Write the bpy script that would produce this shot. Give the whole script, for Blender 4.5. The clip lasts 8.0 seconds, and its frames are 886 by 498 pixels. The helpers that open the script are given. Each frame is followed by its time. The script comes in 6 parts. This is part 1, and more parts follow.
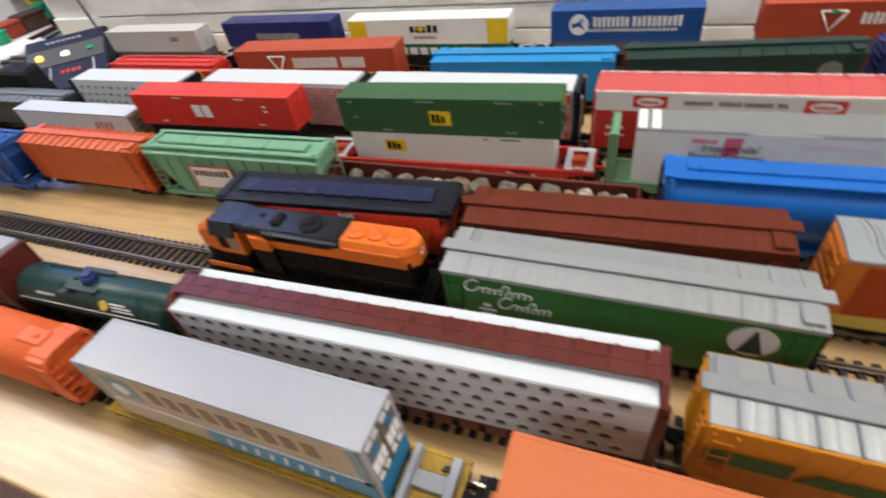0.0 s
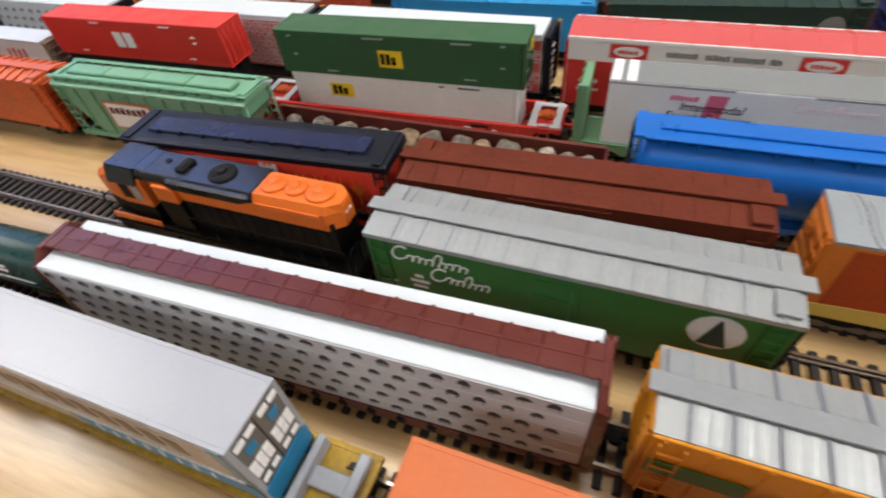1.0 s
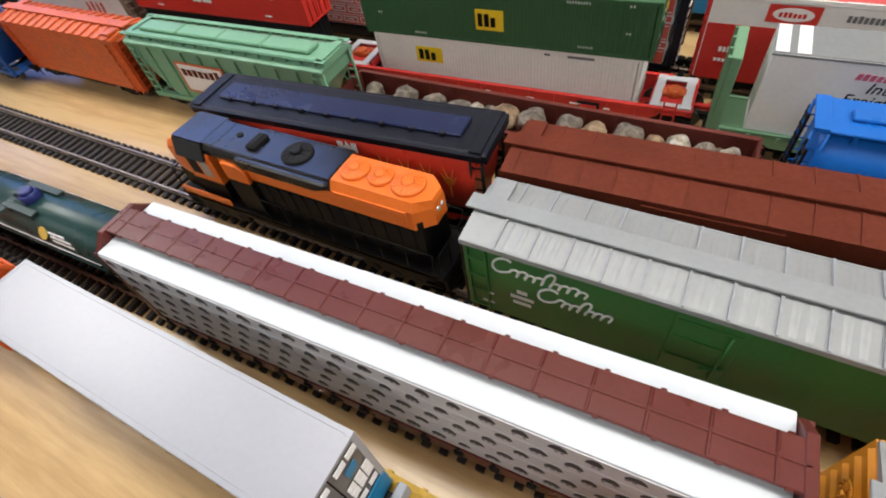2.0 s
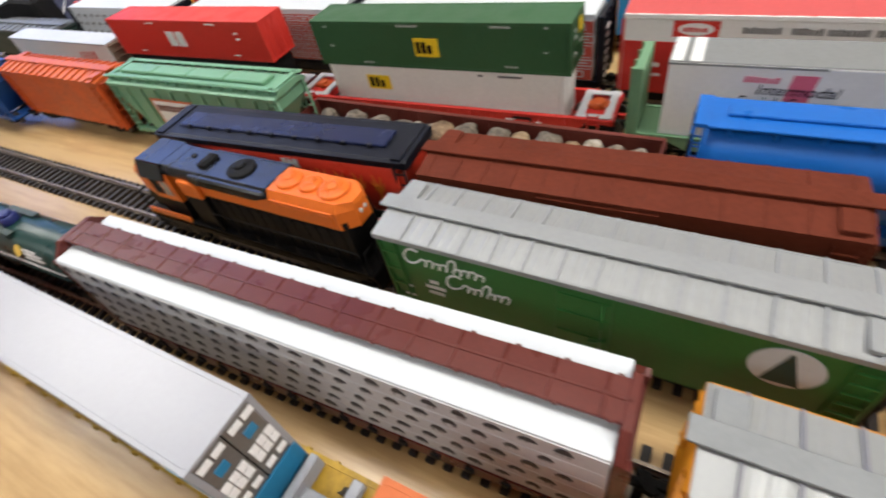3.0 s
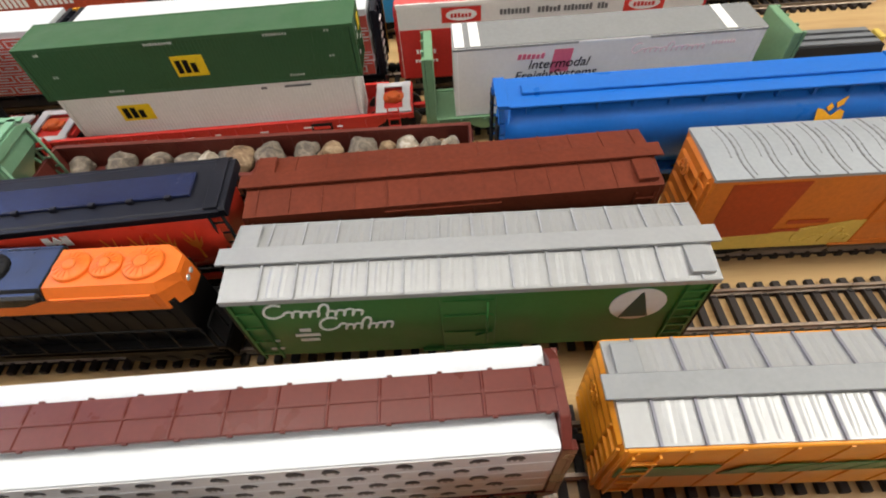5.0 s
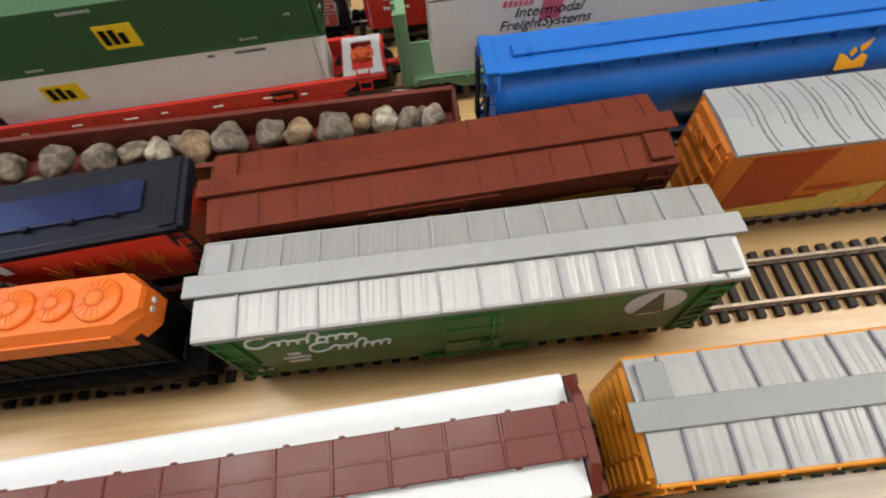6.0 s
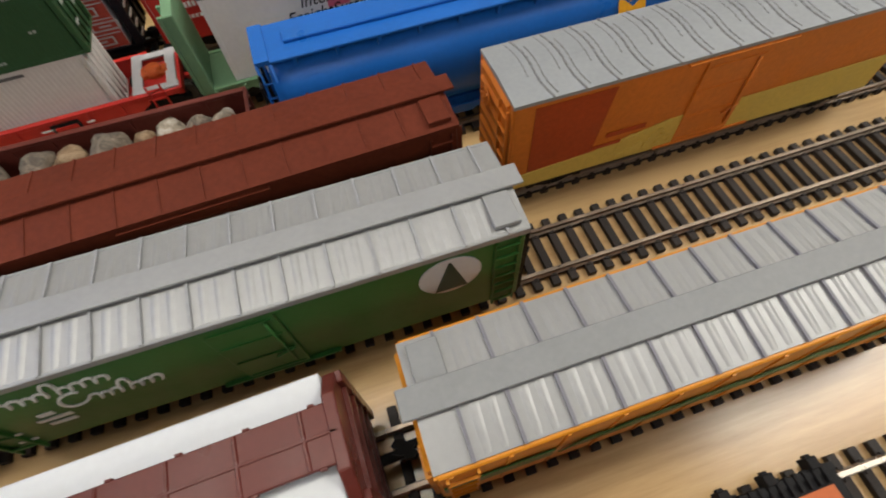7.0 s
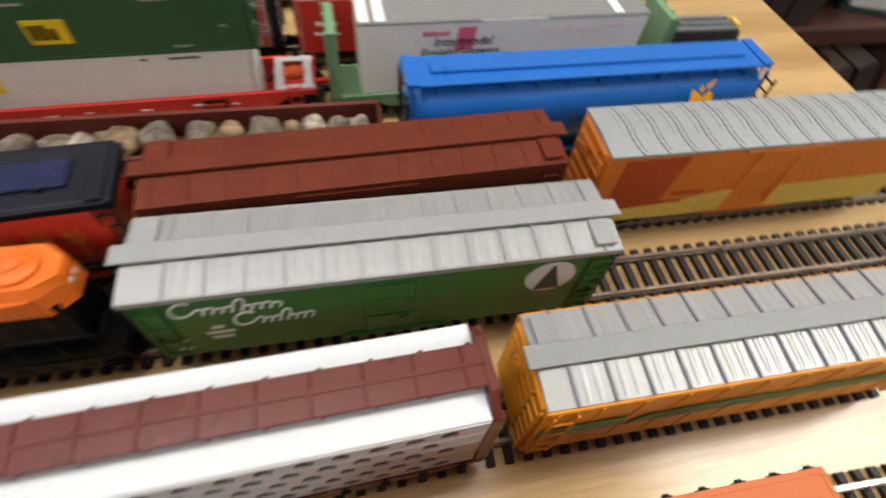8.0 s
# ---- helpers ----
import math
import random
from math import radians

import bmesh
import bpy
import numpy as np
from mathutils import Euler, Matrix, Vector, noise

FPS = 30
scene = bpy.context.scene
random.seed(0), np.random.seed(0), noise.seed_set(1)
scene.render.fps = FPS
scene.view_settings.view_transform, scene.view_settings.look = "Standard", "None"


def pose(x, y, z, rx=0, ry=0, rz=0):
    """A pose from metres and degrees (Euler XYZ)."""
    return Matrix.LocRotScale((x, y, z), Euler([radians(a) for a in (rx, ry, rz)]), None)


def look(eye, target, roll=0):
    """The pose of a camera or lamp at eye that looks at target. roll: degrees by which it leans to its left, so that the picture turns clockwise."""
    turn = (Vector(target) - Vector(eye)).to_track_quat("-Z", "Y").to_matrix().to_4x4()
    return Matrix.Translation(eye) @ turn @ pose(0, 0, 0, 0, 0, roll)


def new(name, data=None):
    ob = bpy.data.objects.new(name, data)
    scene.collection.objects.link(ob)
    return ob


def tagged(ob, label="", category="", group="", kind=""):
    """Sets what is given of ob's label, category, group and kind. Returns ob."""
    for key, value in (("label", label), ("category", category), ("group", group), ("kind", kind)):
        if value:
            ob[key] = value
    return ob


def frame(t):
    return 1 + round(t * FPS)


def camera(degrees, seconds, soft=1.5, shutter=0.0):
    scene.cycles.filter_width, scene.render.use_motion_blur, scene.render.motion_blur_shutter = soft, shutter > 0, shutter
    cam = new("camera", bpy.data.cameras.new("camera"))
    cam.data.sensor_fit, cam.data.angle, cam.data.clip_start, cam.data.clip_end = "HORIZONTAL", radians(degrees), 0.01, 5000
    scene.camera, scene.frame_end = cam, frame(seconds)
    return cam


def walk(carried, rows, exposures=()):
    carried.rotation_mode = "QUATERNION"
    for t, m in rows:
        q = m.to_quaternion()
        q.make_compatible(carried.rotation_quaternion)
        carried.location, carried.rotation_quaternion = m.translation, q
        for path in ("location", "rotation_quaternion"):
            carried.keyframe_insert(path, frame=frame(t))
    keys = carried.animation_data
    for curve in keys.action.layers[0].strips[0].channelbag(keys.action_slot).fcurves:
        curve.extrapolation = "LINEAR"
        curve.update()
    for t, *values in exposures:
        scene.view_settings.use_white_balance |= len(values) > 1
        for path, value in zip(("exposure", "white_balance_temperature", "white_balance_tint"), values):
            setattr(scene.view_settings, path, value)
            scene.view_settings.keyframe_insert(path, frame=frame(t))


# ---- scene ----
cam = camera(84.6, 8.0, soft=1.9, shutter=0.5)
PATH = [
    (0, (0.034, -0.006, 0.223), (-0.64, 1.308, -1.126), -10.7),
    (0.2, (0.051, -0.002, 0.209), (-0.604, 1.318, -1.146), -11.6),
    (0.5, (0.064, 0.012, 0.195), (-0.581, 1.302, -1.19), -11.7),
    (1, (0.046, 0.026, 0.195), (-0.546, 1.257, -1.266), -7.3),
    (1.5, (0.011, 0.04, 0.188), (-0.641, 1.146, -1.346), -7.4),
    (1.7, (0.01, 0.053, 0.182), (-0.684, 1.1, -1.374), -9.2),
    (2.8, (0.046, 0.051, 0.18), (-0.851, 1.11, -1.26), -15.0),
    (3, (0.057, 0.049, 0.178), (-0.789, 1.162, -1.252), -14.3),
    (3.5, (0.074, 0.046, 0.177), (-0.674, 1.234, -1.248), -13.7),
    (4, (0.072, 0.05, 0.174), (-0.34, 1.292, -1.338), -7.5),
    (4.5, (0.05, 0.054, 0.186), (-0.126, 1.309, -1.361), -7.5),
    (4.7, (0.036, 0.055, 0.184), (-0.065, 1.313, -1.368), -5.7),
    (5.8, (0.028, 0.086, 0.186), (0.011, 1.116, -1.529), -6.2),
    (6, (0.027, 0.092, 0.184), (0.035, 1.074, -1.559), -6.4),
    (6.5, (0.065, 0.085, 0.178), (0.198, 1.076, -1.554), -5.2),
    (7, (0.075, 0.082, 0.163), (0.314, 1.087, -1.55), -5.4),
    (7.5, (0.058, 0.084, 0.175), (0.448, 1.013, -1.553), 4.3),
    (8, (0.026, 0.062, 0.186), (0.349, 1.177, -1.443), 7.3),
]
walk(cam, [(t, look(eye, target, roll)) for t, eye, target, roll in PATH],
     exposures=[(0, -0.32, 6200, 10), (1.5, -0.24, 6150, 10), (3, -0.21, 6250, 10), (3.5, -0.26, 6350, 10), (4.2, -0.13, 6450, 10), (4.7, -0.1, 6450, 10), (5.8, -0.28, 6450, 10), (6.3, -0.42, 6500, 10), (7, -0.7, 6500, 10), (7.5, -0.66, 6500, 10), (8, -0.28, 6500, 10)])

# ---- room light ----
MM = 0.001


def principled(name, base, rough=0.5, metal=0.0, var=0.12, scale=60.0, bump=0.0, bump_scale=400.0, spec=0.32, coat=0.0, rand=0.0, gvar=0.1, depth=0.0006):
    """A painted or moulded surface: base colour with soft mottling at two scales, uneven gloss and fine relief."""
    m = bpy.data.materials.new(name)
    m.use_nodes = True
    nt = m.node_tree
    b = nt.nodes["Principled BSDF"]
    tc = nt.nodes.new("ShaderNodeTexCoord")
    n1 = nt.nodes.new("ShaderNodeTexNoise")
    n1.inputs["Scale"].default_value = scale
    n1.inputs["Detail"].default_value = 6
    n2 = nt.nodes.new("ShaderNodeTexNoise")
    n2.inputs["Scale"].default_value = scale * 9
    n2.inputs["Detail"].default_value = 3
    add = nt.nodes.new("ShaderNodeMath")
    add.operation = "ADD"
    nt.links.new(tc.outputs["Object"], n1.inputs["Vector"])
    nt.links.new(tc.outputs["Object"], n2.inputs["Vector"])
    nt.links.new(n1.outputs["Fac"], add.inputs[0])
    nt.links.new(n2.outputs["Fac"], add.inputs[1])
    ramp = nt.nodes.new("ShaderNodeMapRange")
    ramp.inputs["From Min"].default_value = 0.6
    ramp.inputs["From Max"].default_value = 1.4
    ramp.inputs["To Min"].default_value = 1 - var
    ramp.inputs["To Max"].default_value = 1 + var
    nt.links.new(add.outputs[0], ramp.inputs["Value"])
    value = ramp.outputs[0]
    if rand:
        oi = nt.nodes.new("ShaderNodeObjectInfo")
        r2 = nt.nodes.new("ShaderNodeMapRange")
        r2.inputs["To Min"].default_value = 1 - rand
        r2.inputs["To Max"].default_value = 1 + rand
        nt.links.new(oi.outputs["Random"], r2.inputs["Value"])
        mu = nt.nodes.new("ShaderNodeMath")
        mu.operation = "MULTIPLY"
        nt.links.new(value, mu.inputs[0])
        nt.links.new(r2.outputs[0], mu.inputs[1])
        value = mu.outputs[0]
    mix = nt.nodes.new("ShaderNodeVectorMath")
    mix.operation = "SCALE"
    mix.inputs[0].default_value = base
    nt.links.new(value, mix.inputs["Scale"])
    nt.links.new(mix.outputs[0], b.inputs["Base Color"])
    rr = nt.nodes.new("ShaderNodeMapRange")
    rr.inputs["From Min"].default_value = 0.3
    rr.inputs["From Max"].default_value = 0.7
    rr.inputs["To Min"].default_value = max(0.03, rough - gvar)
    rr.inputs["To Max"].default_value = min(1, rough + gvar)
    nt.links.new(n1.outputs["Fac"], rr.inputs["Value"])
    nt.links.new(rr.outputs[0], b.inputs["Roughness"])
    b.inputs["Metallic"].default_value = metal
    b.inputs["Specular IOR Level"].default_value = spec
    b.inputs["Coat Weight"].default_value = coat
    if bump:
        n3 = nt.nodes.new("ShaderNodeTexNoise")
        n3.inputs["Scale"].default_value = bump_scale
        n3.inputs["Detail"].default_value = 4
        nt.links.new(tc.outputs["Object"], n3.inputs["Vector"])
        bp = nt.nodes.new("ShaderNodeBump")
        bp.inputs["Strength"].default_value = bump
        bp.inputs["Distance"].default_value = depth
        nt.links.new(n3.outputs["Fac"], bp.inputs["Height"])
        nt.links.new(bp.outputs[0], b.inputs["Normal"])
    return m


def glow(name, colour, strength):
    m = bpy.data.materials.new(name)
    m.use_nodes = True
    b = m.node_tree.nodes["Principled BSDF"]
    b.inputs["Base Color"].default_value = (*colour, 1)
    b.inputs["Emission Color"].default_value = (*colour, 1)
    b.inputs["Emission Strength"].default_value = strength
    return m


def wood(name, light, dark, gloss=0.36, stretch=(1.2, 14.0, 14.0), size=9.0):
    """Varnished veneer: long grain streaks along x, broad figure and fine pores."""
    m = bpy.data.materials.new(name)
    m.use_nodes = True
    nt = m.node_tree
    b = nt.nodes["Principled BSDF"]
    tc = nt.nodes.new("ShaderNodeTexCoord")
    mp = nt.nodes.new("ShaderNodeMapping")
    mp.inputs["Scale"].default_value = stretch
    nt.links.new(tc.outputs["Object"], mp.inputs["Vector"])
    n1 = nt.nodes.new("ShaderNodeTexNoise")
    n1.inputs["Scale"].default_value = size * 0.22
    n1.inputs["Detail"].default_value = 5
    n1.inputs["Distortion"].default_value = 1.2
    n2 = nt.nodes.new("ShaderNodeTexNoise")
    n2.inputs["Scale"].default_value = size * 1.6
    n2.inputs["Detail"].default_value = 8
    n2.inputs["Roughness"].default_value = 0.65
    for n in (n1, n2):
        nt.links.new(mp.outputs[0], n.inputs["Vector"])
    mix = nt.nodes.new("ShaderNodeMath")
    mix.operation = "MULTIPLY_ADD"
    mix.inputs[1].default_value = 0.55
    nt.links.new(n2.outputs["Fac"], mix.inputs[0])
    half = nt.nodes.new("ShaderNodeMath")
    half.operation = "MULTIPLY"
    half.inputs[1].default_value = 0.45
    nt.links.new(n1.outputs["Fac"], half.inputs[0])
    nt.links.new(half.outputs[0], mix.inputs[2])
    ramp = nt.nodes.new("ShaderNodeValToRGB")
    ramp.color_ramp.elements[0].position = 0.40
    ramp.color_ramp.elements[0].color = (*dark, 1)
    ramp.color_ramp.elements[1].position = 0.59
    ramp.color_ramp.elements[1].color = (*light, 1)
    wave = nt.nodes.new("ShaderNodeTexWave")
    wave.bands_direction = "Y"
    wave.inputs["Scale"].default_value = 0.55
    wave.inputs["Distortion"].default_value = 9.0
    wave.inputs["Detail"].default_value = 3
    wave.inputs["Detail Scale"].default_value = 0.7
    nt.links.new(mp.outputs[0], wave.inputs["Vector"])
    fig = nt.nodes.new("ShaderNodeMath")
    fig.operation = "MULTIPLY_ADD"
    fig.inputs[1].default_value = 0.10
    nt.links.new(wave.outputs["Fac"], fig.inputs[0])
    low = nt.nodes.new("ShaderNodeMath")
    low.operation = "SUBTRACT"
    low.inputs[1].default_value = 0.05
    nt.links.new(mix.outputs[0], low.inputs[0])
    nt.links.new(low.outputs[0], fig.inputs[2])
    nt.links.new(fig.outputs[0], ramp.inputs["Fac"])
    nt.links.new(ramp.outputs["Color"], b.inputs["Base Color"])
    b.inputs["Roughness"].default_value = gloss
    b.inputs["Coat Weight"].default_value = 0.6
    b.inputs["Coat IOR"].default_value = 1.6
    b.inputs["Coat Roughness"].default_value = 0.2
    b.inputs["Specular IOR Level"].default_value = 0.15
    bp = nt.nodes.new("ShaderNodeBump")
    bp.inputs["Strength"].default_value = 0.08
    bp.inputs["Distance"].default_value = 0.0005
    nt.links.new(n2.outputs["Fac"], bp.inputs["Height"])
    nt.links.new(bp.outputs[0], b.inputs["Normal"])
    return m


world = bpy.data.worlds.new("world")
scene.world = world
world.use_nodes = True
world.node_tree.nodes["Background"].inputs["Color"].default_value = (0.95, 0.97, 1.0, 1)
world.node_tree.nodes["Background"].inputs["Strength"].default_value = 0.02

# ---- materials ----
M = {}


def paint(key, base, rough=0.42, **kw):
    M[key] = principled(key, base, rough, **kw)
    return M[key]


M["table"] = wood("table_veneer", (0.54, 0.365, 0.17), (0.38, 0.235, 0.10))
M["white_brick"] = principled("white_painted_brick", (0.90, 0.91, 0.905), 0.55, var=0.06, scale=8, bump=0.8, bump_scale=30, rand=0.03, depth=0.006)
M["mortar"] = principled("painted_mortar", (0.85, 0.855, 0.845), 0.7, var=0.05, scale=20, bump=0.4)
M["plaster"] = principled("room_plaster", (0.50, 0.49, 0.47), 0.8, var=0.04, scale=3)
M["ceiling"] = principled("ceiling_tiles", (0.52, 0.52, 0.51), 0.9, var=0.04, scale=4)
M["carpet"] = principled("room_carpet", (0.16, 0.10, 0.08), 0.95, var=0.3, scale=40, bump=0.6)
M["tube"] = glow("lamp_diffuser", (1.0, 0.97, 0.92), 2.0)
M["metal_white"] = principled("lamp_housing", (0.75, 0.75, 0.73), 0.5)
paint("tie", (0.018, 0.013, 0.011), 0.6, var=0.35, scale=200, rand=0.25)
M["rail"] = principled("nickel_rail", (0.40, 0.36, 0.31), 0.32, metal=1.0, var=0.15, scale=150)
paint("black", (0.007, 0.0065, 0.0065), 0.55, spec=0.12)
paint("loco_black", (0.006, 0.0065, 0.0075), 0.24, var=0.2, bump=0.06, spec=0.62)
paint("soft_black", (0.011, 0.011, 0.012), 0.6, spec=0.16)
paint("wheel", (0.05, 0.045, 0.04), 0.4, var=0.3)
paint("white", (0.80, 0.79, 0.76), 0.5, var=0.05)
paint("wrap_white", (0.61, 0.64, 0.665), 0.45, var=0.04, bump=0.25, bump_scale=90)
paint("emblem_white", (0.60, 0.63, 0.65), 0.5, var=0.05)
paint("letter_white", (0.82, 0.82, 0.80), 0.5, var=0.05)
paint("grey_ink", (0.16, 0.16, 0.16), 0.55)
paint("lumber_grey", (0.24, 0.225, 0.225), 0.6, var=0.2, scale=150)
paint("screen_rust", (0.30, 0.06, 0.012), 0.5, var=0.25)
paint("oxide", (0.122, 0.027, 0.014), 0.55, var=0.22, bump=0.15, spec=0.1)
paint("maroon", (0.105, 0.022, 0.016), 0.30, var=0.18, bump=0.08, spec=0.28)
paint("gondola", (0.125, 0.028, 0.020), 0.5, var=0.2, bump=0.15)
paint("green", (0.030, 0.135, 0.030), 0.42, var=0.1)
paint("cont_green", (0.040, 0.108, 0.046), 0.45, var=0.1)
paint("mint", (0.175, 0.36, 0.225), 0.42, var=0.08)
paint("bulk_green", (0.155, 0.29, 0.165), 0.5, var=0.1)
paint("dark_green", (0.012, 0.040, 0.036), 0.32, var=0.15)
paint("hull_green", (0.016, 0.036, 0.030), 0.42, var=0.2)
paint("orange", (0.72, 0.155, 0.018), 0.38, var=0.08)
paint("hop_orange", (0.57, 0.11, 0.026), 0.45, var=0.3, scale=45, bump=0.15)
paint("red_orange", (0.66, 0.115, 0.026), 0.45, var=0.08)
paint("cont_orange", (0.52, 0.145, 0.052), 0.55, var=0.06, bump=0.12, spec=0.2)
paint("yellow_orange", (0.62, 0.24, 0.016), 0.42, var=0.1)
paint("side_orange", (0.58, 0.17, 0.022), 0.4, var=0.15)
paint("rust_stripe", (0.38, 0.055, 0.012), 0.42, var=0.2)
paint("straw", (0.60, 0.44, 0.09), 0.45, var=0.12)
paint("flat_yellow", (0.35, 0.215, 0.022), 0.5, var=0.35, scale=45)
paint("red", (0.55, 0.035, 0.028), 0.4, var=0.1)
paint("red_bright", (0.64, 0.042, 0.030), 0.42, var=0.1)
paint("roof_pink", (0.55, 0.09, 0.088), 0.5, var=0.08)
paint("blue", (0.012, 0.125, 0.48), 0.36, var=0.08)
paint("blue_pale", (0.03, 0.26, 0.58), 0.42, var=0.1)
paint("blue_dark", (0.020, 0.030, 0.14), 0.4, var=0.15)
paint("blue_mid", (0.022, 0.085, 0.30), 0.42, var=0.1)
paint("roof_navy", (0.009, 0.010, 0.016), 0.42, var=0.2, spec=0.2)
paint("sky_blue", (0.03, 0.22, 0.42), 0.35, var=0.1)
paint("yellow", (0.80, 0.56, 0.02), 0.45)
paint("gold", (0.72, 0.36, 0.02), 0.45)
paint("pink", (0.66, 0.14, 0.22), 0.5)
paint("box_grey", (0.34, 0.345, 0.375), 0.30, spec=0.42, var=0.03, bump=0.15, bump_scale=55, gvar=0.02, depth=0.0012)
paint("box_white", (0.78, 0.765, 0.74), 0.45, var=0.06)
paint("roof_grey", (0.21, 0.215, 0.215), 0.6, var=0.08, spec=0.12)
M["silver"] = principled("silver_roof_paint", (0.33, 0.338, 0.338), 0.40, metal=0.32, var=0.05, scale=60, bump=0.05, gvar=0.03)
M["silver_dull"] = principled("dull_silver_roof", (0.325, 0.335, 0.34), 0.46, metal=0.3, var=0.06, scale=60, bump=0.08, gvar=0.04)
M["seamed_grey"] = principled("grey_seamed_roof_paint", (0.29, 0.31, 0.325), 0.5, metal=0.15, var=0.08, scale=70, bump=0.08, gvar=0.05)
M["walk_grey"] = principled("grey_roof_walk_paint", (0.235, 0.245, 0.25), 0.5, var=0.08, scale=80, bump=0.06, gvar=0.04)
M["alu"] = principled("aluminium_sheet", (0.62, 0.60, 0.58), 0.34, metal=0.8, var=0.08, scale=100)
M["chrome_panel"] = principled("bright_door_panel", (0.85, 0.85, 0.84), 0.25, metal=0.6, var=0.05)
M["seam"] = principled("dark_roof_seam", (0.19, 0.19, 0.22), 0.5, var=0.15)


def pebble(key, dark, mid, light, size):
    """Mottled natural stone: three tones broken up by two noises, with a rough skin."""
    m = bpy.data.materials.new(key)
    m.use_nodes = True
    nt = m.node_tree
    b = nt.nodes["Principled BSDF"]
    tc = nt.nodes.new("ShaderNodeTexCoord")
    oi = nt.nodes.new("ShaderNodeObjectInfo")
    sh = nt.nodes.new("ShaderNodeVectorMath")
    sh.operation = "ADD"
    nt.links.new(tc.outputs["Object"], sh.inputs[0])
    nt.links.new(oi.outputs["Random"], sh.inputs[1])
    n = nt.nodes.new("ShaderNodeTexNoise")
    n.inputs["Scale"].default_value = size
    n.inputs["Detail"].default_value = 8
    n.inputs["Roughness"].default_value = 0.7
    n.inputs["Distortion"].default_value = 0.8
    nt.links.new(sh.outputs[0], n.inputs["Vector"])
    r = nt.nodes.new("ShaderNodeValToRGB")
    r.color_ramp.elements[0].position, r.color_ramp.elements[0].color = 0.36, (*dark, 1)
    r.color_ramp.elements[1].position, r.color_ramp.elements[1].color = 0.66, (*light, 1)
    e = r.color_ramp.elements.new(0.5)
    e.color = (*mid, 1)
    nt.links.new(n.outputs["Fac"], r.inputs["Fac"])
    nt.links.new(r.outputs["Color"], b.inputs["Base Color"])
    b.inputs["Roughness"].default_value = 0.75
    bp = nt.nodes.new("ShaderNodeBump")
    bp.inputs["Strength"].default_value = 0.7
    bp.inputs["Distance"].default_value = 0.0008
    nt.links.new(n.outputs["Fac"], bp.inputs["Height"])
    nt.links.new(bp.outputs[0], b.inputs["Normal"])
    M[key] = m


pebble("stone_a", (0.08, 0.048, 0.025), (0.21, 0.135, 0.075), (0.38, 0.28, 0.17), 140)
pebble("stone_b", (0.045, 0.036, 0.028), (0.13, 0.105, 0.08), (0.27, 0.22, 0.165), 180)
pebble("stone_c", (0.13, 0.105, 0.075), (0.30, 0.255, 0.195), (0.56, 0.52, 0.45), 160)
paint("lumber_side", (0.565, 0.565, 0.58), 0.5, var=0.06)
paint("cont_rust", (0.42, 0.065, 0.028), 0.45, var=0.1)
# ceiling lamps, all unseen; the y = -1500 row is added fill: x, y, watts, half width
LAMPS = ((-2000, 290, 27.0, 300), (1500, 280, 42.0, 300), (-300, 370, 16.0, 150), (-300, -1500, 11.0, 440), (-2100, -1500, 5.0, 440), (1500, -1500, 5.0, 440))
M["dusk_sky"] = glow("dusk_sky", (0.22, 0.34, 0.80), 3.2)
paint("hitch_grey", (0.34, 0.36, 0.40), 0.5, var=0.1)
paint("door_alu", (0.22, 0.205, 0.19), 0.36, metal=0.5, var=0.12)
M["foil"] = principled("bright_foil_label", (0.95, 0.96, 0.97), 0.3, metal=0.0, var=0.04)
paint("letter_tan", (0.24, 0.16, 0.11), 0.5, var=0.1)
paint("side_tan", (0.46, 0.39, 0.34), 0.36, metal=0.4, var=0.08)
paint("red_print", (0.60, 0.11, 0.085), 0.5, var=0.12)
paint("shelf_wood", (0.055, 0.020, 0.014), 0.45, var=0.3, scale=20)
paint("book_dark", (0.030, 0.022, 0.020), 0.6, var=0.3, rand=0.5)
paint("book_brown", (0.10, 0.05, 0.03), 0.6, var=0.3, rand=0.4)
paint("card_white", (0.72, 0.72, 0.70), 0.6)
paint("panel_grey", (0.16, 0.17, 0.18), 0.45, var=0.1)
M["lamp_amber"] = glow("lit_amber_button", (1.0, 0.45, 0.06), 5.0)
M["lamp_white"] = glow("lit_white_button", (1.0, 0.97, 0.92), 2.0)
paint("button_green", (0.02, 0.30, 0.14), 0.3)
paint("sky_grey", (0.20, 0.30, 0.34), 0.4, var=0.08)
paint("roof_blue", (0.012, 0.018, 0.06), 0.22, var=0.2)
paint("dull_gold", (0.42, 0.17, 0.015), 0.5, var=0.12)
paint("wheat_gold", (0.72, 0.20, 0.025), 0.45, var=0.15)
paint("roof_pale", (0.56, 0.58, 0.60), 0.45, var=0.1)
paint("plate_grey", (0.085, 0.085, 0.09), 0.6, var=0.12, spec=0.15)
paint("navy_case", (0.012, 0.014, 0.038), 0.55, var=0.15, spec=0.15)
paint("jade_green", (0.03, 0.16, 0.11), 0.45, var=0.1)
paint("print_black", (0.04, 0.038, 0.042), 0.55)
paint("mid_seam", (0.205, 0.21, 0.22), 0.5, var=0.15)
paint("soft_seam", (0.30, 0.31, 0.325), 0.5, var=0.15)
paint("pale_grey", (0.55, 0.54, 0.53), 0.5, var=0.06)
paint("hopper_tan", (0.20, 0.15, 0.11), 0.7, var=0.4, scale=90)
paint("red_mark", (0.60, 0.04, 0.03), 0.5)
paint("hopper_red", (0.66, 0.048, 0.024), 0.36, var=0.08)
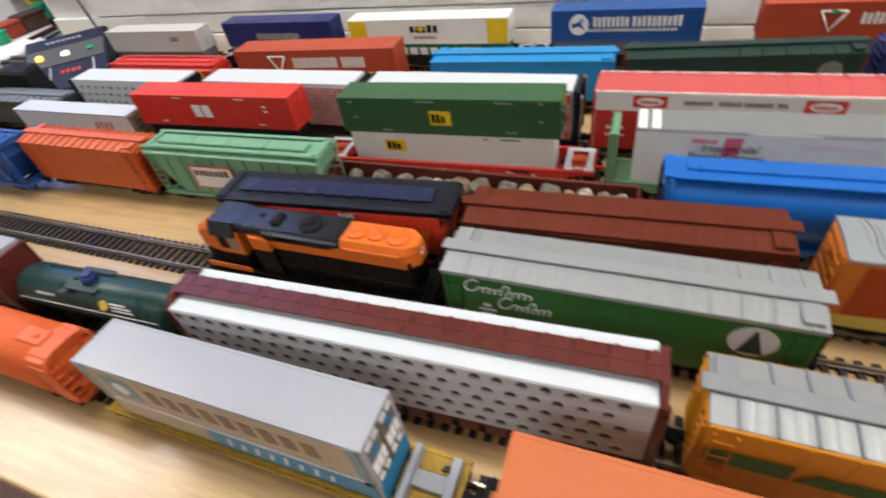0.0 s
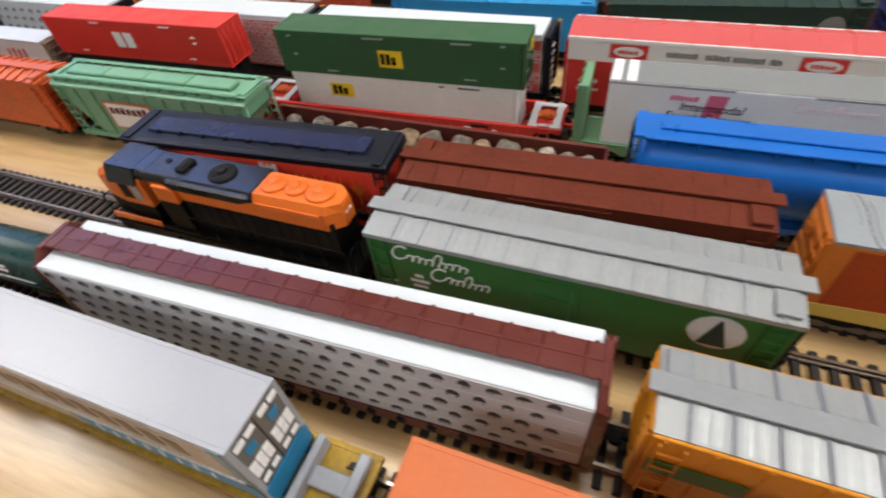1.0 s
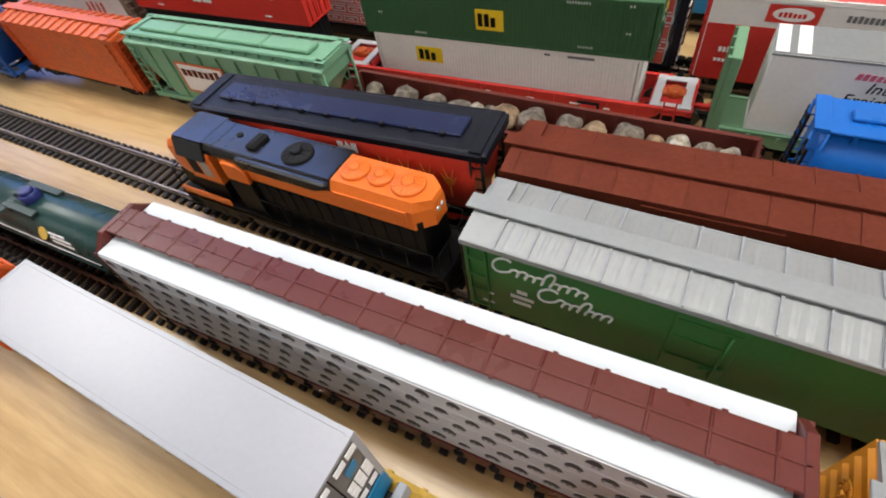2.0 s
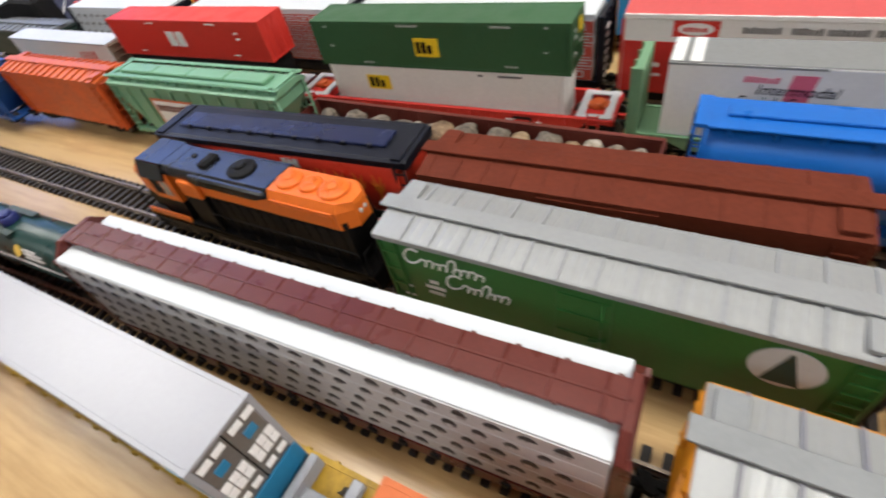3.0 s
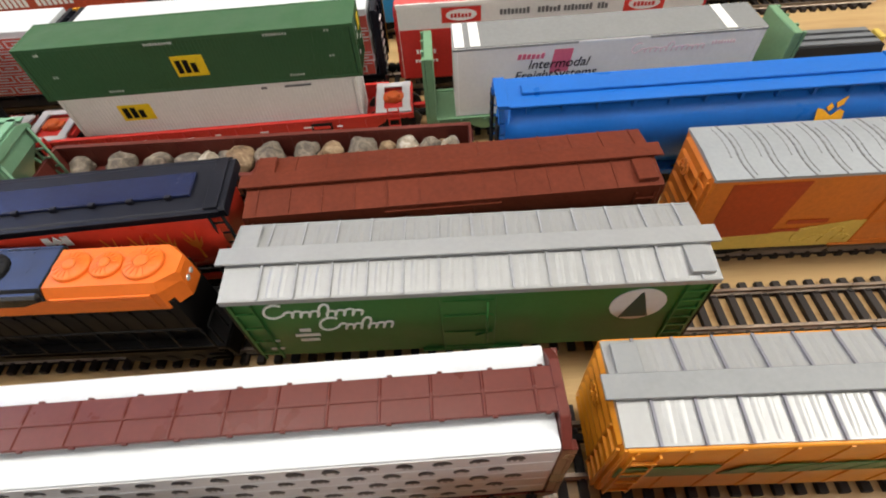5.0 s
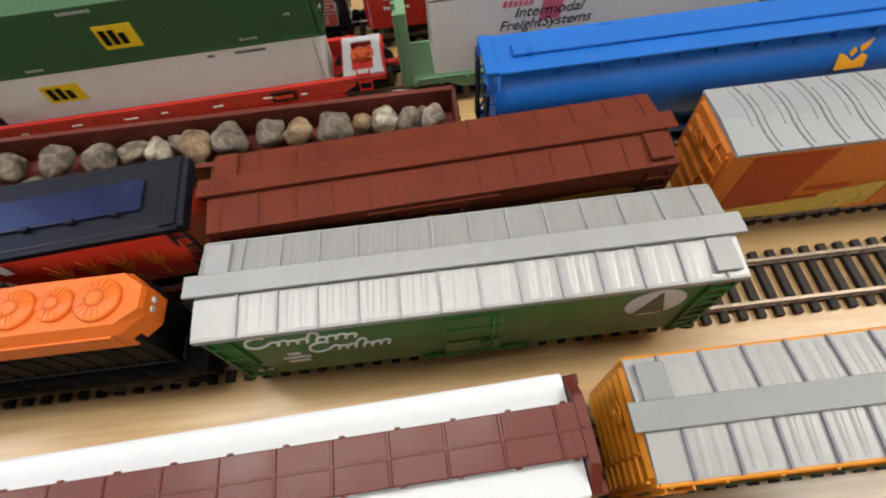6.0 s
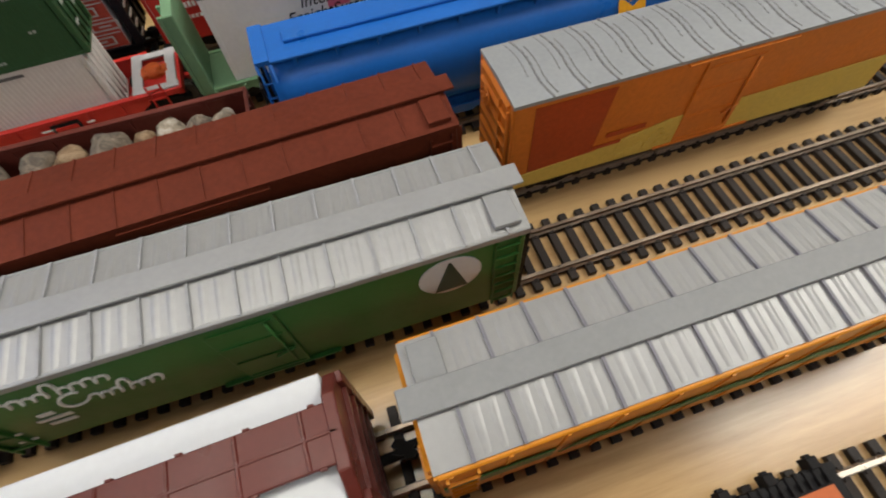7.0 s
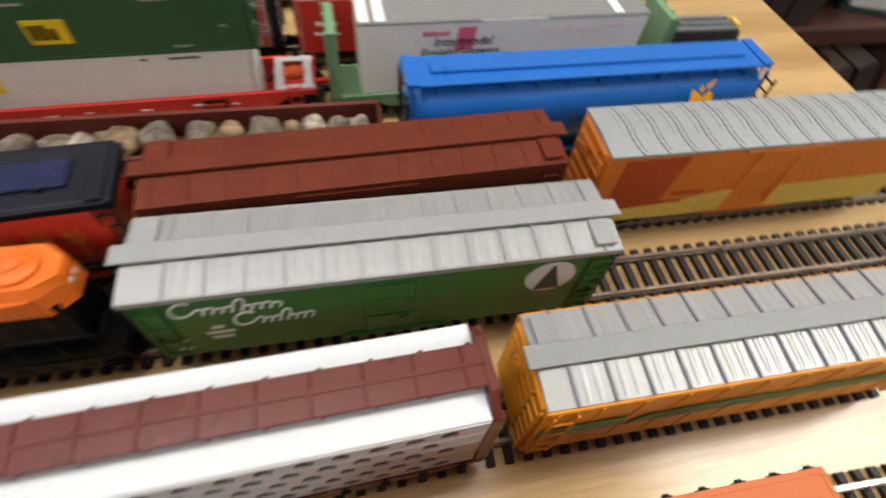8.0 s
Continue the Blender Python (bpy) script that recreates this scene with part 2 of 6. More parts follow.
paint("faint_white", (0.42, 0.46, 0.42), 0.5)
paint("faded_pink", (0.74, 0.54, 0.57), 0.5)
paint("pad_grey", (0.50, 0.50, 0.52), 0.5, var=0.08)
M["rail_brown"] = principled("dull_brown_rail", (0.26, 0.21, 0.165), 0.36, metal=0.7, var=0.25, scale=150)
M["cab_glass"] = principled("cab_window_pane", (0.30, 0.29, 0.28), 0.12, var=0.1)
paint("visor_grey", (0.030, 0.033, 0.032), 0.5, var=0.1, spec=0.2)
paint("upper_wall", (0.20, 0.185, 0.17), 0.8, var=0.08, scale=4)


# ---- mesh helpers (all lengths in millimetres, turned into metres when linked) ----
def bm_new():
    return bmesh.new()


def box(bm, x0, x1, y0, y1, z0, z1, bev=0.0, seg=1):
    v = [bm.verts.new(p) for p in ((x0, y0, z0), (x1, y0, z0), (x1, y1, z0), (x0, y1, z0), (x0, y0, z1), (x1, y0, z1), (x1, y1, z1), (x0, y1, z1))]
    fs = [bm.faces.new([v[i] for i in f]) for f in ((3, 2, 1, 0), (4, 5, 6, 7), (0, 1, 5, 4), (1, 2, 6, 5), (2, 3, 7, 6), (3, 0, 4, 7))]
    if bev:
        es = list({e for f in fs for e in f.edges})
        bmesh.ops.bevel(bm, geom=es, offset=bev, segments=seg, affect="EDGES", profile=0.6)
    return fs


def prism(bm, profile, x0, x1, axis="x", bev=0.0):
    """A closed outline in (y, z) drawn out along x, or in (x, z) along y."""
    if axis == "x":
        a = [bm.verts.new((x0, p, q)) for p, q in profile]
        b = [bm.verts.new((x1, p, q)) for p, q in profile]
    elif axis == "y":
        a = [bm.verts.new((p, x0, q)) for p, q in profile]
        b = [bm.verts.new((p, x1, q)) for p, q in profile]
    else:
        a = [bm.verts.new((p, q, x0)) for p, q in profile]
        b = [bm.verts.new((p, q, x1)) for p, q in profile]
    n = len(profile)
    fs = [bm.faces.new(a[::-1]), bm.faces.new(b)]
    for i in range(n):
        fs.append(bm.faces.new((a[i], a[(i + 1) % n], b[(i + 1) % n], b[i])))
    if bev:
        es = list({e for f in fs for e in f.edges})
        bmesh.ops.bevel(bm, geom=es, offset=bev, segments=1, affect="EDGES")
    return fs


def cyl(bm, p, r, length, axis="z", seg=16, r2=None, bev=0.0):
    """A drum whose base centre is p, along axis."""
    r2 = r if r2 is None else r2
    rings = [(0, r), (length, r2)]
    if bev:
        rings = [(0, r - bev), (bev, r), (length - bev, r2), (length, r2 - bev)]
    vs = []
    for d, rad in rings:
        ring = []
        for i in range(seg):
            a = 2 * math.pi * i / seg
            c, s = rad * math.cos(a), rad * math.sin(a)
            q = {"z": (c, s, d), "x": (d, c, s), "y": (s, d, c)}[axis]
            ring.append(bm.verts.new((p[0] + q[0], p[1] + q[1], p[2] + q[2])))
        vs.append(ring)
    bm.faces.new(vs[0][::-1])
    bm.faces.new(vs[-1])
    for a, b in zip(vs, vs[1:]):
        for i in range(seg):
            f = bm.faces.new((a[i], a[(i + 1) % seg], b[(i + 1) % seg], b[i]))
            f.smooth = True


def rod(bm, a, b, r, seg=6):
    """A thin round bar from a to b."""
    a, b = Vector(a), Vector(b)
    d = (b - a).normalized()
    u = d.orthogonal().normalized()
    w = d.cross(u)
    ra, rb = [], []
    for i in range(seg):
        t = 2 * math.pi * i / seg
        o = (u * math.cos(t) + w * math.sin(t)) * r
        ra.append(bm.verts.new(a + o))
        rb.append(bm.verts.new(b + o))
    bm.faces.new(ra[::-1])
    bm.faces.new(rb)
    for i in range(seg):
        bm.faces.new((ra[i], ra[(i + 1) % seg], rb[(i + 1) % seg], rb[i])).smooth = True


def to_mesh(name, bm, mat):
    bmesh.ops.recalc_face_normals(bm, faces=bm.faces)
    bmesh.ops.scale(bm, vec=(MM, MM, MM), verts=bm.verts)
    me = bpy.data.meshes.new(name)
    bm.to_mesh(me)
    bm.free()
    me.materials.append(M[mat] if isinstance(mat, str) else mat)
    return me


def part(name, bm, mat, parent, label="", at=None):
    ob = new(name, to_mesh(name, bm, mat) if isinstance(bm, bmesh.types.BMesh) else bm)
    ob.parent = parent
    if at:
        ob.location = [c * MM for c in at]
    if label:
        tagged(ob, label)
    return ob


RAIL = 5.0


def thing(name, x, y, z, label, category, group="", kind="", yaw=0.0):
    ob = new(name)
    ob.empty_display_size = 0.01
    ob.matrix_world = pose(x * MM, y * MM, z * MM, 0, 0, yaw)
    return tagged(ob, label, category, group, kind)


CACHE = {}


def shared(key, make, mat):
    if key not in CACHE:
        bm = bm_new()
        make(bm)
        CACHE[key] = to_mesh(key[0] if isinstance(key, tuple) else key, bm, mat)
    return CACHE[key]


# ---- running gear ----
def m_frame(bm):
    for s in (-1, 1):
        y = s * 11.2
        prism(bm, [(-11, 3.0), (-9, 6.6), (-3, 7.6), (3, 7.6), (9, 6.6), (11, 3.0), (7.5, 3.0), (3.6, 1.6), (-3.6, 1.6), (-7.5, 3.0)], y - 1.1, y + 1.1, "y")
        for x in (-10, 10):
            box(bm, x - 1.7, x + 1.7, y - 1.8, y + 1.8, 3.0, 6.2, 0.3)
        for x in (-1.6, 0, 1.6):
            cyl(bm, (x, y + (0.6 if s > 0 else -1.6), 2.4), 0.7, 0 + 1.0, "y", 6)
    box(bm, -3, 3, -11, 11, 4.0, 8.2)


def m_wheel(bm):
    cyl(bm, (0, -1.3, 0), 5.0, 2.4, "y", 20, bev=0.3)
    cyl(bm, (0, 0.8, 0), 5.6, 0.7, "y", 20)
    cyl(bm, (0, -2.0, 0), 1.4, 3.0, "y", 8)


def m_axle(bm):
    for x in (-10, 10):
        cyl(bm, (x, -11, 4.6), 1.0, 22, "y", 8)


def truck(car, x, frame_mat="black"):
    t = new("truck", shared(("truck_frame", frame_mat), m_frame, frame_mat))
    t.parent = car
    t.location = (x * MM, 0, 0)
    a = new("axle", shared("axle", m_axle, "wheel"))
    a.parent = t
    me = shared("wheel", m_wheel, "wheel")
    for wx in (-10, 10):
        for s in (-1, 1):
            w = new("wheel", me)
            w.parent = t
            w.location = (wx * MM, s * 8.0 * MM, 5.0 * MM)
            w.rotation_euler = (0, 0, 0 if s < 0 else math.pi)
    return t


def m_coupler(bm):
    box(bm, -2, 7, -1.4, 1.4, 6.2, 8.8, 0.3)
    prism(bm, [(6.5, -2.0), (9.5, -2.6), (11, -1.2), (9.6, 0.0), (11, 1.0), (9.0, 2.2), (6.5, 2.0)], 5.6, 9.4, "z")
    rod(bm, (9, 0.5, 6), (8.6, 1.2, 1.2), 0.35)


def couplers(car, half, mat="black"):
    me = shared(("coupler", mat), m_coupler, mat)
    for s in (-1, 1):
        c = new("coupler", me)
        c.parent = car
        c.location = (s * half * MM, 0, 0)
        c.rotation_euler = (0, 0, 0 if s > 0 else math.pi)


def m_brake(bm):
    n = 12
    for i in range(n):
        a, b = 2 * math.pi * i / n, 2 * math.pi * (i + 1) / n
        rod(bm, (0.6, 3.4 * math.cos(a), 3.4 * math.sin(a)), (0.6, 3.4 * math.cos(b), 3.4 * math.sin(b)), 0.4, 5)
    for i in range(5):
        a = 2 * math.pi * i / 5
        rod(bm, (0.3, 0, 0), (0.6, 3.4 * math.cos(a), 3.4 * math.sin(a)), 0.28, 4)
    cyl(bm, (-0.5, 0, 0), 0.8, 1.4, "x", 8)


def ladder(parent, mat, x, y, z0, z1, width=7.0, rungs=6, along="x", out=-1, name="ladder"):
    """Grab irons between two stiles, standing off a car's side (along x) or end (along y)."""
    bm = bm_new()
    for s in (-0.5, 0.5):
        if along == "x":
            box(bm, s * width - 0.35, s * width + 0.35, min(0, out * 1.0), max(0, out * 1.0), 0, z1 - z0)
        else:
            box(bm, min(0, out * 1.0), max(0, out * 1.0), s * width - 0.35, s * width + 0.35, 0, z1 - z0)
    for i in range(rungs):
        z = (z1 - z0) * (i + 0.5) / rungs
        if along == "x":
            box(bm, -width / 2, width / 2, min(out * 0.5, out * 1.3), max(out * 0.5, out * 1.3), z - 0.35, z + 0.35)
        else:
            box(bm, min(out * 0.5, out * 1.3), max(out * 0.5, out * 1.3), -width / 2, width / 2, z - 0.35, z + 0.35)
    return part(name, bm, mat, parent, at=(x, y, z0))


# ---- lettering as plain bars and strokes ----
def word(parent, mat, x, z, w, h, n, y=0.0, name="lettering", slant=0.0, fill=0.72, seed=1, end=0, depth=0.25, seq=None):
    """A word as n upright bars, w wide and h high, centred at x on a side face (end=0) or an end face (end=+-1)."""
    rnd = random.Random(seed)
    bm = bm_new()
    step = w / n
    for i in range(n):
        hh = h * (0.72 + 0.28 * rnd.random()) if seq is None else h * seq[i % len(seq)]
        a = -w / 2 + i * step
        b = a + step * fill
        pr = [(a, -h / 2), (b, -h / 2), (b + slant * hh, -h / 2 + hh), (a + slant * hh, -h / 2 + hh)]
        if end == 0:
            prism(bm, pr, -depth, 0.05, "y")
        else:
            fs = [(p, q) for p, q in pr]
            prism(bm, fs, 0, depth, "x")
    ob = part(name, bm, mat, parent, at=(x, y, z))
    return tagged(ob, kind="stuff") if name in ("stencil_mark", "sill_line") else ob


def panel(parent, mat, x0, x1, z0, z1, y, name="panel", depth=0.25, label=""):
    bm = bm_new()
    box(bm, x0, x1, -depth, 0.05, z0, z1)
    return part(name, bm, mat, parent, label, at=(0, y, 0))


def disc(parent, mat, x, z, rx, rz, y, name="emblem", depth=0.3, seg=28):
    bm = bm_new()
    prism(bm, [(rx * math.cos(2 * math.pi * i / seg), rz * math.sin(2 * math.pi * i / seg)) for i in range(seg)], -depth, 0.05, "y")
    return part(name, bm, mat, parent, at=(x, y, z))


def roof_profile(w, e, p, t=1.0):
    """A low gable: eaves at +-w/2, height e, ridge p."""
    return [(-w / 2, e - t), (w / 2, e - t), (w / 2, e), (0, p), (-w / 2, e)]


# ---- box car ----
def boxcar(x0, x1, y, label, side, roof, eave=48.0, ridge=51.5, floor=8.0, width=30.0, walk=True, walk_mat=None, rib_n=12, rib_mat=None, rib_h=0.7, rib_w=0.8,
           end_mat=None, door=None, ladders="side", under="black", eave_trim=None, ribs_side=0, name="boxcar", yaw=0.0, rib_skew=0.0, group="freight cars", end_ribs=7, sub_ribs=0, rib_wave=0.0, roof_width=None, rib_first=4.0, rib_step=None):
    L = x1 - x0
    h = L / 2
    car = thing(name, (x0 + x1) / 2, y, RAIL, label, "boxcar", group, yaw=yaw)
    w = width / 2
    bm = bm_new()
    box(bm, -h, h, -w, w, floor, eave, 0.4)
    part("body", bm, side, car)
    wb, w = w, (roof_width or width) / 2
    bm = bm_new()
    prism(bm, roof_profile(2 * w + 1.4, eave + 0.6, ridge, 1.4), -h - 0.5, h + 0.5)
    r = part("roof", bm, roof, car)
    # raised roof seams
    if rib_n:
        key = ("roof_rib", w, eave, ridge, rib_mat or roof, rib_h, rib_w, rib_skew, rib_wave)

        def rib(bm):
            if rib_wave:
                # a thin curved seam with a short second crease beside it
                for off, k0, k1, r0 in ((0.0, -1.0, 1.0, 0.5), (2.2, -0.9, 0.7, 0.35), (-2.8, -0.3, 0.95, 0.28)):
                    prev = None
                    for i in range(9):
                        k = k0 + (k1 - k0) * i / 8
                        p = (off - rib_skew * k + rib_wave * math.sin(2.9 * k), (w + 0.6) * k, ridge - 0.12 - (ridge - eave - 0.6) * abs(k))
                        if prev:
                            rod(bm, prev, p, r0, 5)
                        prev = p
                return
            for s in (-1, 1):
                ww, a = w + 0.9, rib_w / 2
                z = lambda k: ridge + 0.02 - (ridge - eave - 0.6) * k
                vs = []
                for lift in (0.0, rib_h):
                    vs.append([bm.verts.new((-a, 0, z(0) + lift)), bm.verts.new((a, 0, z(0) + lift)), bm.verts.new((a - s * rib_skew, s * ww, z(1) + lift)), bm.verts.new((-a - s * rib_skew, s * ww, z(1) + lift))])
                b0, b1 = vs
                bm.faces.new(b0)
                bm.faces.new(b1)
                for i in range(4):
                    bm.faces.new((b0[i], b0[(i + 1) % 4], b1[(i + 1) % 4], b1[i]))
        me = shared(key, rib, rib_mat or roof)
        step = rib_step or (L - 8) / rib_n
        for i in range(rib_n + 1):
            o = new("roof_rib", me)
            o.parent = r
            o.location = ((-h + rib_first + step * i) * MM, 0, 0)
        if sub_ribs:
            k2 = ("roof_bead", w, eave, ridge, roof)

            def bead(bm):
                # soft pressed ripple running down each slope
                for s in (-1, 1):
                    z = lambda k: ridge - (ridge - eave - 0.6) * k
                    rows = []
                    for k in (0.25, 0.5, 0.75, 1.0):
                        y = s * w * k
                        lean = 0.5 * s * k
                        rows.append([bm.verts.new((dx + lean, y, z(k) + dz * (1.0 if k < 1 else 0.6))) for dx, dz in ((-1.3, 0.0), (-0.6, 0.2), (0.0, 0.34), (0.6, 0.2), (1.3, 0.0))])
                    for r0, r1 in zip(rows, rows[1:]):
                        for i in range(4):
                            q = (r0[i], r0[i + 1], r1[i + 1], r1[i])
                            bm.faces.new(q if s < 0 else q[::-1]).smooth = True
            me2 = shared(k2, bead, roof)
            for i in range(rib_n + 1):
                for j in range(sub_ribs):
                    x = rib_first + step * (i + (j + 1) / (sub_ribs + 1))
                    if x > L - 3:
                        continue
                    o = new("roof_bead", me2)
                    o.parent = r
                    o.location = ((-h + x) * MM, 0, 0)
    if walk:
        bm = bm_new()
        box(bm, -h - 3.5, h + 3.5, -3.6, 3.6, ridge + 0.6, ridge + 1.6, 0.2)
        rw = part("roof_walk", bm, walk_mat or roof, car)
        for s in (-1, 1):
            for q in (-s,):
                bm = bm_new()
                a, c, d = s * (h - 9), q * 3.6, q * (w - 1.0)
                box(bm, min(a, a + s * 7.5), max(a, a + s * 7.5), min(c, d), max(c, d), ridge - 1.2, ridge + 0.4, 0.2)
                part("end_platform", bm, walk_mat or roof, rw)
    w = wb
    if eave_trim:
        for s in (-1, 1):
            bm = bm_new()
            box(bm, -h - 0.4, h + 0.4, s * (w + 0.7) - 0.5, s * (w + 0.7) + 0.5, eave - 1.6, eave + 0.9, 0.2)
            part("eave_trim", bm, eave_trim, car)
    # ends with pressed ribs
    for s in (-1, 1):
        bm = bm_new()
        box(bm, min(s * h, s * (h + 0.6)), max(s * h, s * (h + 0.6)), -w + 0.3, w - 0.3, floor + 0.5, eave - 0.4)
        e = part("end_wall", bm, end_mat or side, car)

        def end_rib(bm):
            prism(bm, [(0.0, -1.3), (s * 1.1, 0), (0.0, 1.3)], -w + 2.5, w - 2.5, "y")
        me = shared(("end_rib", s, w, end_mat or side), end_rib, end_mat or side)
        for i in range(end_ribs):
            o = new("end_rib", me)
            o.parent = e
            o.location = (s * (h + 0.5) * MM, 0, (floor + 3 + (eave - floor - 5) * i / max(1, end_ribs - 1)) * MM)
        ladder(e, end_mat or side, s * (h + 1.0), -w + 5, floor, eave - 3, 6.5, 6, "y", s)
    bw = new("brake_wheel", shared(("brake_wheel", end_mat or side), m_brake, end_mat or side))
    bw.parent = car
    bw.location = ((-h - 3.2) * MM, 4 * MM, (eave - 10) * MM)
    if ladders:
        for s in (-1, 1):
            for e in (-1, 1):
                ladder(car, side, e * (h - 5.5), s * w, floor - 1, eave - 3, 7.0, 7 if e * s < 0 else 4, "x", s)
    if ribs_side:
        for s in (-1, 1):
            bm = bm_new()
            for i in range(ribs_side + 1):
                xx = -h + 2 + (L - 4) * i / ribs_side
                box(bm, xx - 0.45, xx + 0.45, min(s * w, s * (w + 0.5)), max(s * w, s * (w + 0.5)), floor + 1, eave - 1.5)
            part("side_ribs", bm, side, car)
    if door:
        dx0, dx1, dm = door
        for s in (-1, 1):
            side_door(car, dx0, dx1, s, w, floor, eave, dm)
    bm = bm_new()
    box(bm, -h + 1, h - 1, -w * 0.55, w * 0.55, 6.6, floor + 0.5)
    for s in (-1, 1):
        box(bm, -h * 0.45, h * 0.45, s * w * 0.86 - 0.8, s * w * 0.86 + 0.8, 5.4, floor + 0.4)
    box(bm, -12, 8, -6, 6, 4.0, 7.5, 0.5)
    part("underframe", bm, under, car)
    truck(car, -h + 21), truck(car, h - 21)
    couplers(car, h)
    return car


def side_door(car, dx0, dx1, s, w, floor, eave, mat):
    """Sliding door with its runners, pressed bars and lock."""
    a, b, c = s * w, s * (w + 0.9), s * (w + 1.3)
    bm = bm_new()
    box(bm, dx0, dx1, min(a, b), max(a, b), floor + 1, eave - 2.2, 0.2)
    d = part("door", bm, mat, car)
    for z in (floor + 0.6, eave - 2.4):
        bm = bm_new()
        box(bm, dx0 - 8, dx1 + 10, min(a, c), max(a, c), z, z + 0.9)
        part("door_runner", bm, mat, d)
    for k in (0.02, 0.34, 0.66, 0.93):
        bm = bm_new()
        z = floor + 2 + (eave - floor - 5) * k
        box(bm, dx0 + 1, dx1 - 1, min(b, c), max(b, c), z, z + 0.7)
        part("door_bar", bm, mat, d)
    bm = bm_new()
    rod(bm, (dx1 - 3, s * (w + 1.5), floor + 6), (dx1 - 3, s * (w + 1.5), eave - 6), 0.45)
    part("lock_bar", bm, mat, d)
    bm = bm_new()
    rod(bm, (dx1 - 7, s * (w + 1.5), floor + 12), (dx1 - 1, s * (w + 1.5), floor + 15), 0.5)
    part("door_handle", bm, mat, d)


# ---- containers ----
def container(x0, x1, y, z0, z1, label, mat, top=None, width=25.0, ribs=70, rib_d=0.22, name="container", group="", yaw=0.0, smooth_top=True, door_bars=True, doors=None, frame_mat=None):
    L = x1 - x0
    h, w = L / 2, width / 2
    H = z1 - z0
    c = thing(name, (x0 + x1) / 2, y, z0, label, "container", group, yaw=yaw)
    bm = bm_new()
    if ribs:
        # corrugated side walls
        pitch = (L - 5) / ribs
        for s in (-1, 1):
            prof = [(-h + 2, s * (w - 3))]
            for i in range(ribs):
                a = -h + 2.5 + i * pitch
                prof += [(a, s * (w - 0.1)), (a + pitch * 0.45, s * (w - 0.1)), (a + pitch * 0.55, s * (w - 0.1 - rib_d)), (a + pitch * 0.95, s * (w - 0.1 - rib_d))]
            prof.append((h - 2, s * (w - 3)))
            prism(bm, prof, 1.2, H - 1.2, "z")
    else:
        for s in (-1, 1):
            box(bm, -h + 1, h - 1, min(s * (w - 3), s * (w - 0.1)), max(s * (w - 3), s * (w - 0.1)), 1, H - 1)
    part("side_wall", bm, mat, c)
    bm = bm_new()
    for s in (-1, 1):
        for z in (0, H - 1.6):
            box(bm, -h, h, min(s * w, s * (w - 1.6)), max(s * w, s * (w - 1.6)), z, z + 1.6, 0.15)
        for e in (-1, 1):
            box(bm, min(e * (h + 0.04), e * (h - 2.0)), max(e * (h + 0.04), e * (h - 2.0)), min(s * (w + 0.04), s * (w - 2.0)), max(s * (w + 0.04), s * (w - 2.0)), -0.04, H + 0.04, 0.15)
    for e in (-1, 1):
        for z in (0, H - 1.4):
            box(bm, min(e * (h - 0.03), e * (h - 1.4)), max(e * (h - 0.03), e * (h - 1.4)), -w + 0.3, w - 0.3, z + 0.03, z + 1.37)
    part("frame", bm, frame_mat or mat, c)
    bm = bm_new()
    box(bm, -h + 0.6, h - 0.6, -w + 0.6, w - 0.6, H - 1.5, H - 0.15)
    if not smooth_top:
        n = max(8, ribs or 20)
        for i in range(n):
            a = -h + 5 + (L - 10) * i / n
            box(bm, a, a + (L - 10) / n * 0.5, -w + 2.0, w - 2.0, H - 0.3, H + 0.05)
    part("roof", bm, top or mat, c)
    bm = bm_new()
    box(bm, -h + 0.5, h - 0.5, -w + 0.8, w - 0.8, 0.2, 1.2)
    part("floor_plate", bm, "black", c)
    for e in (-1, 1):
        d = part("end_door", bm_panel_end(e, h, w, H), doors or mat, c)
        if door_bars:
            bm = bm_new()
            for yy in (-w * 0.62, -w * 0.2, w * 0.2, w * 0.62):
                rod(bm, (e * (h - 0.1), yy, 1.5), (e * (h - 0.1), yy, H - 1.5), 0.4, 5)
            part("lock_rod", bm, doors or mat, d)
    return c


def bm_panel_end(e, h, w, H):
    bm = bm_new()
    a, b = e * (h - 1.6), e * (h - 0.6)
    for s in (-1, 1):
        box(bm, min(a, b), max(a, b), min(s * 0.2, s * (w - 1.2)), max(s * 0.2, s * (w - 1.2)), 1, H - 1, 0.15)
    return bm


def tick_marks(parent, mat, marks, y):
    """Small stencilled data lines as plain bars: (x, z, width, height)."""
    for x, z, w, h in marks:
        bm = bm_new()
        box(bm, -w / 2, w / 2, -0.2, 0.05, -h / 2, h / 2)
        part("stencil_mark", bm, mat, parent, at=(x, y, z))


# ---- room and table ----
def slab(name, x0, x1, y0, y1, z0, z1, mat, label, category, bev=0.0):
    bm = bm_new()
    box(bm, x0, x1, y0, y1, z0, z1, bev, 2)
    ob = new(name, to_mesh(name, bm, mat))
    return tagged(ob, label, category, kind="structure")


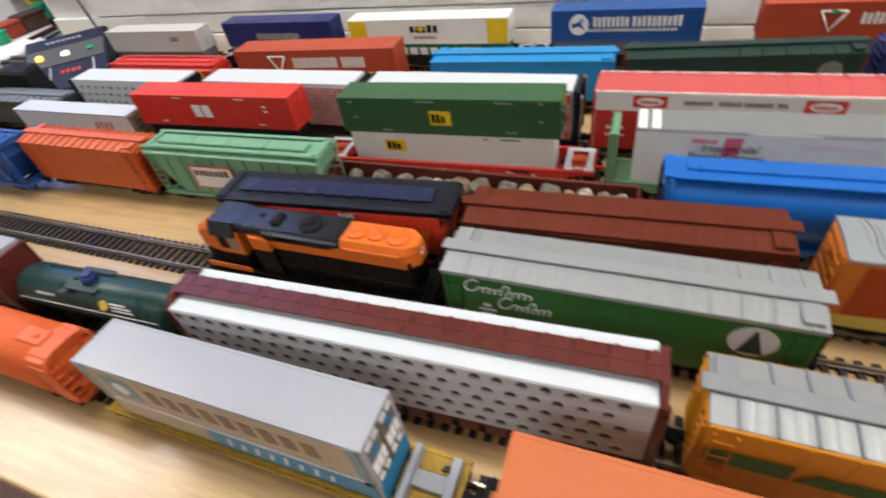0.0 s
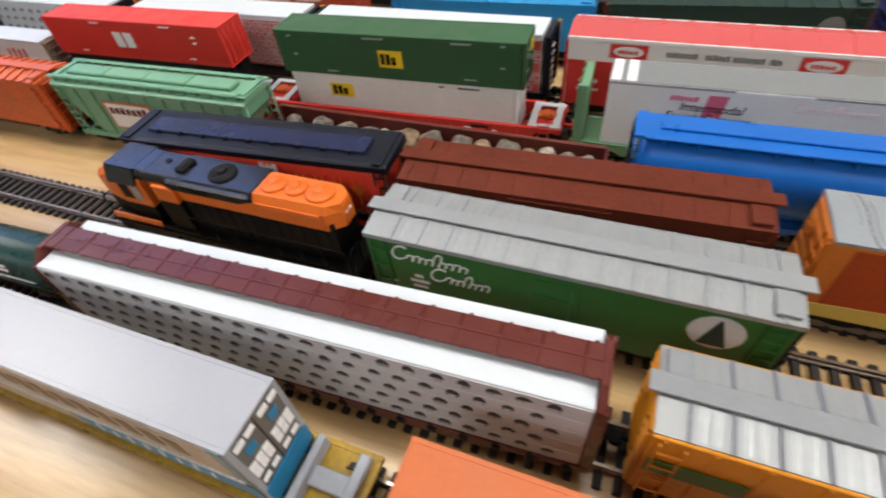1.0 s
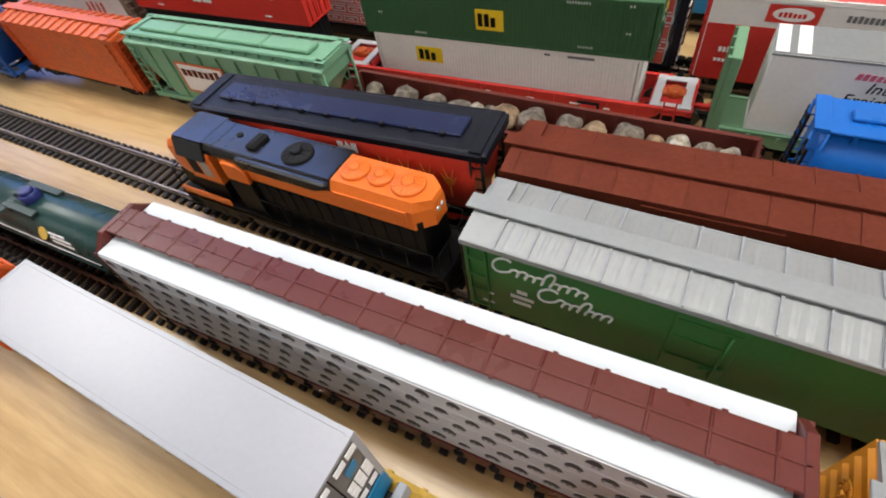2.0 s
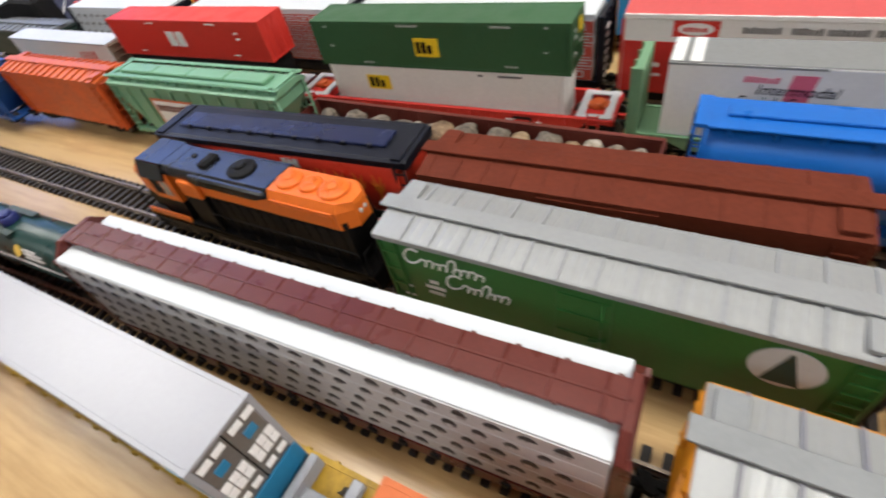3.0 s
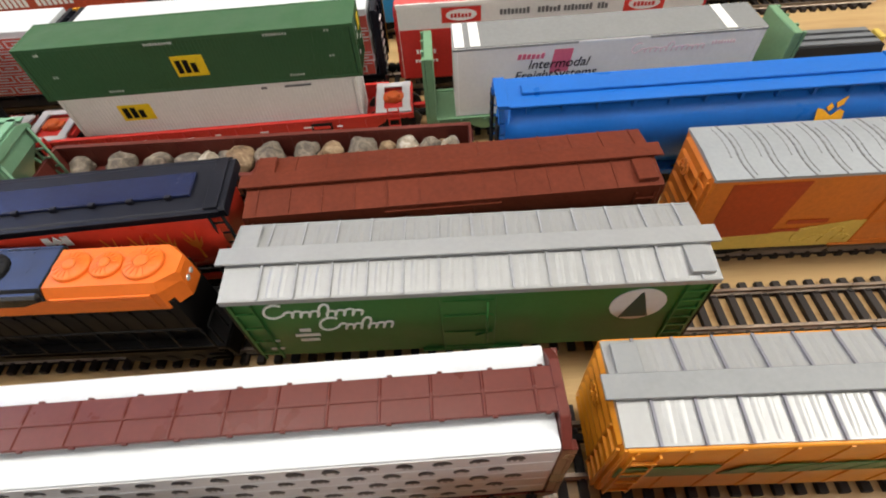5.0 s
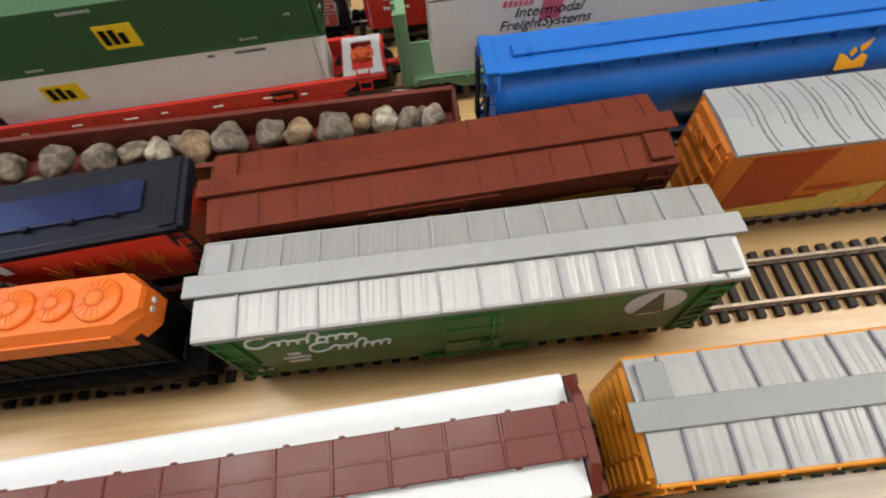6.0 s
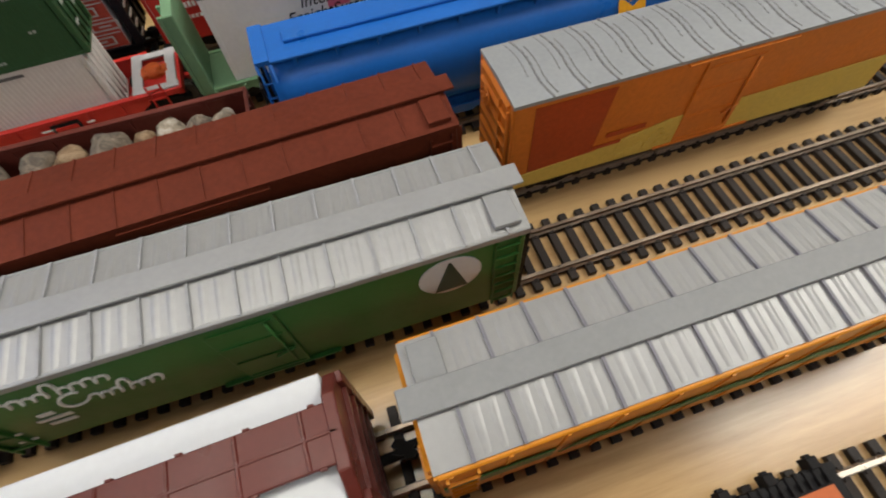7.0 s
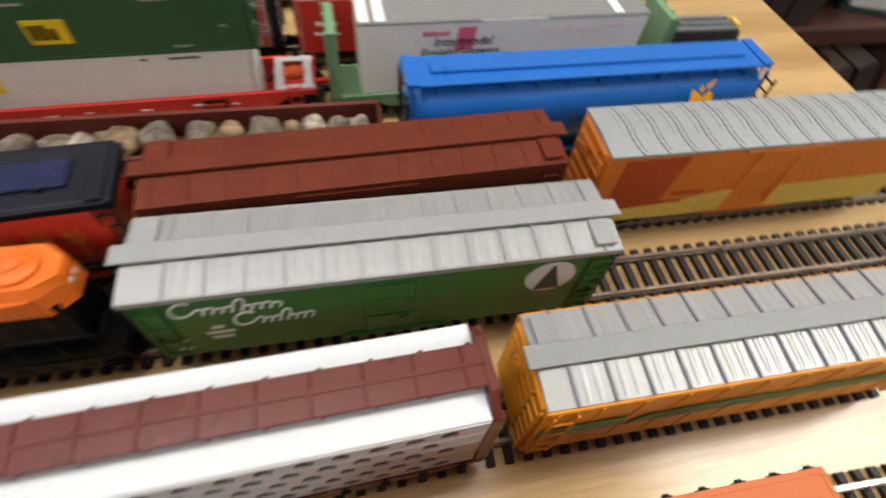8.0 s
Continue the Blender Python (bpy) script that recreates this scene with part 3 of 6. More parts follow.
FLOOR, CEIL = -900.0, 1600.0
slab("floor", -3400, 3000, -2500, 3000, FLOOR - 50, FLOOR, "carpet", "dark red patterned carpet on the room floor", "floor")
slab("ceiling", -3400, 3000, -2500, 3000, CEIL, CEIL + 50, "ceiling", "white ceiling above the layout", "ceiling")
slab("wall_south", -3400, 3000, -2560, -2500, FLOOR, CEIL, "plaster", "plain pale wall behind the camera", "wall")
slab("wall_east", 3000, 3060, -2500, 3000, FLOOR, CEIL, "plaster", "plain pale side wall", "wall")
slab("wall_bay", -3400, 3000, 3000, 3060, FLOOR, CEIL, "plaster", "plain far wall of the bay beyond the layout", "wall")
# west wall with a window opening
WY0, WY1, WZ0, WZ1 = 700.0, 2300.0, 250.0, 1560.0
slab("wall_west_low", -3460, -3400, -2500, 3000, FLOOR, WZ0, "plaster", "plain side wall under the window", "wall")
slab("wall_west_high", -3460, -3400, -2500, 3000, WZ1, CEIL, "plaster", "plain side wall over the window", "wall")
slab("wall_west_a", -3460, -3400, -2500, WY0, WZ0, WZ1, "plaster", "plain side wall beside the window", "wall")
slab("wall_west_b", -3460, -3400, WY1, 3000, WZ0, WZ1, "plaster", "plain side wall beside the window", "wall")
win = tagged(new("window_1"), "white-framed window with blue evening sky outside", "window", kind="structure")
bm = bm_new()
for y0, y1, z0, z1 in ((WY0, WY0 + 50, WZ0, WZ1), (WY1 - 50, WY1, WZ0, WZ1), (WY0 + 50, WY1 - 50, WZ0, WZ0 + 50), (WY0 + 50, WY1 - 50, WZ1 - 50, WZ1), ((WY0 + WY1) / 2 - 20, (WY0 + WY1) / 2 + 20, WZ0 + 50, WZ1 - 50)):
    box(bm, -3450, -3410, y0, y1, z0, z1)
part("window_frame", bm, "metal_white", win)
bm = bm_new()
box(bm, -3700, -3690, WY0 - 600, WY1 + 600, WZ0 - 500, WZ1 + 500)
tagged(new("backdrop", to_mesh("backdrop", bm, "dusk_sky")), "plain blue sky outside the window", "sky", kind="structure")
TABLE_R = 365.0
bm = bm_new()
box(bm, -935, TABLE_R, 2, 550, -30, 0, 1.5, 2)
table = thing("layout_table", 0, 0, 0, "pale varnished wood table that carries the tracks", "table")
part("tabletop", bm, "table", table)
for lx in (-880, -300, 300):
    for ly in (60, 500):
        bm = bm_new()
        box(bm, lx - 25, lx + 25, ly - 25, ly + 25, FLOOR, -30, 3)
        part("leg", bm, "table", table)

# painted block wall behind the table
WALL_Y, WALL_L = 560.0, -880.0
wall = tagged(new("wall_north"), "white painted brick wall behind the table", "wall", kind="structure")
bm = bm_new()
NX0, NX1, NZ0, NZ1 = -1650.0, -560.0, 420.0, 1120.0
box(bm, WALL_L, 3000, WALL_Y, WALL_Y + 60, FLOOR, NZ0 - 30)
part("backing", bm, "mortar", wall)
# unseen wall above the bricks, made dark brown to darken what the roofs reflect
bm = bm_new()
for a, b, c, d in ((NX1, 3000, NZ0 - 30, CEIL), (NX0 - 300, NX1, NZ1, CEIL), (NX0 - 300, NX0, NZ0 - 30, NZ1), (NX0, NX1, NZ0 - 30, NZ0)):
    box(bm, a, b, WALL_Y, WALL_Y + 60, c, d)
part("upper_panel", bm, "upper_wall", wall, "unseen plain brown upper wall, kept dark for the roof reflections")
win2 = tagged(new("window_2"), "white-framed window with blue evening sky outside", "window", kind="structure")
bm = bm_new()
for a, b, c, d in ((NX0, NX0 + 40, NZ0, NZ1), (NX1 - 40, NX1, NZ0, NZ1), (NX0 + 40, NX1 - 40, NZ0, NZ0 + 40), (NX0 + 40, NX1 - 40, NZ1 - 40, NZ1)):
    box(bm, a, b, WALL_Y + 20, WALL_Y + 55, c, d)
part("window_frame", bm, "metal_white", win2)
bm = bm_new()
box(bm, NX0 - 100, NX1 + 100, WALL_Y + 100, WALL_Y + 106, NZ0 - 100, NZ1 + 100)
tagged(new("backdrop_2", to_mesh("backdrop_2", bm, "dusk_sky")), "plain blue sky outside the window", "sky", kind="structure")
BW, BH = 206.0, 27.0


def m_brick(bm):
    box(bm, -BW / 2 + 0.3, BW / 2 - 0.3, -6, 1, -BH / 2 + 0.9, BH / 2 - 0.9, 1.6, 2)


brick_me = shared("brick", m_brick, "white_brick")
rb = random.Random(5)
for row in range(18):
    for col in range(9):
        o = new("brick", brick_me)
        o.parent = wall
        o.location = ((WALL_L + BW / 2 + 2 + col * BW + (row % 2) * BW / 2) * MM, (WALL_Y + rb.uniform(-0.8, 0.6)) * MM, (-74.5 + row * BH) * MM)

# ceiling lamps: recessed-look panels with flat diffusers in two rows
def ceiling_lamp(x, y, power, wide):
    lamp = thing("ceiling_light", x, y, CEIL, "unseen white ceiling light with a flat diffuser, for glare and fill", "ceiling light", "ceiling lights")
    bm = bm_new()
    for a, b, c, d in ((-610, 610, -wide - 20, -wide), (-610, 610, wide, wide + 20), (-610, -590, -wide, wide), (590, 610, -wide, wide)):
        box(bm, a, b, c, d, -50, 0, 2)
    part("frame", bm, "metal_white", lamp)
    bm = bm_new()
    box(bm, -589, 589, 1 - wide, wide - 1, -40, -34)
    part("diffuser", bm, "tube", lamp)
    li = bpy.data.lights.new("panel_light", "AREA")
    li.shape, li.size, li.size_y = "RECTANGLE", 1.16, wide * 0.0018
    li.energy, li.color = power, (1.0, 0.945, 0.85)
    ob = new("panel_light", li)
    ob.matrix_world = pose(x * MM, y * MM, (CEIL - 46) * MM)


for lx, ly, lw, half in LAMPS:
    ceiling_lamp(lx, ly, lw, half)
# an unseen light added to brighten the counter boxes in the bay beyond the wall
ceiling_lamp(-1450, 1250, 14.0, 150)


# ---- tracks ----
TRACKS = {"A": 60, "B": 109, "C": 162, "D": 200, "E": 246, "F": 302, "G": 345, "H": 418, "I": 500}


def m_tie(bm, half=14.0):
    box(bm, -1.6, 1.6, -half, half, 0, 2.4, 0.2)
    for s in (-1, 1):
        for e in (-1, 1):
            y = s * 8.6 + e * 1.5
            box(bm, -0.8, 0.8, y - 0.5, y + 0.5, 2.4, 3.0)


def m_rail_profile(x0, x1):
    def make(bm):
        prism(bm, [(-1.2, 0), (1.2, 0), (1.2, 0.4), (0.4, 0.8), (0.4, 1.7), (0.65, 1.9), (0.65, 2.6), (-0.65, 2.6), (-0.65, 1.9), (-0.4, 1.7), (-0.4, 0.8), (-1.2, 0.4)], x0, x1)
    return make


def track(y, x0, x1, pieces, step=7.1, yaw=0.0, rail="rail_brown", half=14.0, ox=0.0):
    t = thing("track", ox, y, 0, "model railway track with dark plastic ties and nickel rails", "track", "yard tracks", yaw=yaw)
    for s in (-1, 1):
        bm = bm_new()
        m_rail_profile(x0, x1)(bm)
        part("rail", bm, rail, t, at=(0, s * 8.75, 2.4))
    n = int((x1 - x0) / step)
    if pieces:
        me = shared(("tie", half), lambda b: m_tie(b, half), "tie")
        for i in range(n):
            o = new("tie", me)
            o.parent = t
            o.location = ((x0 + 3 + i * step) * MM, 0, 0)
    else:
        bm = bm_new()
        for i in range(n):
            x = x0 + 3 + i * step
            box(bm, x - 1.6, x + 1.6, -14.0, 14.0, 0, 2.4)
        tagged(part("tie", bm, "tie", t), kind="stuff")
    bm = bm_new()
    for i in range(n):
        x = x0 + 3 + i * step + step / 2
        for yy in (-8.6, 8.6):
            box(bm, x - step / 2, x + step / 2, yy - 1.1, yy + 1.1, 0.4, 1.6)
    part("tie_web", bm, "tie", t)


# ---- hoppers ----
def hopper_side(bm, h, w, floor, eave, slope):
    """Ribbed hopper body: side sheets whose lower corners rise to the ends."""
    prof = [(-h + 3, eave), (h - 3, eave), (h - 3, eave - 9), (h - slope, floor), (-h + slope, floor), (-h + 3, eave - 9)]
    prism(bm, prof, -w, w, "y")


def rib_hopper(x0, x1, y, label, mat, eave=46.0, ridge=50.0, floor=9.0, width=28.0, ribs=14, yaw=0.0, name="covered_hopper", hatch=True, roof_mat=None, slope=24.0, end_mat=None):
    L = x1 - x0
    h, w = L / 2, width / 2
    car = thing(name, (x0 + x1) / 2, y, RAIL, label, "hopper car", "freight cars", yaw=yaw)
    bm = bm_new()
    hopper_side(bm, h, w - 0.6, floor, eave, slope)
    part("body", bm, mat, car)
    for s in (-1, 1):
        bm = bm_new()
        for i in range(ribs + 1 if ribs else 0):
            xx = -h + 4 + (L - 8) * i / max(1, ribs)
            lo = floor
            edge = h - abs(xx)
            if edge < slope:
                lo = floor + (eave - 9 - floor) * (1 - max(0, edge - 3) / (slope - 3))
            a, b = s * (w - 0.6), s * (w + 0.6)
            box(bm, xx - 0.6, xx + 0.6, min(a, b), max(a, b), lo, eave)
        a, b = s * (w - 0.8), s * (w + 0.9)
        box(bm, -h, h, min(a, b), max(a, b), eave - 1.5, eave + 0.6, 0.2)
        box(bm, -h, h, min(a, b), max(a, b), floor - 2.0, floor + 1.2, 0.2)
        part("side_ribs", bm, mat, car)
    bm = bm_new()
    prism(bm, [(-w - 0.6, eave), (w + 0.6, eave), (w + 0.6, eave + 0.8), (w * 0.55, ridge), (-w * 0.55, ridge), (-w - 0.6, eave + 0.8)], -h, h)
    roof = part("roof", bm, roof_mat or mat, car)
    bm = bm_new()
    for s in (-1, 1):
        box(bm, -h - 1.5, h + 1.5, s * w * 0.82 - 1.6, s * w * 0.82 + 1.6, ridge + 0.6, ridge + 1.2)
        for i in range(16):
            xx = -h + L * (i + 0.5) / 16
            box(bm, xx - 0.3, xx + 0.3, s * w * 0.82 - 1.0, s * w * 0.82 + 1.0, ridge - 2.2, ridge + 0.6)
    for e in (-1, 1):
        box(bm, e * (h - 3) - 2, e * (h - 3) + 2, -w * 0.82, w * 0.82, ridge + 0.6, ridge + 1.2)
    part("roof_walk", bm, roof_mat or mat, roof)
    if hatch:
        bm = bm_new()
        box(bm, -h + 8, h - 8, -3.4, 3.4, ridge, ridge + 1.4, 0.3)
        for i in range(7):
            xx = -h + 12 + (L - 24) * i / 6
            box(bm, xx - 0.8, xx + 0.8, -4.6, 4.6, ridge, ridge + 2.0, 0.2)
        part("hatch", bm, roof_mat or mat, roof)
    for e in (-1, 1):
        bm = bm_new()
        for s in (-1, 1):
            rod(bm, (e * (h - 0.8), s * (w - 1), floor - 1), (e * (h - 0.8), s * (w - 1), eave), 0.7)
            rod(bm, (e * (h - 0.8), s * (w - 1), floor), (e * (h - 14), s * (w - 1), eave - 12), 0.6)
        box(bm, min(e * h, e * (h - 18)), max(e * h, e * (h - 18)), -w + 1, w - 1, floor - 2, floor - 0.8)
        prism(bm, [(e * (h - 3), eave - 8), (e * (h - 4.5), eave - 8), (e * (h - slope - 1), floor), (e * (h - slope + 1), floor)], -w + 1, w - 1, "y")
        fr = part("end_frame", bm, end_mat or mat, car)
        for s in (-1, 1):
            ladder(fr, end_mat or mat, e * (h - 5), s * w, floor - 3, eave - 1, 6.0, 7, "x", s)
    bm = bm_new()
    for k in (-1, 0, 1):
        c = k * L * 0.2
        prism(bm, [(c - L * 0.1, floor), (c + L * 0.1, floor), (c + 4, 2.6), (c - 4, 2.6)], -w * 0.7, w * 0.7, "y")
    part("discharge_chute", bm, mat, car)
    truck(car, -h + 19), truck(car, h - 19)
    couplers(car, h)
    return car


def smooth_hopper(x0, x1, y, label, mat):
    """Smooth-sided covered hopper: rolled shoulders, low roof hatches, end walls pressed in steps under an overhanging roof."""
    L = x1 - x0
    h = L / 2
    car = thing("covered_hopper", (x0 + x1) / 2, y, RAIL, label, "hopper car", "freight cars")
    half = [(12.6, 8.0), (13.6, 14.0), (14.2, 24.0), (14.2, 34.0), (13.4, 39.0), (11.6, 42.6), (8.6, 44.6), (4.0, 45.4)]
    prof = half + [(-p, q) for p, q in half[::-1]]
    bm = bm_new()
    rings = [[bm.verts.new((x, p, q)) for p, q in prof] for x in (-h + 14, h - 14)]
    bm.faces.new(rings[0][::-1])
    bm.faces.new(rings[1])
    n = len(prof)
    for i in range(n):
        bm.faces.new((rings[0][i], rings[0][(i + 1) % n], rings[1][(i + 1) % n], rings[1][i])).smooth = True
    body = part("body", bm, mat, car)
    for e in (-1, 1):
        # side cheeks and roof lip that carry the shell past the stepped end wall
        bm = bm_new()
        shell = [(p, q) for p, q in half[4:]]
        outer = shell + [(-p, q) for p, q in shell[::-1]]
        inner = [(p * 0.9, q - 1.4) for p, q in outer[::-1]]
        prism(bm, outer + inner, min(e * (h - 14.2), e * h), max(e * (h - 14.2), e * h))
        part("roof_lip", bm, mat, body)
        bm = bm_new()
        steps = [(-14.2, 43.8), (-1.6, 43.8), (-2.2, 38.5), (-4.6, 37.2), (-4.0, 31.5), (-7.0, 30.0), (-6.2, 24.5), (-9.0, 23.0), (-8.2, 17.5), (-10.5, 16.0), (-5.0, 13.0), (-0.4, 12.4), (-0.4, 8.0), (-14.2, 8.0)]
        prism(bm, [(e * (h + p), q) for p, q in steps], -12.2, 12.2, "y", 0.35)
        fold = part("end_wall", bm, mat, car)
        for sy in (-1, 1):
            bm = bm_new()
            cheek = [(-14.2, 8.5), (-3.0, 8.5), (-0.8, 13.0), (-2.6, 24.0), (-1.0, 34.0), (-0.6, 40.0), (-14.2, 40.0)]
            prism(bm, [(e * (h + p), q) for p, q in cheek], min(sy * 12.2, sy * 13.6), max(sy * 12.2, sy * 13.6), "y", 0.3)
            part("end_cheek", bm, mat, fold)
            for k in range(5):
                bm = bm_new()
                zz = 14.5 + 5.2 * k
                box(bm, min(e * (h - 0.6), e * (h - 5)), max(e * (h - 0.6), e * (h - 5)), min(sy * 7.0, sy * 12.4), max(sy * 7.0, sy * 12.4), zz, zz + 1.1, 0.2)
                part("step", bm, mat, fold)
    for x in (-56, -18, 20, 62):
        bm = bm_new()
        box(bm, x - 9, x + 9, -4.6, 4.6, 45.0, 46.6, 0.5)
        box(bm, x + 1, x + 4.5, -1.2, 1.2, 46.4, 47.6, 0.3)
        part("hatch", bm, mat, body)
    bm = bm_new()
    for k in (-1, 0, 1):
        c = k * L * 0.2
        prism(bm, [(c - L * 0.1, 8.4), (c + L * 0.1, 8.4), (c + 4, 2.6), (c - 4, 2.6)], -9.6, 9.6, "y")
    part("discharge_chute", bm, "soft_black", car)
    truck(car, -h + 19), truck(car, h - 19)
    couplers(car, h)
    return car


def round_hopper(x0, x1, y, label, mat, roof_mat, ridge=51.0, floor=9.0, width=29.0, yaw=0.0, end_mat=None, roof_w=21.0, name="cylindrical_hopper", trough=True, flat=False, hatch_mat=None, over=0.0, thin=False):
    """Cylindrical covered hopper: rounded sides, flat roof walk platform, open end frames."""
    L = x1 - x0
    h, w = L / 2, width / 2
    car = thing(name, (x0 + x1) / 2, y, RAIL, label, "hopper car", "freight cars", yaw=yaw)
    bm = bm_new()
    prof = []
    n = 22
    zc, rz = (floor + ridge) / 2, (ridge - floor) / 2 - (1.8 if thin else 0.6)
    for i in range(n):
        a = 2 * math.pi * i / n
        c, s = math.cos(a), math.sin(a)
        prof.append((w * math.copysign(abs(c) ** 0.75, c), zc - (1.0 if thin else 0) + rz * math.copysign(abs(s) ** 0.85, s)))
    e0 = 11.0
    rings = []
    for x, k in ((-h + 4, 0.72), (-h + e0, 1.0), (h - e0, 1.0), (h - 4, 0.72)):
        rings.append([bm.verts.new((x, p * (1 if k == 1 else 0.96), zc + 4 + (q - zc - 4) * k + (3 if k < 1 else 0))) for p, q in prof])
    bm.faces.new(rings[0][::-1])
    bm.faces.new(rings[-1])
    for a, b in zip(rings, rings[1:]):
        for i in range(n):
            f = bm.faces.new((a[i], a[(i + 1) % n], b[(i + 1) % n], b[i]))
            f.smooth = True
    part("body", bm, mat, car)
    rw = roof_w / 2
    bm = bm_new()
    cut = 0.8 if flat else 4.0
    if thin:
        # a plate on short brackets, standing clear of the rounded body
        box(bm, -h + 1 - over, h - 1 + over, -rw, rw, ridge - 1.3, ridge, 0.3)
        for i in range(11):
            xx = -h + 14 + (L - 28) * i / 10
            for s in (-1, 1):
                box(bm, xx - 0.7, xx + 0.7, s * (rw - 1.5) - 1.2, s * (rw - 1.5) + 1.2, ridge - 4.5, ridge - 1.2)
    else:
        prism(bm, [(-rw, ridge - 5), (rw, ridge - 5), (rw + 0.6, ridge - (0.7 if flat else 1.6)), (rw - cut, ridge), (-rw + cut, ridge), (-rw - 0.6, ridge - (0.7 if flat else 1.6))], -h + 1 - over, h - 1 + over, bev=0.2)
    roof = part("roof", bm, roof_mat, car)
    bm = bm_new()
    if not thin:
        for s in (-1, 1):
            box(bm, -h, h, s * (rw + 0.2) - 1.4, s * (rw + 0.2) + 1.4, ridge - 1.2, ridge - 0.4, 0.1)
        part("roof_walk", bm, roof_mat, roof)
    for e in (-1, 1):
        bm = bm_new()
        box(bm, e * (h - 3) - 2.6, e * (h - 3) + 2.6, -rw, rw, ridge - 0.2, ridge + 0.7, 0.1)
        part("end_platform", bm, roof_mat, roof)
    if trough:
        bm = bm_new()
        hw = 6.4 if flat else 3.2
        box(bm, -h + 12, h - 12, -hw, hw, ridge - 0.1, ridge + 1.5, 0.4)
        if not flat and mat != "blue":
            for i in range(9):
                xx = -h + 18 + (L - 36) * i / 8
                box(bm, xx - 0.6, xx + 0.6, -4.2, 4.2, ridge - 0.1, ridge + 2.0, 0.2)
        hatch = part("hatch", bm, hatch_mat or roof_mat, roof)
        if flat:
            bm = bm_new()
            for i in range(9):
                xx = -h + 20 + (L - 40) * i / 8
                box(bm, xx - 1.2, xx + 1.2, -hw - 1.2, -hw + 0.6, ridge, ridge + 1.9, 0.2)
            part("hatch_latch", bm, roof_mat, roof)
    em = end_mat or mat
    for e in (-1, 1):
        bm = bm_new()
        for s in (-1, 1):
            rod(bm, (e * (h - 0.8), s * (w - 3), floor - 1), (e * (h - 0.8), s * (rw - 1), ridge - 1.2), 0.7)
            rod(bm, (e * (h - 1), s * (w - 3), floor), (e * (h - 12), s * (w - 3), zc + 6), 0.6)
            rod(bm, (e * (h - 5.5), s * (w - 1.6), floor - 1), (e * (h - 5.5), s * (rw - 0.2), ridge - 1.2), 0.6)
        for i in range(6):
            z = floor + 3 + i * 6
            k = (z - floor) / (ridge - floor)
            for s in (-1, 1):
                yy = s * ((w - 2.0) * (1 - k) + (rw - 0.5) * k)
                rod(bm, (e * (h - 0.8), yy, z), (e * (h - 5.5), yy, z), 0.4)
        box(bm, min(e * h, e * (h - 16)), max(e * h, e * (h - 16)), -w + 1, w - 1, floor - 2, floor - 0.8)
        box(bm, min(e * (h - 9), e * (h - 10)), max(e * (h - 9), e * (h - 10)), -5, 5, floor - 1, zc)
        part("end_frame", bm, em, car)
    bm = bm_new()
    for s in (-1, 1):
        box(bm, -h + 1, h - 1, s * (w - 2.4) - 0.8, s * (w - 2.4) + 0.8, floor - 2.4, floor + 0.8, 0.2)
    for k in (-1.5, -0.5, 0.5, 1.5):
        c = k * L * 0.155
        prism(bm, [(c - L * 0.075, floor + 3), (c + L * 0.075, floor + 3), (c + 4, 2.6), (c - 4, 2.6)], -w * 0.7, w * 0.7, "y")
    part("discharge_chute", bm, mat, car)
    truck(car, -h + 19), truck(car, h - 19)
    couplers(car, h)
    return car


# ---- gondola with stones ----
def gondola(x0, x1, y, label, mat, top=25.0, floor=9.0, width=29.0):
    L = x1 - x0
    h, w = L / 2, width / 2
    car = thing("gondola", (x0 + x1) / 2, y, RAIL, label, "gondola", "freight cars")
    bm = bm_new()
    box(bm, -h, h, -w, w, floor, floor + 3)
    part("floor_plate", bm, mat, car)
    for s in (-1, 1):
        bm = bm_new()
        a, b = s * (w - 1.2), s * w
        box(bm, -h, h, min(a, b), max(a, b), floor, top)
        c = s * (w + 0.9)
        box(bm, -h, h, min(s * (w - 1.6), c), max(s * (w - 1.6), c), top - 1.2, top + 0.4, 0.2)
        for i in range(15):
            xx = -h + 3 + (L - 6) * i / 14
            box(bm, xx - 0.9, xx + 0.9, min(s * (w - 1.7), c), max(s * (w - 1.7), c), floor - 1, top)
        part("side_wall", bm, mat, car)
    for e in (-1, 1):
        bm = bm_new()
        a, b = e * (h - 1.2), e * (h + 0.3)
        box(bm, min(a, b), max(a, b), -w, w, floor, top + 0.4, 0.2)
        for yy in (-9, -3, 3, 9):
            box(bm, min(e * h, e * (h + 1)), max(e * h, e * (h + 1)), yy - 0.7, yy + 0.7, floor, top)
        part("end_wall", bm, mat, car)
    bm = bm_new()
    box(bm, -h + 3, h - 3, -5, 5, 5.5, floor + 0.2)
    part("underframe", bm, "black", car)
    truck(car, -h + 21), truck(car, h - 21)
    couplers(car, h)
    return car


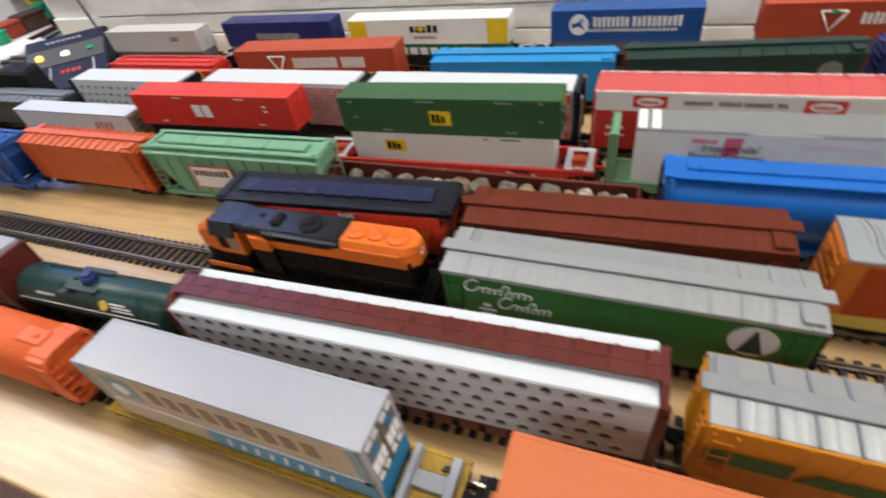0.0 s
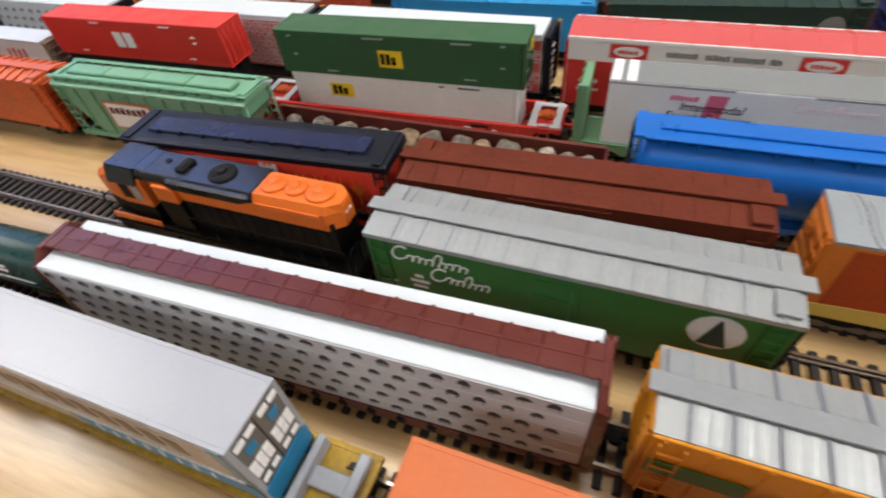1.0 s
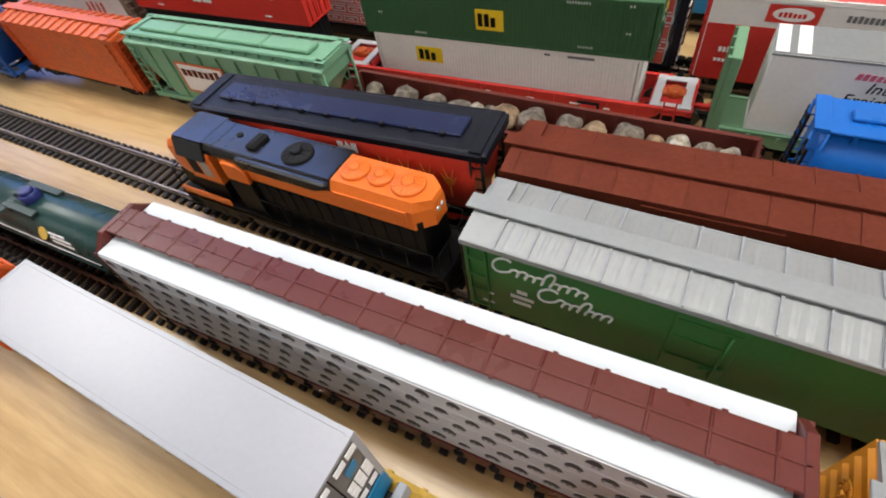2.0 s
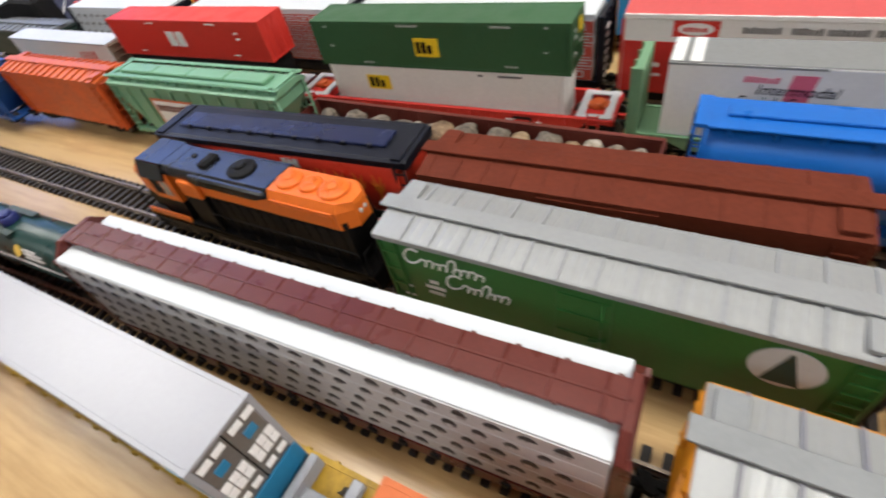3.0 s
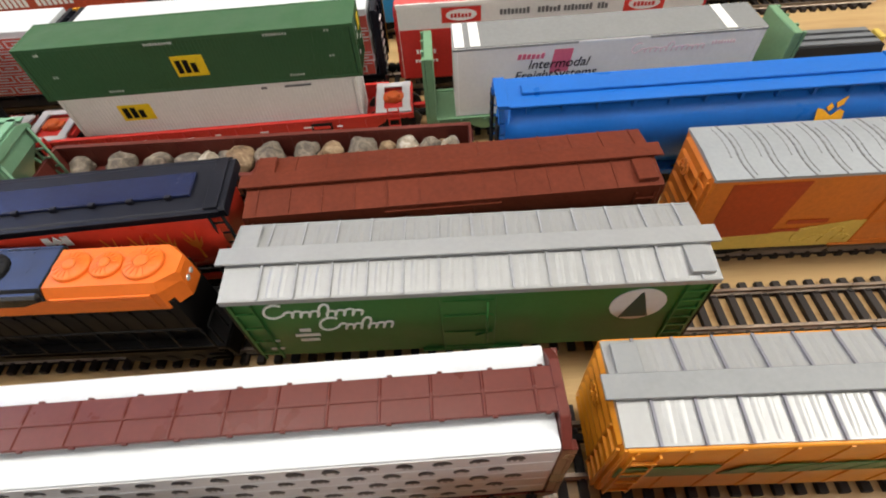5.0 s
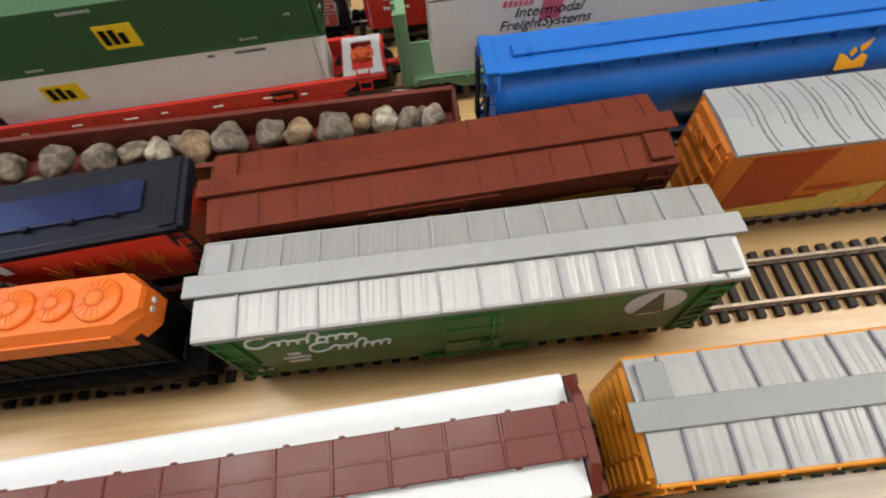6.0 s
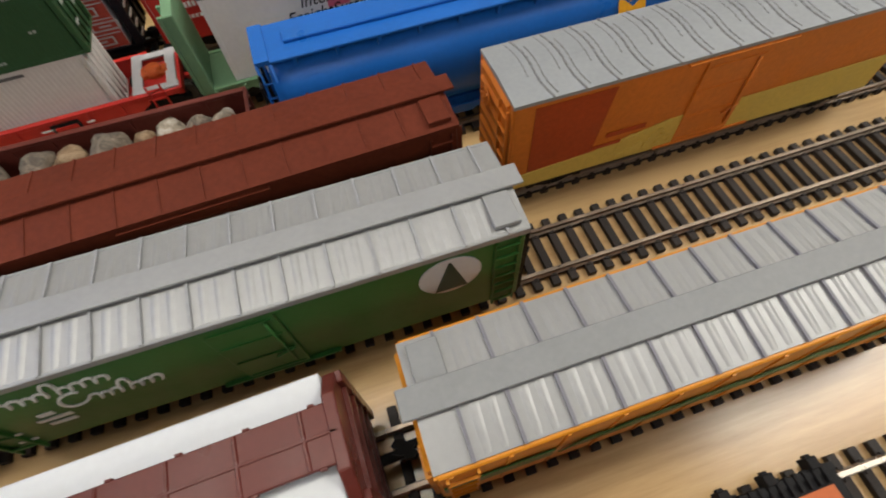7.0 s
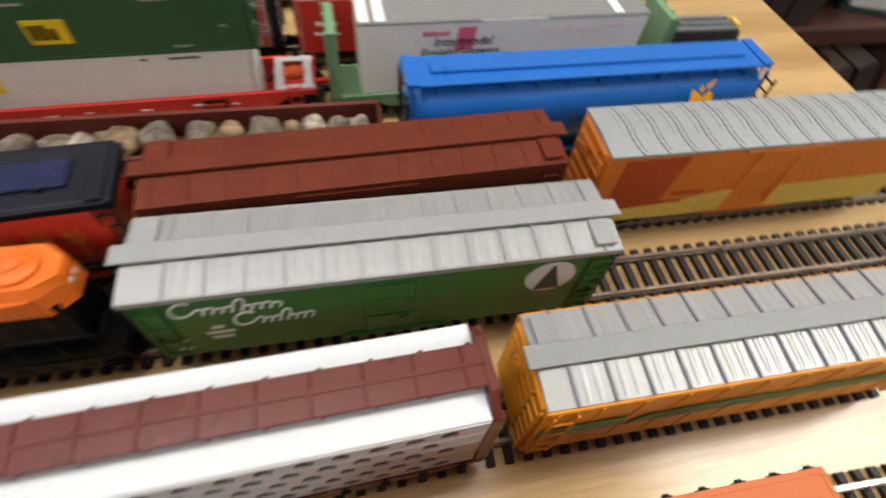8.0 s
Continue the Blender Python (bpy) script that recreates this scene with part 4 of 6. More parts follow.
def stone(x, y, z, r, seed, mat):
    bm = bm_new()
    bmesh.ops.create_icosphere(bm, subdivisions=3, radius=1.0)
    rnd = random.Random(seed)
    off = Vector((rnd.uniform(0, 50), rnd.uniform(0, 50), rnd.uniform(0, 50)))
    sx, sy, sz = rnd.uniform(0.85, 1.3), rnd.uniform(0.8, 1.1), rnd.uniform(0.7, 0.95)
    for v in bm.verts:
        d = 1 + 0.42 * noise.noise(v.co * 1.0 + off) + 0.14 * noise.noise(v.co * 2.6 + off) + 0.05 * noise.noise(v.co * 6 + off)
        v.co = Vector((v.co.x * sx, v.co.y * sy, v.co.z * sz)) * d * r
    for f in bm.faces:
        f.smooth = True
    ob = new("stone", to_mesh("stone", bm, mat))
    ob.matrix_world = pose(x * MM, y * MM, z * MM, 0, 0, rnd.uniform(0, 360))
    return tagged(ob, {"stone_a": "brown river pebble in the gondola", "stone_b": "dark grey rough stone in the gondola", "stone_c": "pale rounded stone in the gondola"}[mat], "stone", "stones in the gondola")


# ---- flat cars ----
def flat_car(x0, x1, y, label, mat, deck=12.0, width=27.0, name="flat_car", skeletal=False, group="freight cars", trucks=True, deck_mat=None, yaw=0.0):
    L = x1 - x0
    h, w = L / 2, width / 2
    car = thing(name, (x0 + x1) / 2, y, RAIL, label, "flat car", group, yaw=yaw)
    bm = bm_new()
    if not skeletal:
        box(bm, -h, h, -w, w, deck - 2, deck, 0.3)
    else:
        box(bm, -h, h, -5, 5, deck - 3, deck - 0.5, 0.3)
        for k in (-0.98, -0.6, -0.2, 0.2, 0.6, 0.98):
            box(bm, k * h - 2, k * h + 2, -w, w, deck - 2, deck, 0.2)
    part("deck", bm, deck_mat or mat, car)
    for s in (-1, 1):
        bm = bm_new()
        a, b = s * (w - 2.0), s * w
        prism(bm, [(-h, deck - 3), (-h + 22, deck - 3), (-h + 30, deck - 7), (h - 30, deck - 7), (h - 22, deck - 3), (h, deck - 3), (h, deck + 0.6), (-h, deck + 0.6)], min(a, b), max(a, b), "y")
        for i in range(int(L / 13)):
            xx = -h + 6 + i * 13
            box(bm, xx - 0.7, xx + 0.7, min(s * w, s * (w + 0.8)), max(s * w, s * (w + 0.8)), deck - 3, deck - 0.3)
        part("side_sill", bm, mat, car)
    if trucks:
        truck(car, -h + 18), truck(car, h - 18)
    couplers(car, h)
    return car


def well_car(x0, x1, y, w0, w1, label, mat, width=31.0, top=14.0, yaw=0.0):
    """Double-stack well car: deep side sills round the well, raised end decks with pads over the trucks."""
    L = x1 - x0
    h, w = L / 2, width / 2
    c = (x0 + x1) / 2
    a0, a1 = w0 - c, w1 - c
    car = thing("well_car", c, y, RAIL, label, "well car", "freight cars", yaw=yaw)
    for s in (-1, 1):
        bm = bm_new()
        p, q = s * (w - 1.6), s * w
        prism(bm, [(a0 - 6, top - 5), (a0 + 4, 3.4), (a1 - 4, 3.4), (a1 + 6, top - 5), (a1 + 6, top), (a0 - 6, top)], min(p, q), max(p, q), "y")
        b = s * (w + 0.9)
        box(bm, a0 - 8, a1 + 8, min(p, b), max(p, b), top - 1.4, top + 0.2, 0.2)
        box(bm, a0, a1, min(p, b), max(p, b), 3.2, 4.6)
        n = 12
        for i in range(n):
            xx = a0 + 6 + (a1 - a0 - 12) * i / (n - 1)
            box(bm, xx - 0.8, xx + 0.8, min(q, b), max(q, b), 3.6, top - 1)
        part("side_sill", bm, mat, car)
    bm = bm_new()
    box(bm, a0, a1, -w + 1, w - 1, 3.2, 4.4)
    part("well_floor", bm, mat, car)
    for e, inner, outer in ((-1, a0, -h), (1, a1, h)):
        bm = bm_new()
        lo, hi = min(inner, outer), max(inner, outer)
        box(bm, lo, hi, -w * 0.55, w * 0.55, top - 5, top - 1.5, 0.4)
        for s in (-1, 1):
            box(bm, lo, hi, min(s * w, s * (w - 4)), max(s * w, s * (w - 4)), top - 3.5, top - 0.6, 0.3)
        box(bm, outer - (0 if e < 0 else 3), outer + (3 if e < 0 else 0), -w, w, top - 4, top - 0.4, 0.3)
        deck = part("end_deck", bm, mat, car)
        bm = bm_new()
        for xx in (lo + 1, hi - 6):
            box(bm, xx, xx + 4.5, -w + 1, w - 1, top - 0.6, top + 0.6, 0.2)
        for s in (-1, 1):
            box(bm, lo + 1, hi - 1, min(s * (w - 1), s * (w - 5)), max(s * (w - 1), s * (w - 5)), top - 0.7, top + 0.3, 0.2)
        part("walkway", bm, "pad_grey", deck)
        bm = bm_new()
        m = (lo + hi) / 2
        cyl(bm, (m, 0, top - 1.5), 4.5, 4, "z", 14, 3.6, bev=0.5)
        box(bm, m - 6, m + 6, -3, 3, top - 1.6, top + 1.0, 0.5)
        part("truck_cover", bm, "hop_orange" if mat == "red" else "soft_black", deck)
        truck(car, m)
        ladder(car, mat, (lo + hi) / 2, -w, 4, top + 4, 6, 3, "x", -1, "grab_iron")
    if mat == "red":
        tick_marks(car, "letter_white", [(a0 + 16 + 23.0 * i + (i % 3) * 3, 9.2 + (i % 2) * 0.7, 3.2 + 1.6 * (i % 3), 0.9) for i in range(7)], -w - 0.95)
        panel(car, "soft_black", a1 - 36, a1 - 24, 6.6, 12.0, -w - 0.9, "data_plate")
        panel(car, "red", a1 - 34.6, a1 - 25.4, 8.4, 10.2, -w - 1.2, "data_plate_print")
    couplers(car, h, mat)
    return car


# ---- lumber cars ----
def lumber_prints(parent, mat, x0, x1, z0, z1, y, rows, pitch, out=-1):
    """Staggered half-moon board-end prints on wrapped lumber, raised a little: one joined sheet."""
    bm, under = bm_new(), bm_new()
    rnd = random.Random(rows * 31 + int(pitch * 10))
    n = int((x1 - x0) / pitch)
    for r in range(rows):
        z = z0 + (z1 - z0) * (r + 0.62) / rows
        for i in range(n):
            x = x0 + (i + 0.25 + 0.5 * (r % 2)) * pitch
            if x + pitch * 0.5 > x1:
                continue
            x += pitch * rnd.uniform(-0.03, 0.03)
            a = pitch * rnd.uniform(0.23, 0.30)
            hz = (z1 - z0) / rows * rnd.uniform(0.19, 0.27)
            pr = [(x - a, z - hz * 0.3), (x + a, z - hz * 0.3), (x + a * 0.75, z + hz * 0.5), (x + a * 0.3, z + hz), (x - a * 0.3, z + hz), (x - a * 0.75, z + hz * 0.5)]
            prism(bm, pr, min(0, out * 0.2), max(0, out * 0.2), "y")
            for k in range(3):
                if rnd.random() < 0.8:
                    q, d = x + a * (-0.9 + 0.62 * k), a * rnd.uniform(0.3, 0.5)
                    box(under, q, q + d, min(0, out * 0.15), max(0, out * 0.15), z - hz * rnd.uniform(1.0, 1.15), z - hz * rnd.uniform(0.6, 0.75))
    tagged(part("print", bm, mat, parent, at=(0, y, 0)), kind="stuff")
    tagged(part("print_dash", under, "lumber_grey", parent, at=(0, y, 0)), kind="stuff")


def centerbeam(x0, x1, y, yaw=0.0):
    L = x1 - x0
    h, w = L / 2, 14.6
    deck, top = 9.0, 57.2
    car = thing("centerbeam_flat_car", (x0 + x1) / 2, y, RAIL, "maroon centerbeam flat car with a ribbed top plate", "flat car", "freight cars", yaw=yaw)
    bm = bm_new()
    box(bm, -h, h, -w, w, deck - 2, deck, 0.3)
    part("deck", bm, "maroon", car)
    for s in (-1, 1):
        bm = bm_new()
        a, b = s * (w - 1.5), s * (w + 0.6)
        prism(bm, [(-h, deck - 3), (-h + 24, deck - 3), (-h + 36, deck - 6.5), (h - 36, deck - 6.5), (h - 24, deck - 3), (h, deck - 3), (h, deck + 0.8), (-h, deck + 0.8)], min(a, b), max(a, b), "y")
        sill = part("side_sill", bm, "maroon", car)
        for i in range(18):
            xx = -h + 7 + (L - 14) * i / 17
            bm = bm_new()
            box(bm, xx - 1.6, xx + 1.6, min(s * (w + 0.4), s * (w + 1.6)), max(s * (w + 0.4), s * (w + 1.6)), deck - 4, deck - 0.6, 0.2)
            box(bm, xx - 0.5, xx + 0.5, min(s * (w + 0.2), s * (w + 1.0)), max(s * (w + 0.2), s * (w + 1.0)), deck - 0.8, deck + 1.8, 0.1)
            part("stake_pocket", bm, "soft_black", sill)
    # top chord: a flat plate with thin cross ribs and one long rib, small strap ears along its edges
    cw = 6.2
    bm = bm_new()
    box(bm, -h + 1, h - 1, -cw, cw, top - 1.4, top, 0.25)
    chord = part("top_chord", bm, "maroon", car)
    bm = bm_new()
    box(bm, -h + 1.5, h - 1.5, -0.32, 0.32, top - 0.1, top + 0.3, 0.1)
    part("long_rib", bm, "maroon", chord)

    def m_rib(bm):
        prism(bm, [(-0.55, -0.1), (-0.22, 0.36), (0.22, 0.36), (0.55, -0.1)], -cw + 0.3, cw - 0.3, "y")

    def m_ear(bm):
        box(bm, -0.7, 0.7, -0.3, 0.3, -0.9, 0.1, 0.12)
    rib, ear = shared("chord_rib", m_rib, "maroon"), shared("strap_ear", m_ear, "maroon")
    n = 17
    for i in range(n):
        xx = -h + 8 + (L - 16) * i / (n - 1)
        part("chord_rib", rib, "maroon", chord, at=(xx, 0, top))
        for s in (-1, 1):
            part("strap_ear", ear, "maroon", chord, at=(xx + 2.5, s * (cw + 0.2), top))
    bm = bm_new()
    box(bm, -h + 4, h - 4, -0.8, 0.8, deck, top - 1)
    for i in range(11):
        xx = -h + 12 + (L - 24) * i / 10
        box(bm, xx - 1.2, xx + 1.2, -1.4, 1.4, deck, top - 1)
    part("center_truss", bm, "maroon", car)
    for e in (-1, 1):
        # end frame: two posts that spread towards the deck under a flat cap
        bm = bm_new()
        a, b = e * (h - 3.0), e * (h - 0.2)
        lo, hi = min(a, b), max(a, b)
        prism(bm, [(-w - 0.4, deck - 2), (w + 0.4, deck - 2), (w - 0.6, top - 6), (cw + 1.6, top + 0.3), (-cw - 1.6, top + 0.3), (-w + 0.6, top - 6)], lo, hi, "x", 0.25)
        bulk = part("bulkhead", bm, "maroon", car)
        for q in (-1, 1):
            bm = bm_new()
            prism(bm, [(q * (w + 0.5), deck - 2), (q * (w - 2.2), deck - 2), (q * (w - 3.2), top - 6.4), (q * (w - 0.5), top - 6)], min(e * (h - 0.4), e * (h + 1.2)), max(e * (h - 0.4), e * (h + 1.2)), "x", 0.2)
            part("post", bm, "maroon", bulk)
        for zz in (18, 27, 36, 45):
            bm = bm_new()
            box(bm, min(e * (h - 0.4), e * (h + 0.9)), max(e * (h - 0.4), e * (h + 0.9)), -w + 2.8, w - 2.8, zz, zz + 1.3)
            part("crossbar", bm, "maroon", bulk)
    truck(car, -h + 24), truck(car, h - 24)
    couplers(car, h)
    # wrapped lumber, one stack each side of the beam
    for s in (-1, 1):
        load = thing("lumber_stack", (x0 + x1) / 2, y, RAIL + deck, "long white-wrapped lumber stack with grey printed board ends", "lumber", "wrapped lumber", yaw=yaw)
        bm = bm_new()
        a, b = s * 1.7, s * (w - 0.4)
        box(bm, -h + 3.2, h - 3.2, min(a, b), max(a, b), 0, 44.2, 0.7, 2)
        part("wrap", bm, "wrap_white", load)
        bm = bm_new()
        box(bm, -h + 3.6, h - 3.6, min(0, s * 0.3), max(0, s * 0.3), 0.5, 43.2)
        part("printed_side", bm, "lumber_side", load, at=(0, s * (w - 0.4), 0))
        if s < 0:
            bm = bm_new()
            for r in range(1, 5):
                z = 0.8 + 42.2 * r / 5
                box(bm, -h + 4.2, h - 4.2, -0.12, 0.0, z - 0.5, z + 0.2)
            tagged(part("print_line", bm, "wrap_white", load, at=(0, -(w - 0.1), 0)), kind="stuff")
            lumber_prints(load, "print_black", -h + 5, h - 5, 0.8, 43.0, -(w - 0.1), 5, 9.5)
    return car


def lumber_flat(x0, x1, y, label, end_mat, print_mat, top=52.0, rows=5, pitch=9.0, plain=False, side_mat="wrap_white", style="moon"):
    """Flat car with bulkheads and one block of wrapped lumber."""
    car = flat_car(x0, x1, y, label, end_mat, 11.0, 28.0, "bulkhead_flat_car")
    h = (x1 - x0) / 2
    for e in (-1, 1):
        bm = bm_new()
        a, b = e * (h - 3), e * h
        box(bm, min(a, b), max(a, b), -14, 14, 11, top - 1, 0.3)
        if plain:
            for yy in (-13, 13):
                box(bm, min(e * h, e * (h + 0.8)), max(e * h, e * (h + 0.8)), yy - 0.9, yy + 0.9, 11, top - 1.4)
            part("bulkhead", bm, end_mat, car)
        else:
            for zz in range(14, int(top - 3), 6):
                box(bm, min(e * h, e * (h + 1.4)), max(e * h, e * (h + 1.4)), -13, -5, zz, zz + 1.2)
            for yy in (-13, -5, 4, 12):
                box(bm, min(e * h, e * (h + 1.4)), max(e * h, e * (h + 1.4)), yy - 0.8, yy + 0.8, 11, top - 2)
            bh_ = part("bulkhead", bm, end_mat, car)
            for zz in range(14, int(top - 3), 5):
                bm = bm_new()
                box(bm, min(e * (h + 1.5), e * (h + 2.1)), max(e * (h + 1.5), e * (h + 2.1)), -12.4, -5.6, zz, zz + 1.0)
                part("rung", bm, "letter_white", bh_)
            bm = bm_new()
            box(bm, min(e * h, e * (h + 1.6)), max(e * h, e * (h + 1.6)), 12.6, 14.2, 11, top - 1)
            part("corner_post", bm, "gold", bh_)
    load = thing("lumber_stack", (x0 + x1) / 2, y, RAIL + 11.6, "white-wrapped lumber block with printed side pattern", "lumber", "wrapped lumber")
    bm = bm_new()
    box(bm, -h + 5, h - 5, -13.5, 13.5, 0, top - 11.6, 0.6, 2)
    part("wrap", bm, side_mat, load)
    if style == "moon":
        lumber_prints(load, print_mat, -h + 7, h - 7, 3, top - 17, -13.5, rows, pitch)
    else:
        bm = bm_new()
        box(bm, -h + 5.4, h - 5.4, -0.2, 0, 0.6, top - 15)
        part("printed_side", bm, print_mat, load, at=(0, -13.5, 0))
        bm = bm_new()
        n = int((2 * h - 14) / pitch)
        for r in range(rows):
            z = 0.6 + (top - 15.6) * (r + 0.5) / rows
            hz = (top - 15.6) / rows * 0.3
            for i in range(n):
                x0b = -h + 7 + (i + 0.4 * (r % 2)) * pitch
                x1b = x0b + pitch * 0.86
                for za, zb in ((z - hz, z - hz + 0.7), (z + hz - 0.7, z + hz)):
                    box(bm, x0b, x1b, -0.2, 0, za, zb)
                for xa in (x0b, x1b - 0.9):
                    box(bm, xa, xa + 0.9, -0.2, 0, z - hz + 0.7, z + hz - 0.7)
                box(bm, x0b + pitch * 0.25, x1b - pitch * 0.25, -0.2, 0, z - 0.4, z + 0.4)
            box(bm, -h + 6, h - 6, -0.2, 0, z + hz * 1.5, z + hz * 1.7)
        tagged(part("print", bm, "wrap_white", load, at=(0, -13.7, 0)), kind="stuff")
    return car


# ---- tank car ----
def tank_car(x0, x1, y, yaw=0.0):
    L = x1 - x0
    h = L / 2
    car = thing("tank_car", (x0 + x1) / 2, y, RAIL, "dark green glossy tank car with a domed fitting on top", "tank car", "freight cars", yaw=yaw)
    bm = bm_new()
    rings = []
    r, zc, seg = 14.0, 25.0, 24
    for x, k in ((-h + 3, 0.3), (-h + 4, 0.62), (-h + 6, 0.88), (-h + 9, 1.0), (h - 9, 1.0), (h - 6, 0.88), (h - 4, 0.62), (h - 3, 0.3)):
        rings.append([bm.verts.new((x, r * k * math.cos(2 * math.pi * i / seg), zc + r * k * math.sin(2 * math.pi * i / seg))) for i in range(seg)])
    bm.faces.new(rings[0][::-1])
    bm.faces.new(rings[-1])
    for a, b in zip(rings, rings[1:]):
        for i in range(seg):
            bm.faces.new((a[i], a[(i + 1) % seg], b[(i + 1) % seg], b[i])).smooth = True
    tank = part("tank", bm, "dark_green", car)
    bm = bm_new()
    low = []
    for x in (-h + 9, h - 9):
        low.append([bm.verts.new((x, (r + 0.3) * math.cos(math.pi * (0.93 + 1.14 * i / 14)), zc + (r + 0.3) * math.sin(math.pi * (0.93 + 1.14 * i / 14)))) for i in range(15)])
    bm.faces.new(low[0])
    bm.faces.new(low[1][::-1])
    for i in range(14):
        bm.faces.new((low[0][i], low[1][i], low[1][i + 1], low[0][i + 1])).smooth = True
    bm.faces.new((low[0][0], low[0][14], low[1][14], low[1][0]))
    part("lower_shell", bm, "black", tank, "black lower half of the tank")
    for s in (-1, 1):
        bm = bm_new()
        rod(bm, (-h + 9, s * (r - 0.1), zc + 3.2), (h - 9, s * (r - 0.1), zc + 3.2), 0.3)
        part("seam_line", bm, "pale_grey", tank)
    bm = bm_new()
    cyl(bm, (0, 0, 37.5), 4.6, 5.5, "z", 16, bev=0.7)
    cyl(bm, (0, 0, 42.5), 3.4, 2.2, "z", 14, bev=0.6)
    dome = part("dome", bm, "blue_dark", car)
    bm = bm_new()
    box(bm, -13, 12, -9, -5.4, 38.4, 39.4, 0.2)
    box(bm, -13, 12, 5.4, 9, 38.4, 39.4, 0.2)
    box(bm, -14.5, -9, -12.4, -3, 37.6, 38.6, 0.2)
    for sy in (-8.6, 8.6):
        for sx in (-9, 9):
            rod(bm, (sx, sy, 33), (sx, sy, 39), 0.5)
    cyl(bm, (-11, 0, 38.2), 2.4, 2.4, "z", 14, bev=0.5)
    part("platform", bm, "hull_green", dome)
    bm = bm_new()
    for s in (-1, 1):
        rod(bm, (-h + 6, s * 14.4, 26), (h - 6, s * 14.4, 26), 0.45)
        for i in range(9):
            xx = -h + 10 + (L - 20) * i / 8
            rod(bm, (xx, s * 13.6, 26), (xx, s * 14.4, 26), 0.35)
    part("handrail", bm, "dark_green", car)
    bm = bm_new()
    box(bm, -h, h, -6, 6, 7.5, 11)
    for e in (-1, 1):
        box(bm, e * (h - 8) - 5, e * (h - 8) + 5, -13, 13, 8.5, 12)
        prism(bm, [(-11, 11), (11, 11), (13, 20), (-13, 20)], e * (h - 12) - 3, e * (h - 12) + 3, "x")
    part("underframe", bm, "black", car)
    truck(car, -h + 19), truck(car, h - 19)
    couplers(car, h)
    return car


# ---- locomotive ----
def roof_fan(car, x, z, r, n, mat, name):
    """A round roof fan: rim ring, raised hub cap and pressed radial blades."""
    bm = bm_new()
    # shallow dome with a rolled rim
    n_ring = [(1.0, -0.4), (1.0, 1.3), (0.95, 1.75), (0.88, 1.9), (0.7, 2.1), (0.5, 2.3)]
    rings = [[bm.verts.new((r * k * math.cos(2 * math.pi * i / 28), r * k * math.sin(2 * math.pi * i / 28), q)) for i in range(28)] for k, q in n_ring]
    bm.faces.new(rings[0][::-1])
    bm.faces.new(rings[-1])
    for lo, hi in zip(rings, rings[1:]):
        for i in range(28):
            bm.faces.new((lo[i], lo[(i + 1) % 28], hi[(i + 1) % 28], hi[i])).smooth = True
    fan = part(name, bm, mat, car, at=(x, 0, z))
    # dark screen between hub and rim
    bm = bm_new()
    cyl(bm, (0, 0, 1.7), r * 0.84, 0.5, "z", 28, r * 0.5)
    part("screen", bm, "screen_rust" if mat == "orange" else "black", fan)
    bm = bm_new()
    tall = 1.6 if name == "brake_fan" else 0.9
    cyl(bm, (0, 0, 2.2), r * 0.40, tall, "z", 24, r * 0.34, bev=0.4)
    part("hub_cap", bm, mat, fan)

    def m_blade(bm):
        prism(bm, [(0.42 * r, 2.0), (0.9 * r, 1.5), (0.86 * r, 2.12), (0.44 * r, 2.6)], -0.16, 0.16, "y")
    me = shared(("blade", r, mat), m_blade, mat)
    for i in range(n):
        o = part("blade", me, mat, fan)
        o.rotation_euler = (0, 0, 2 * math.pi * i / n)


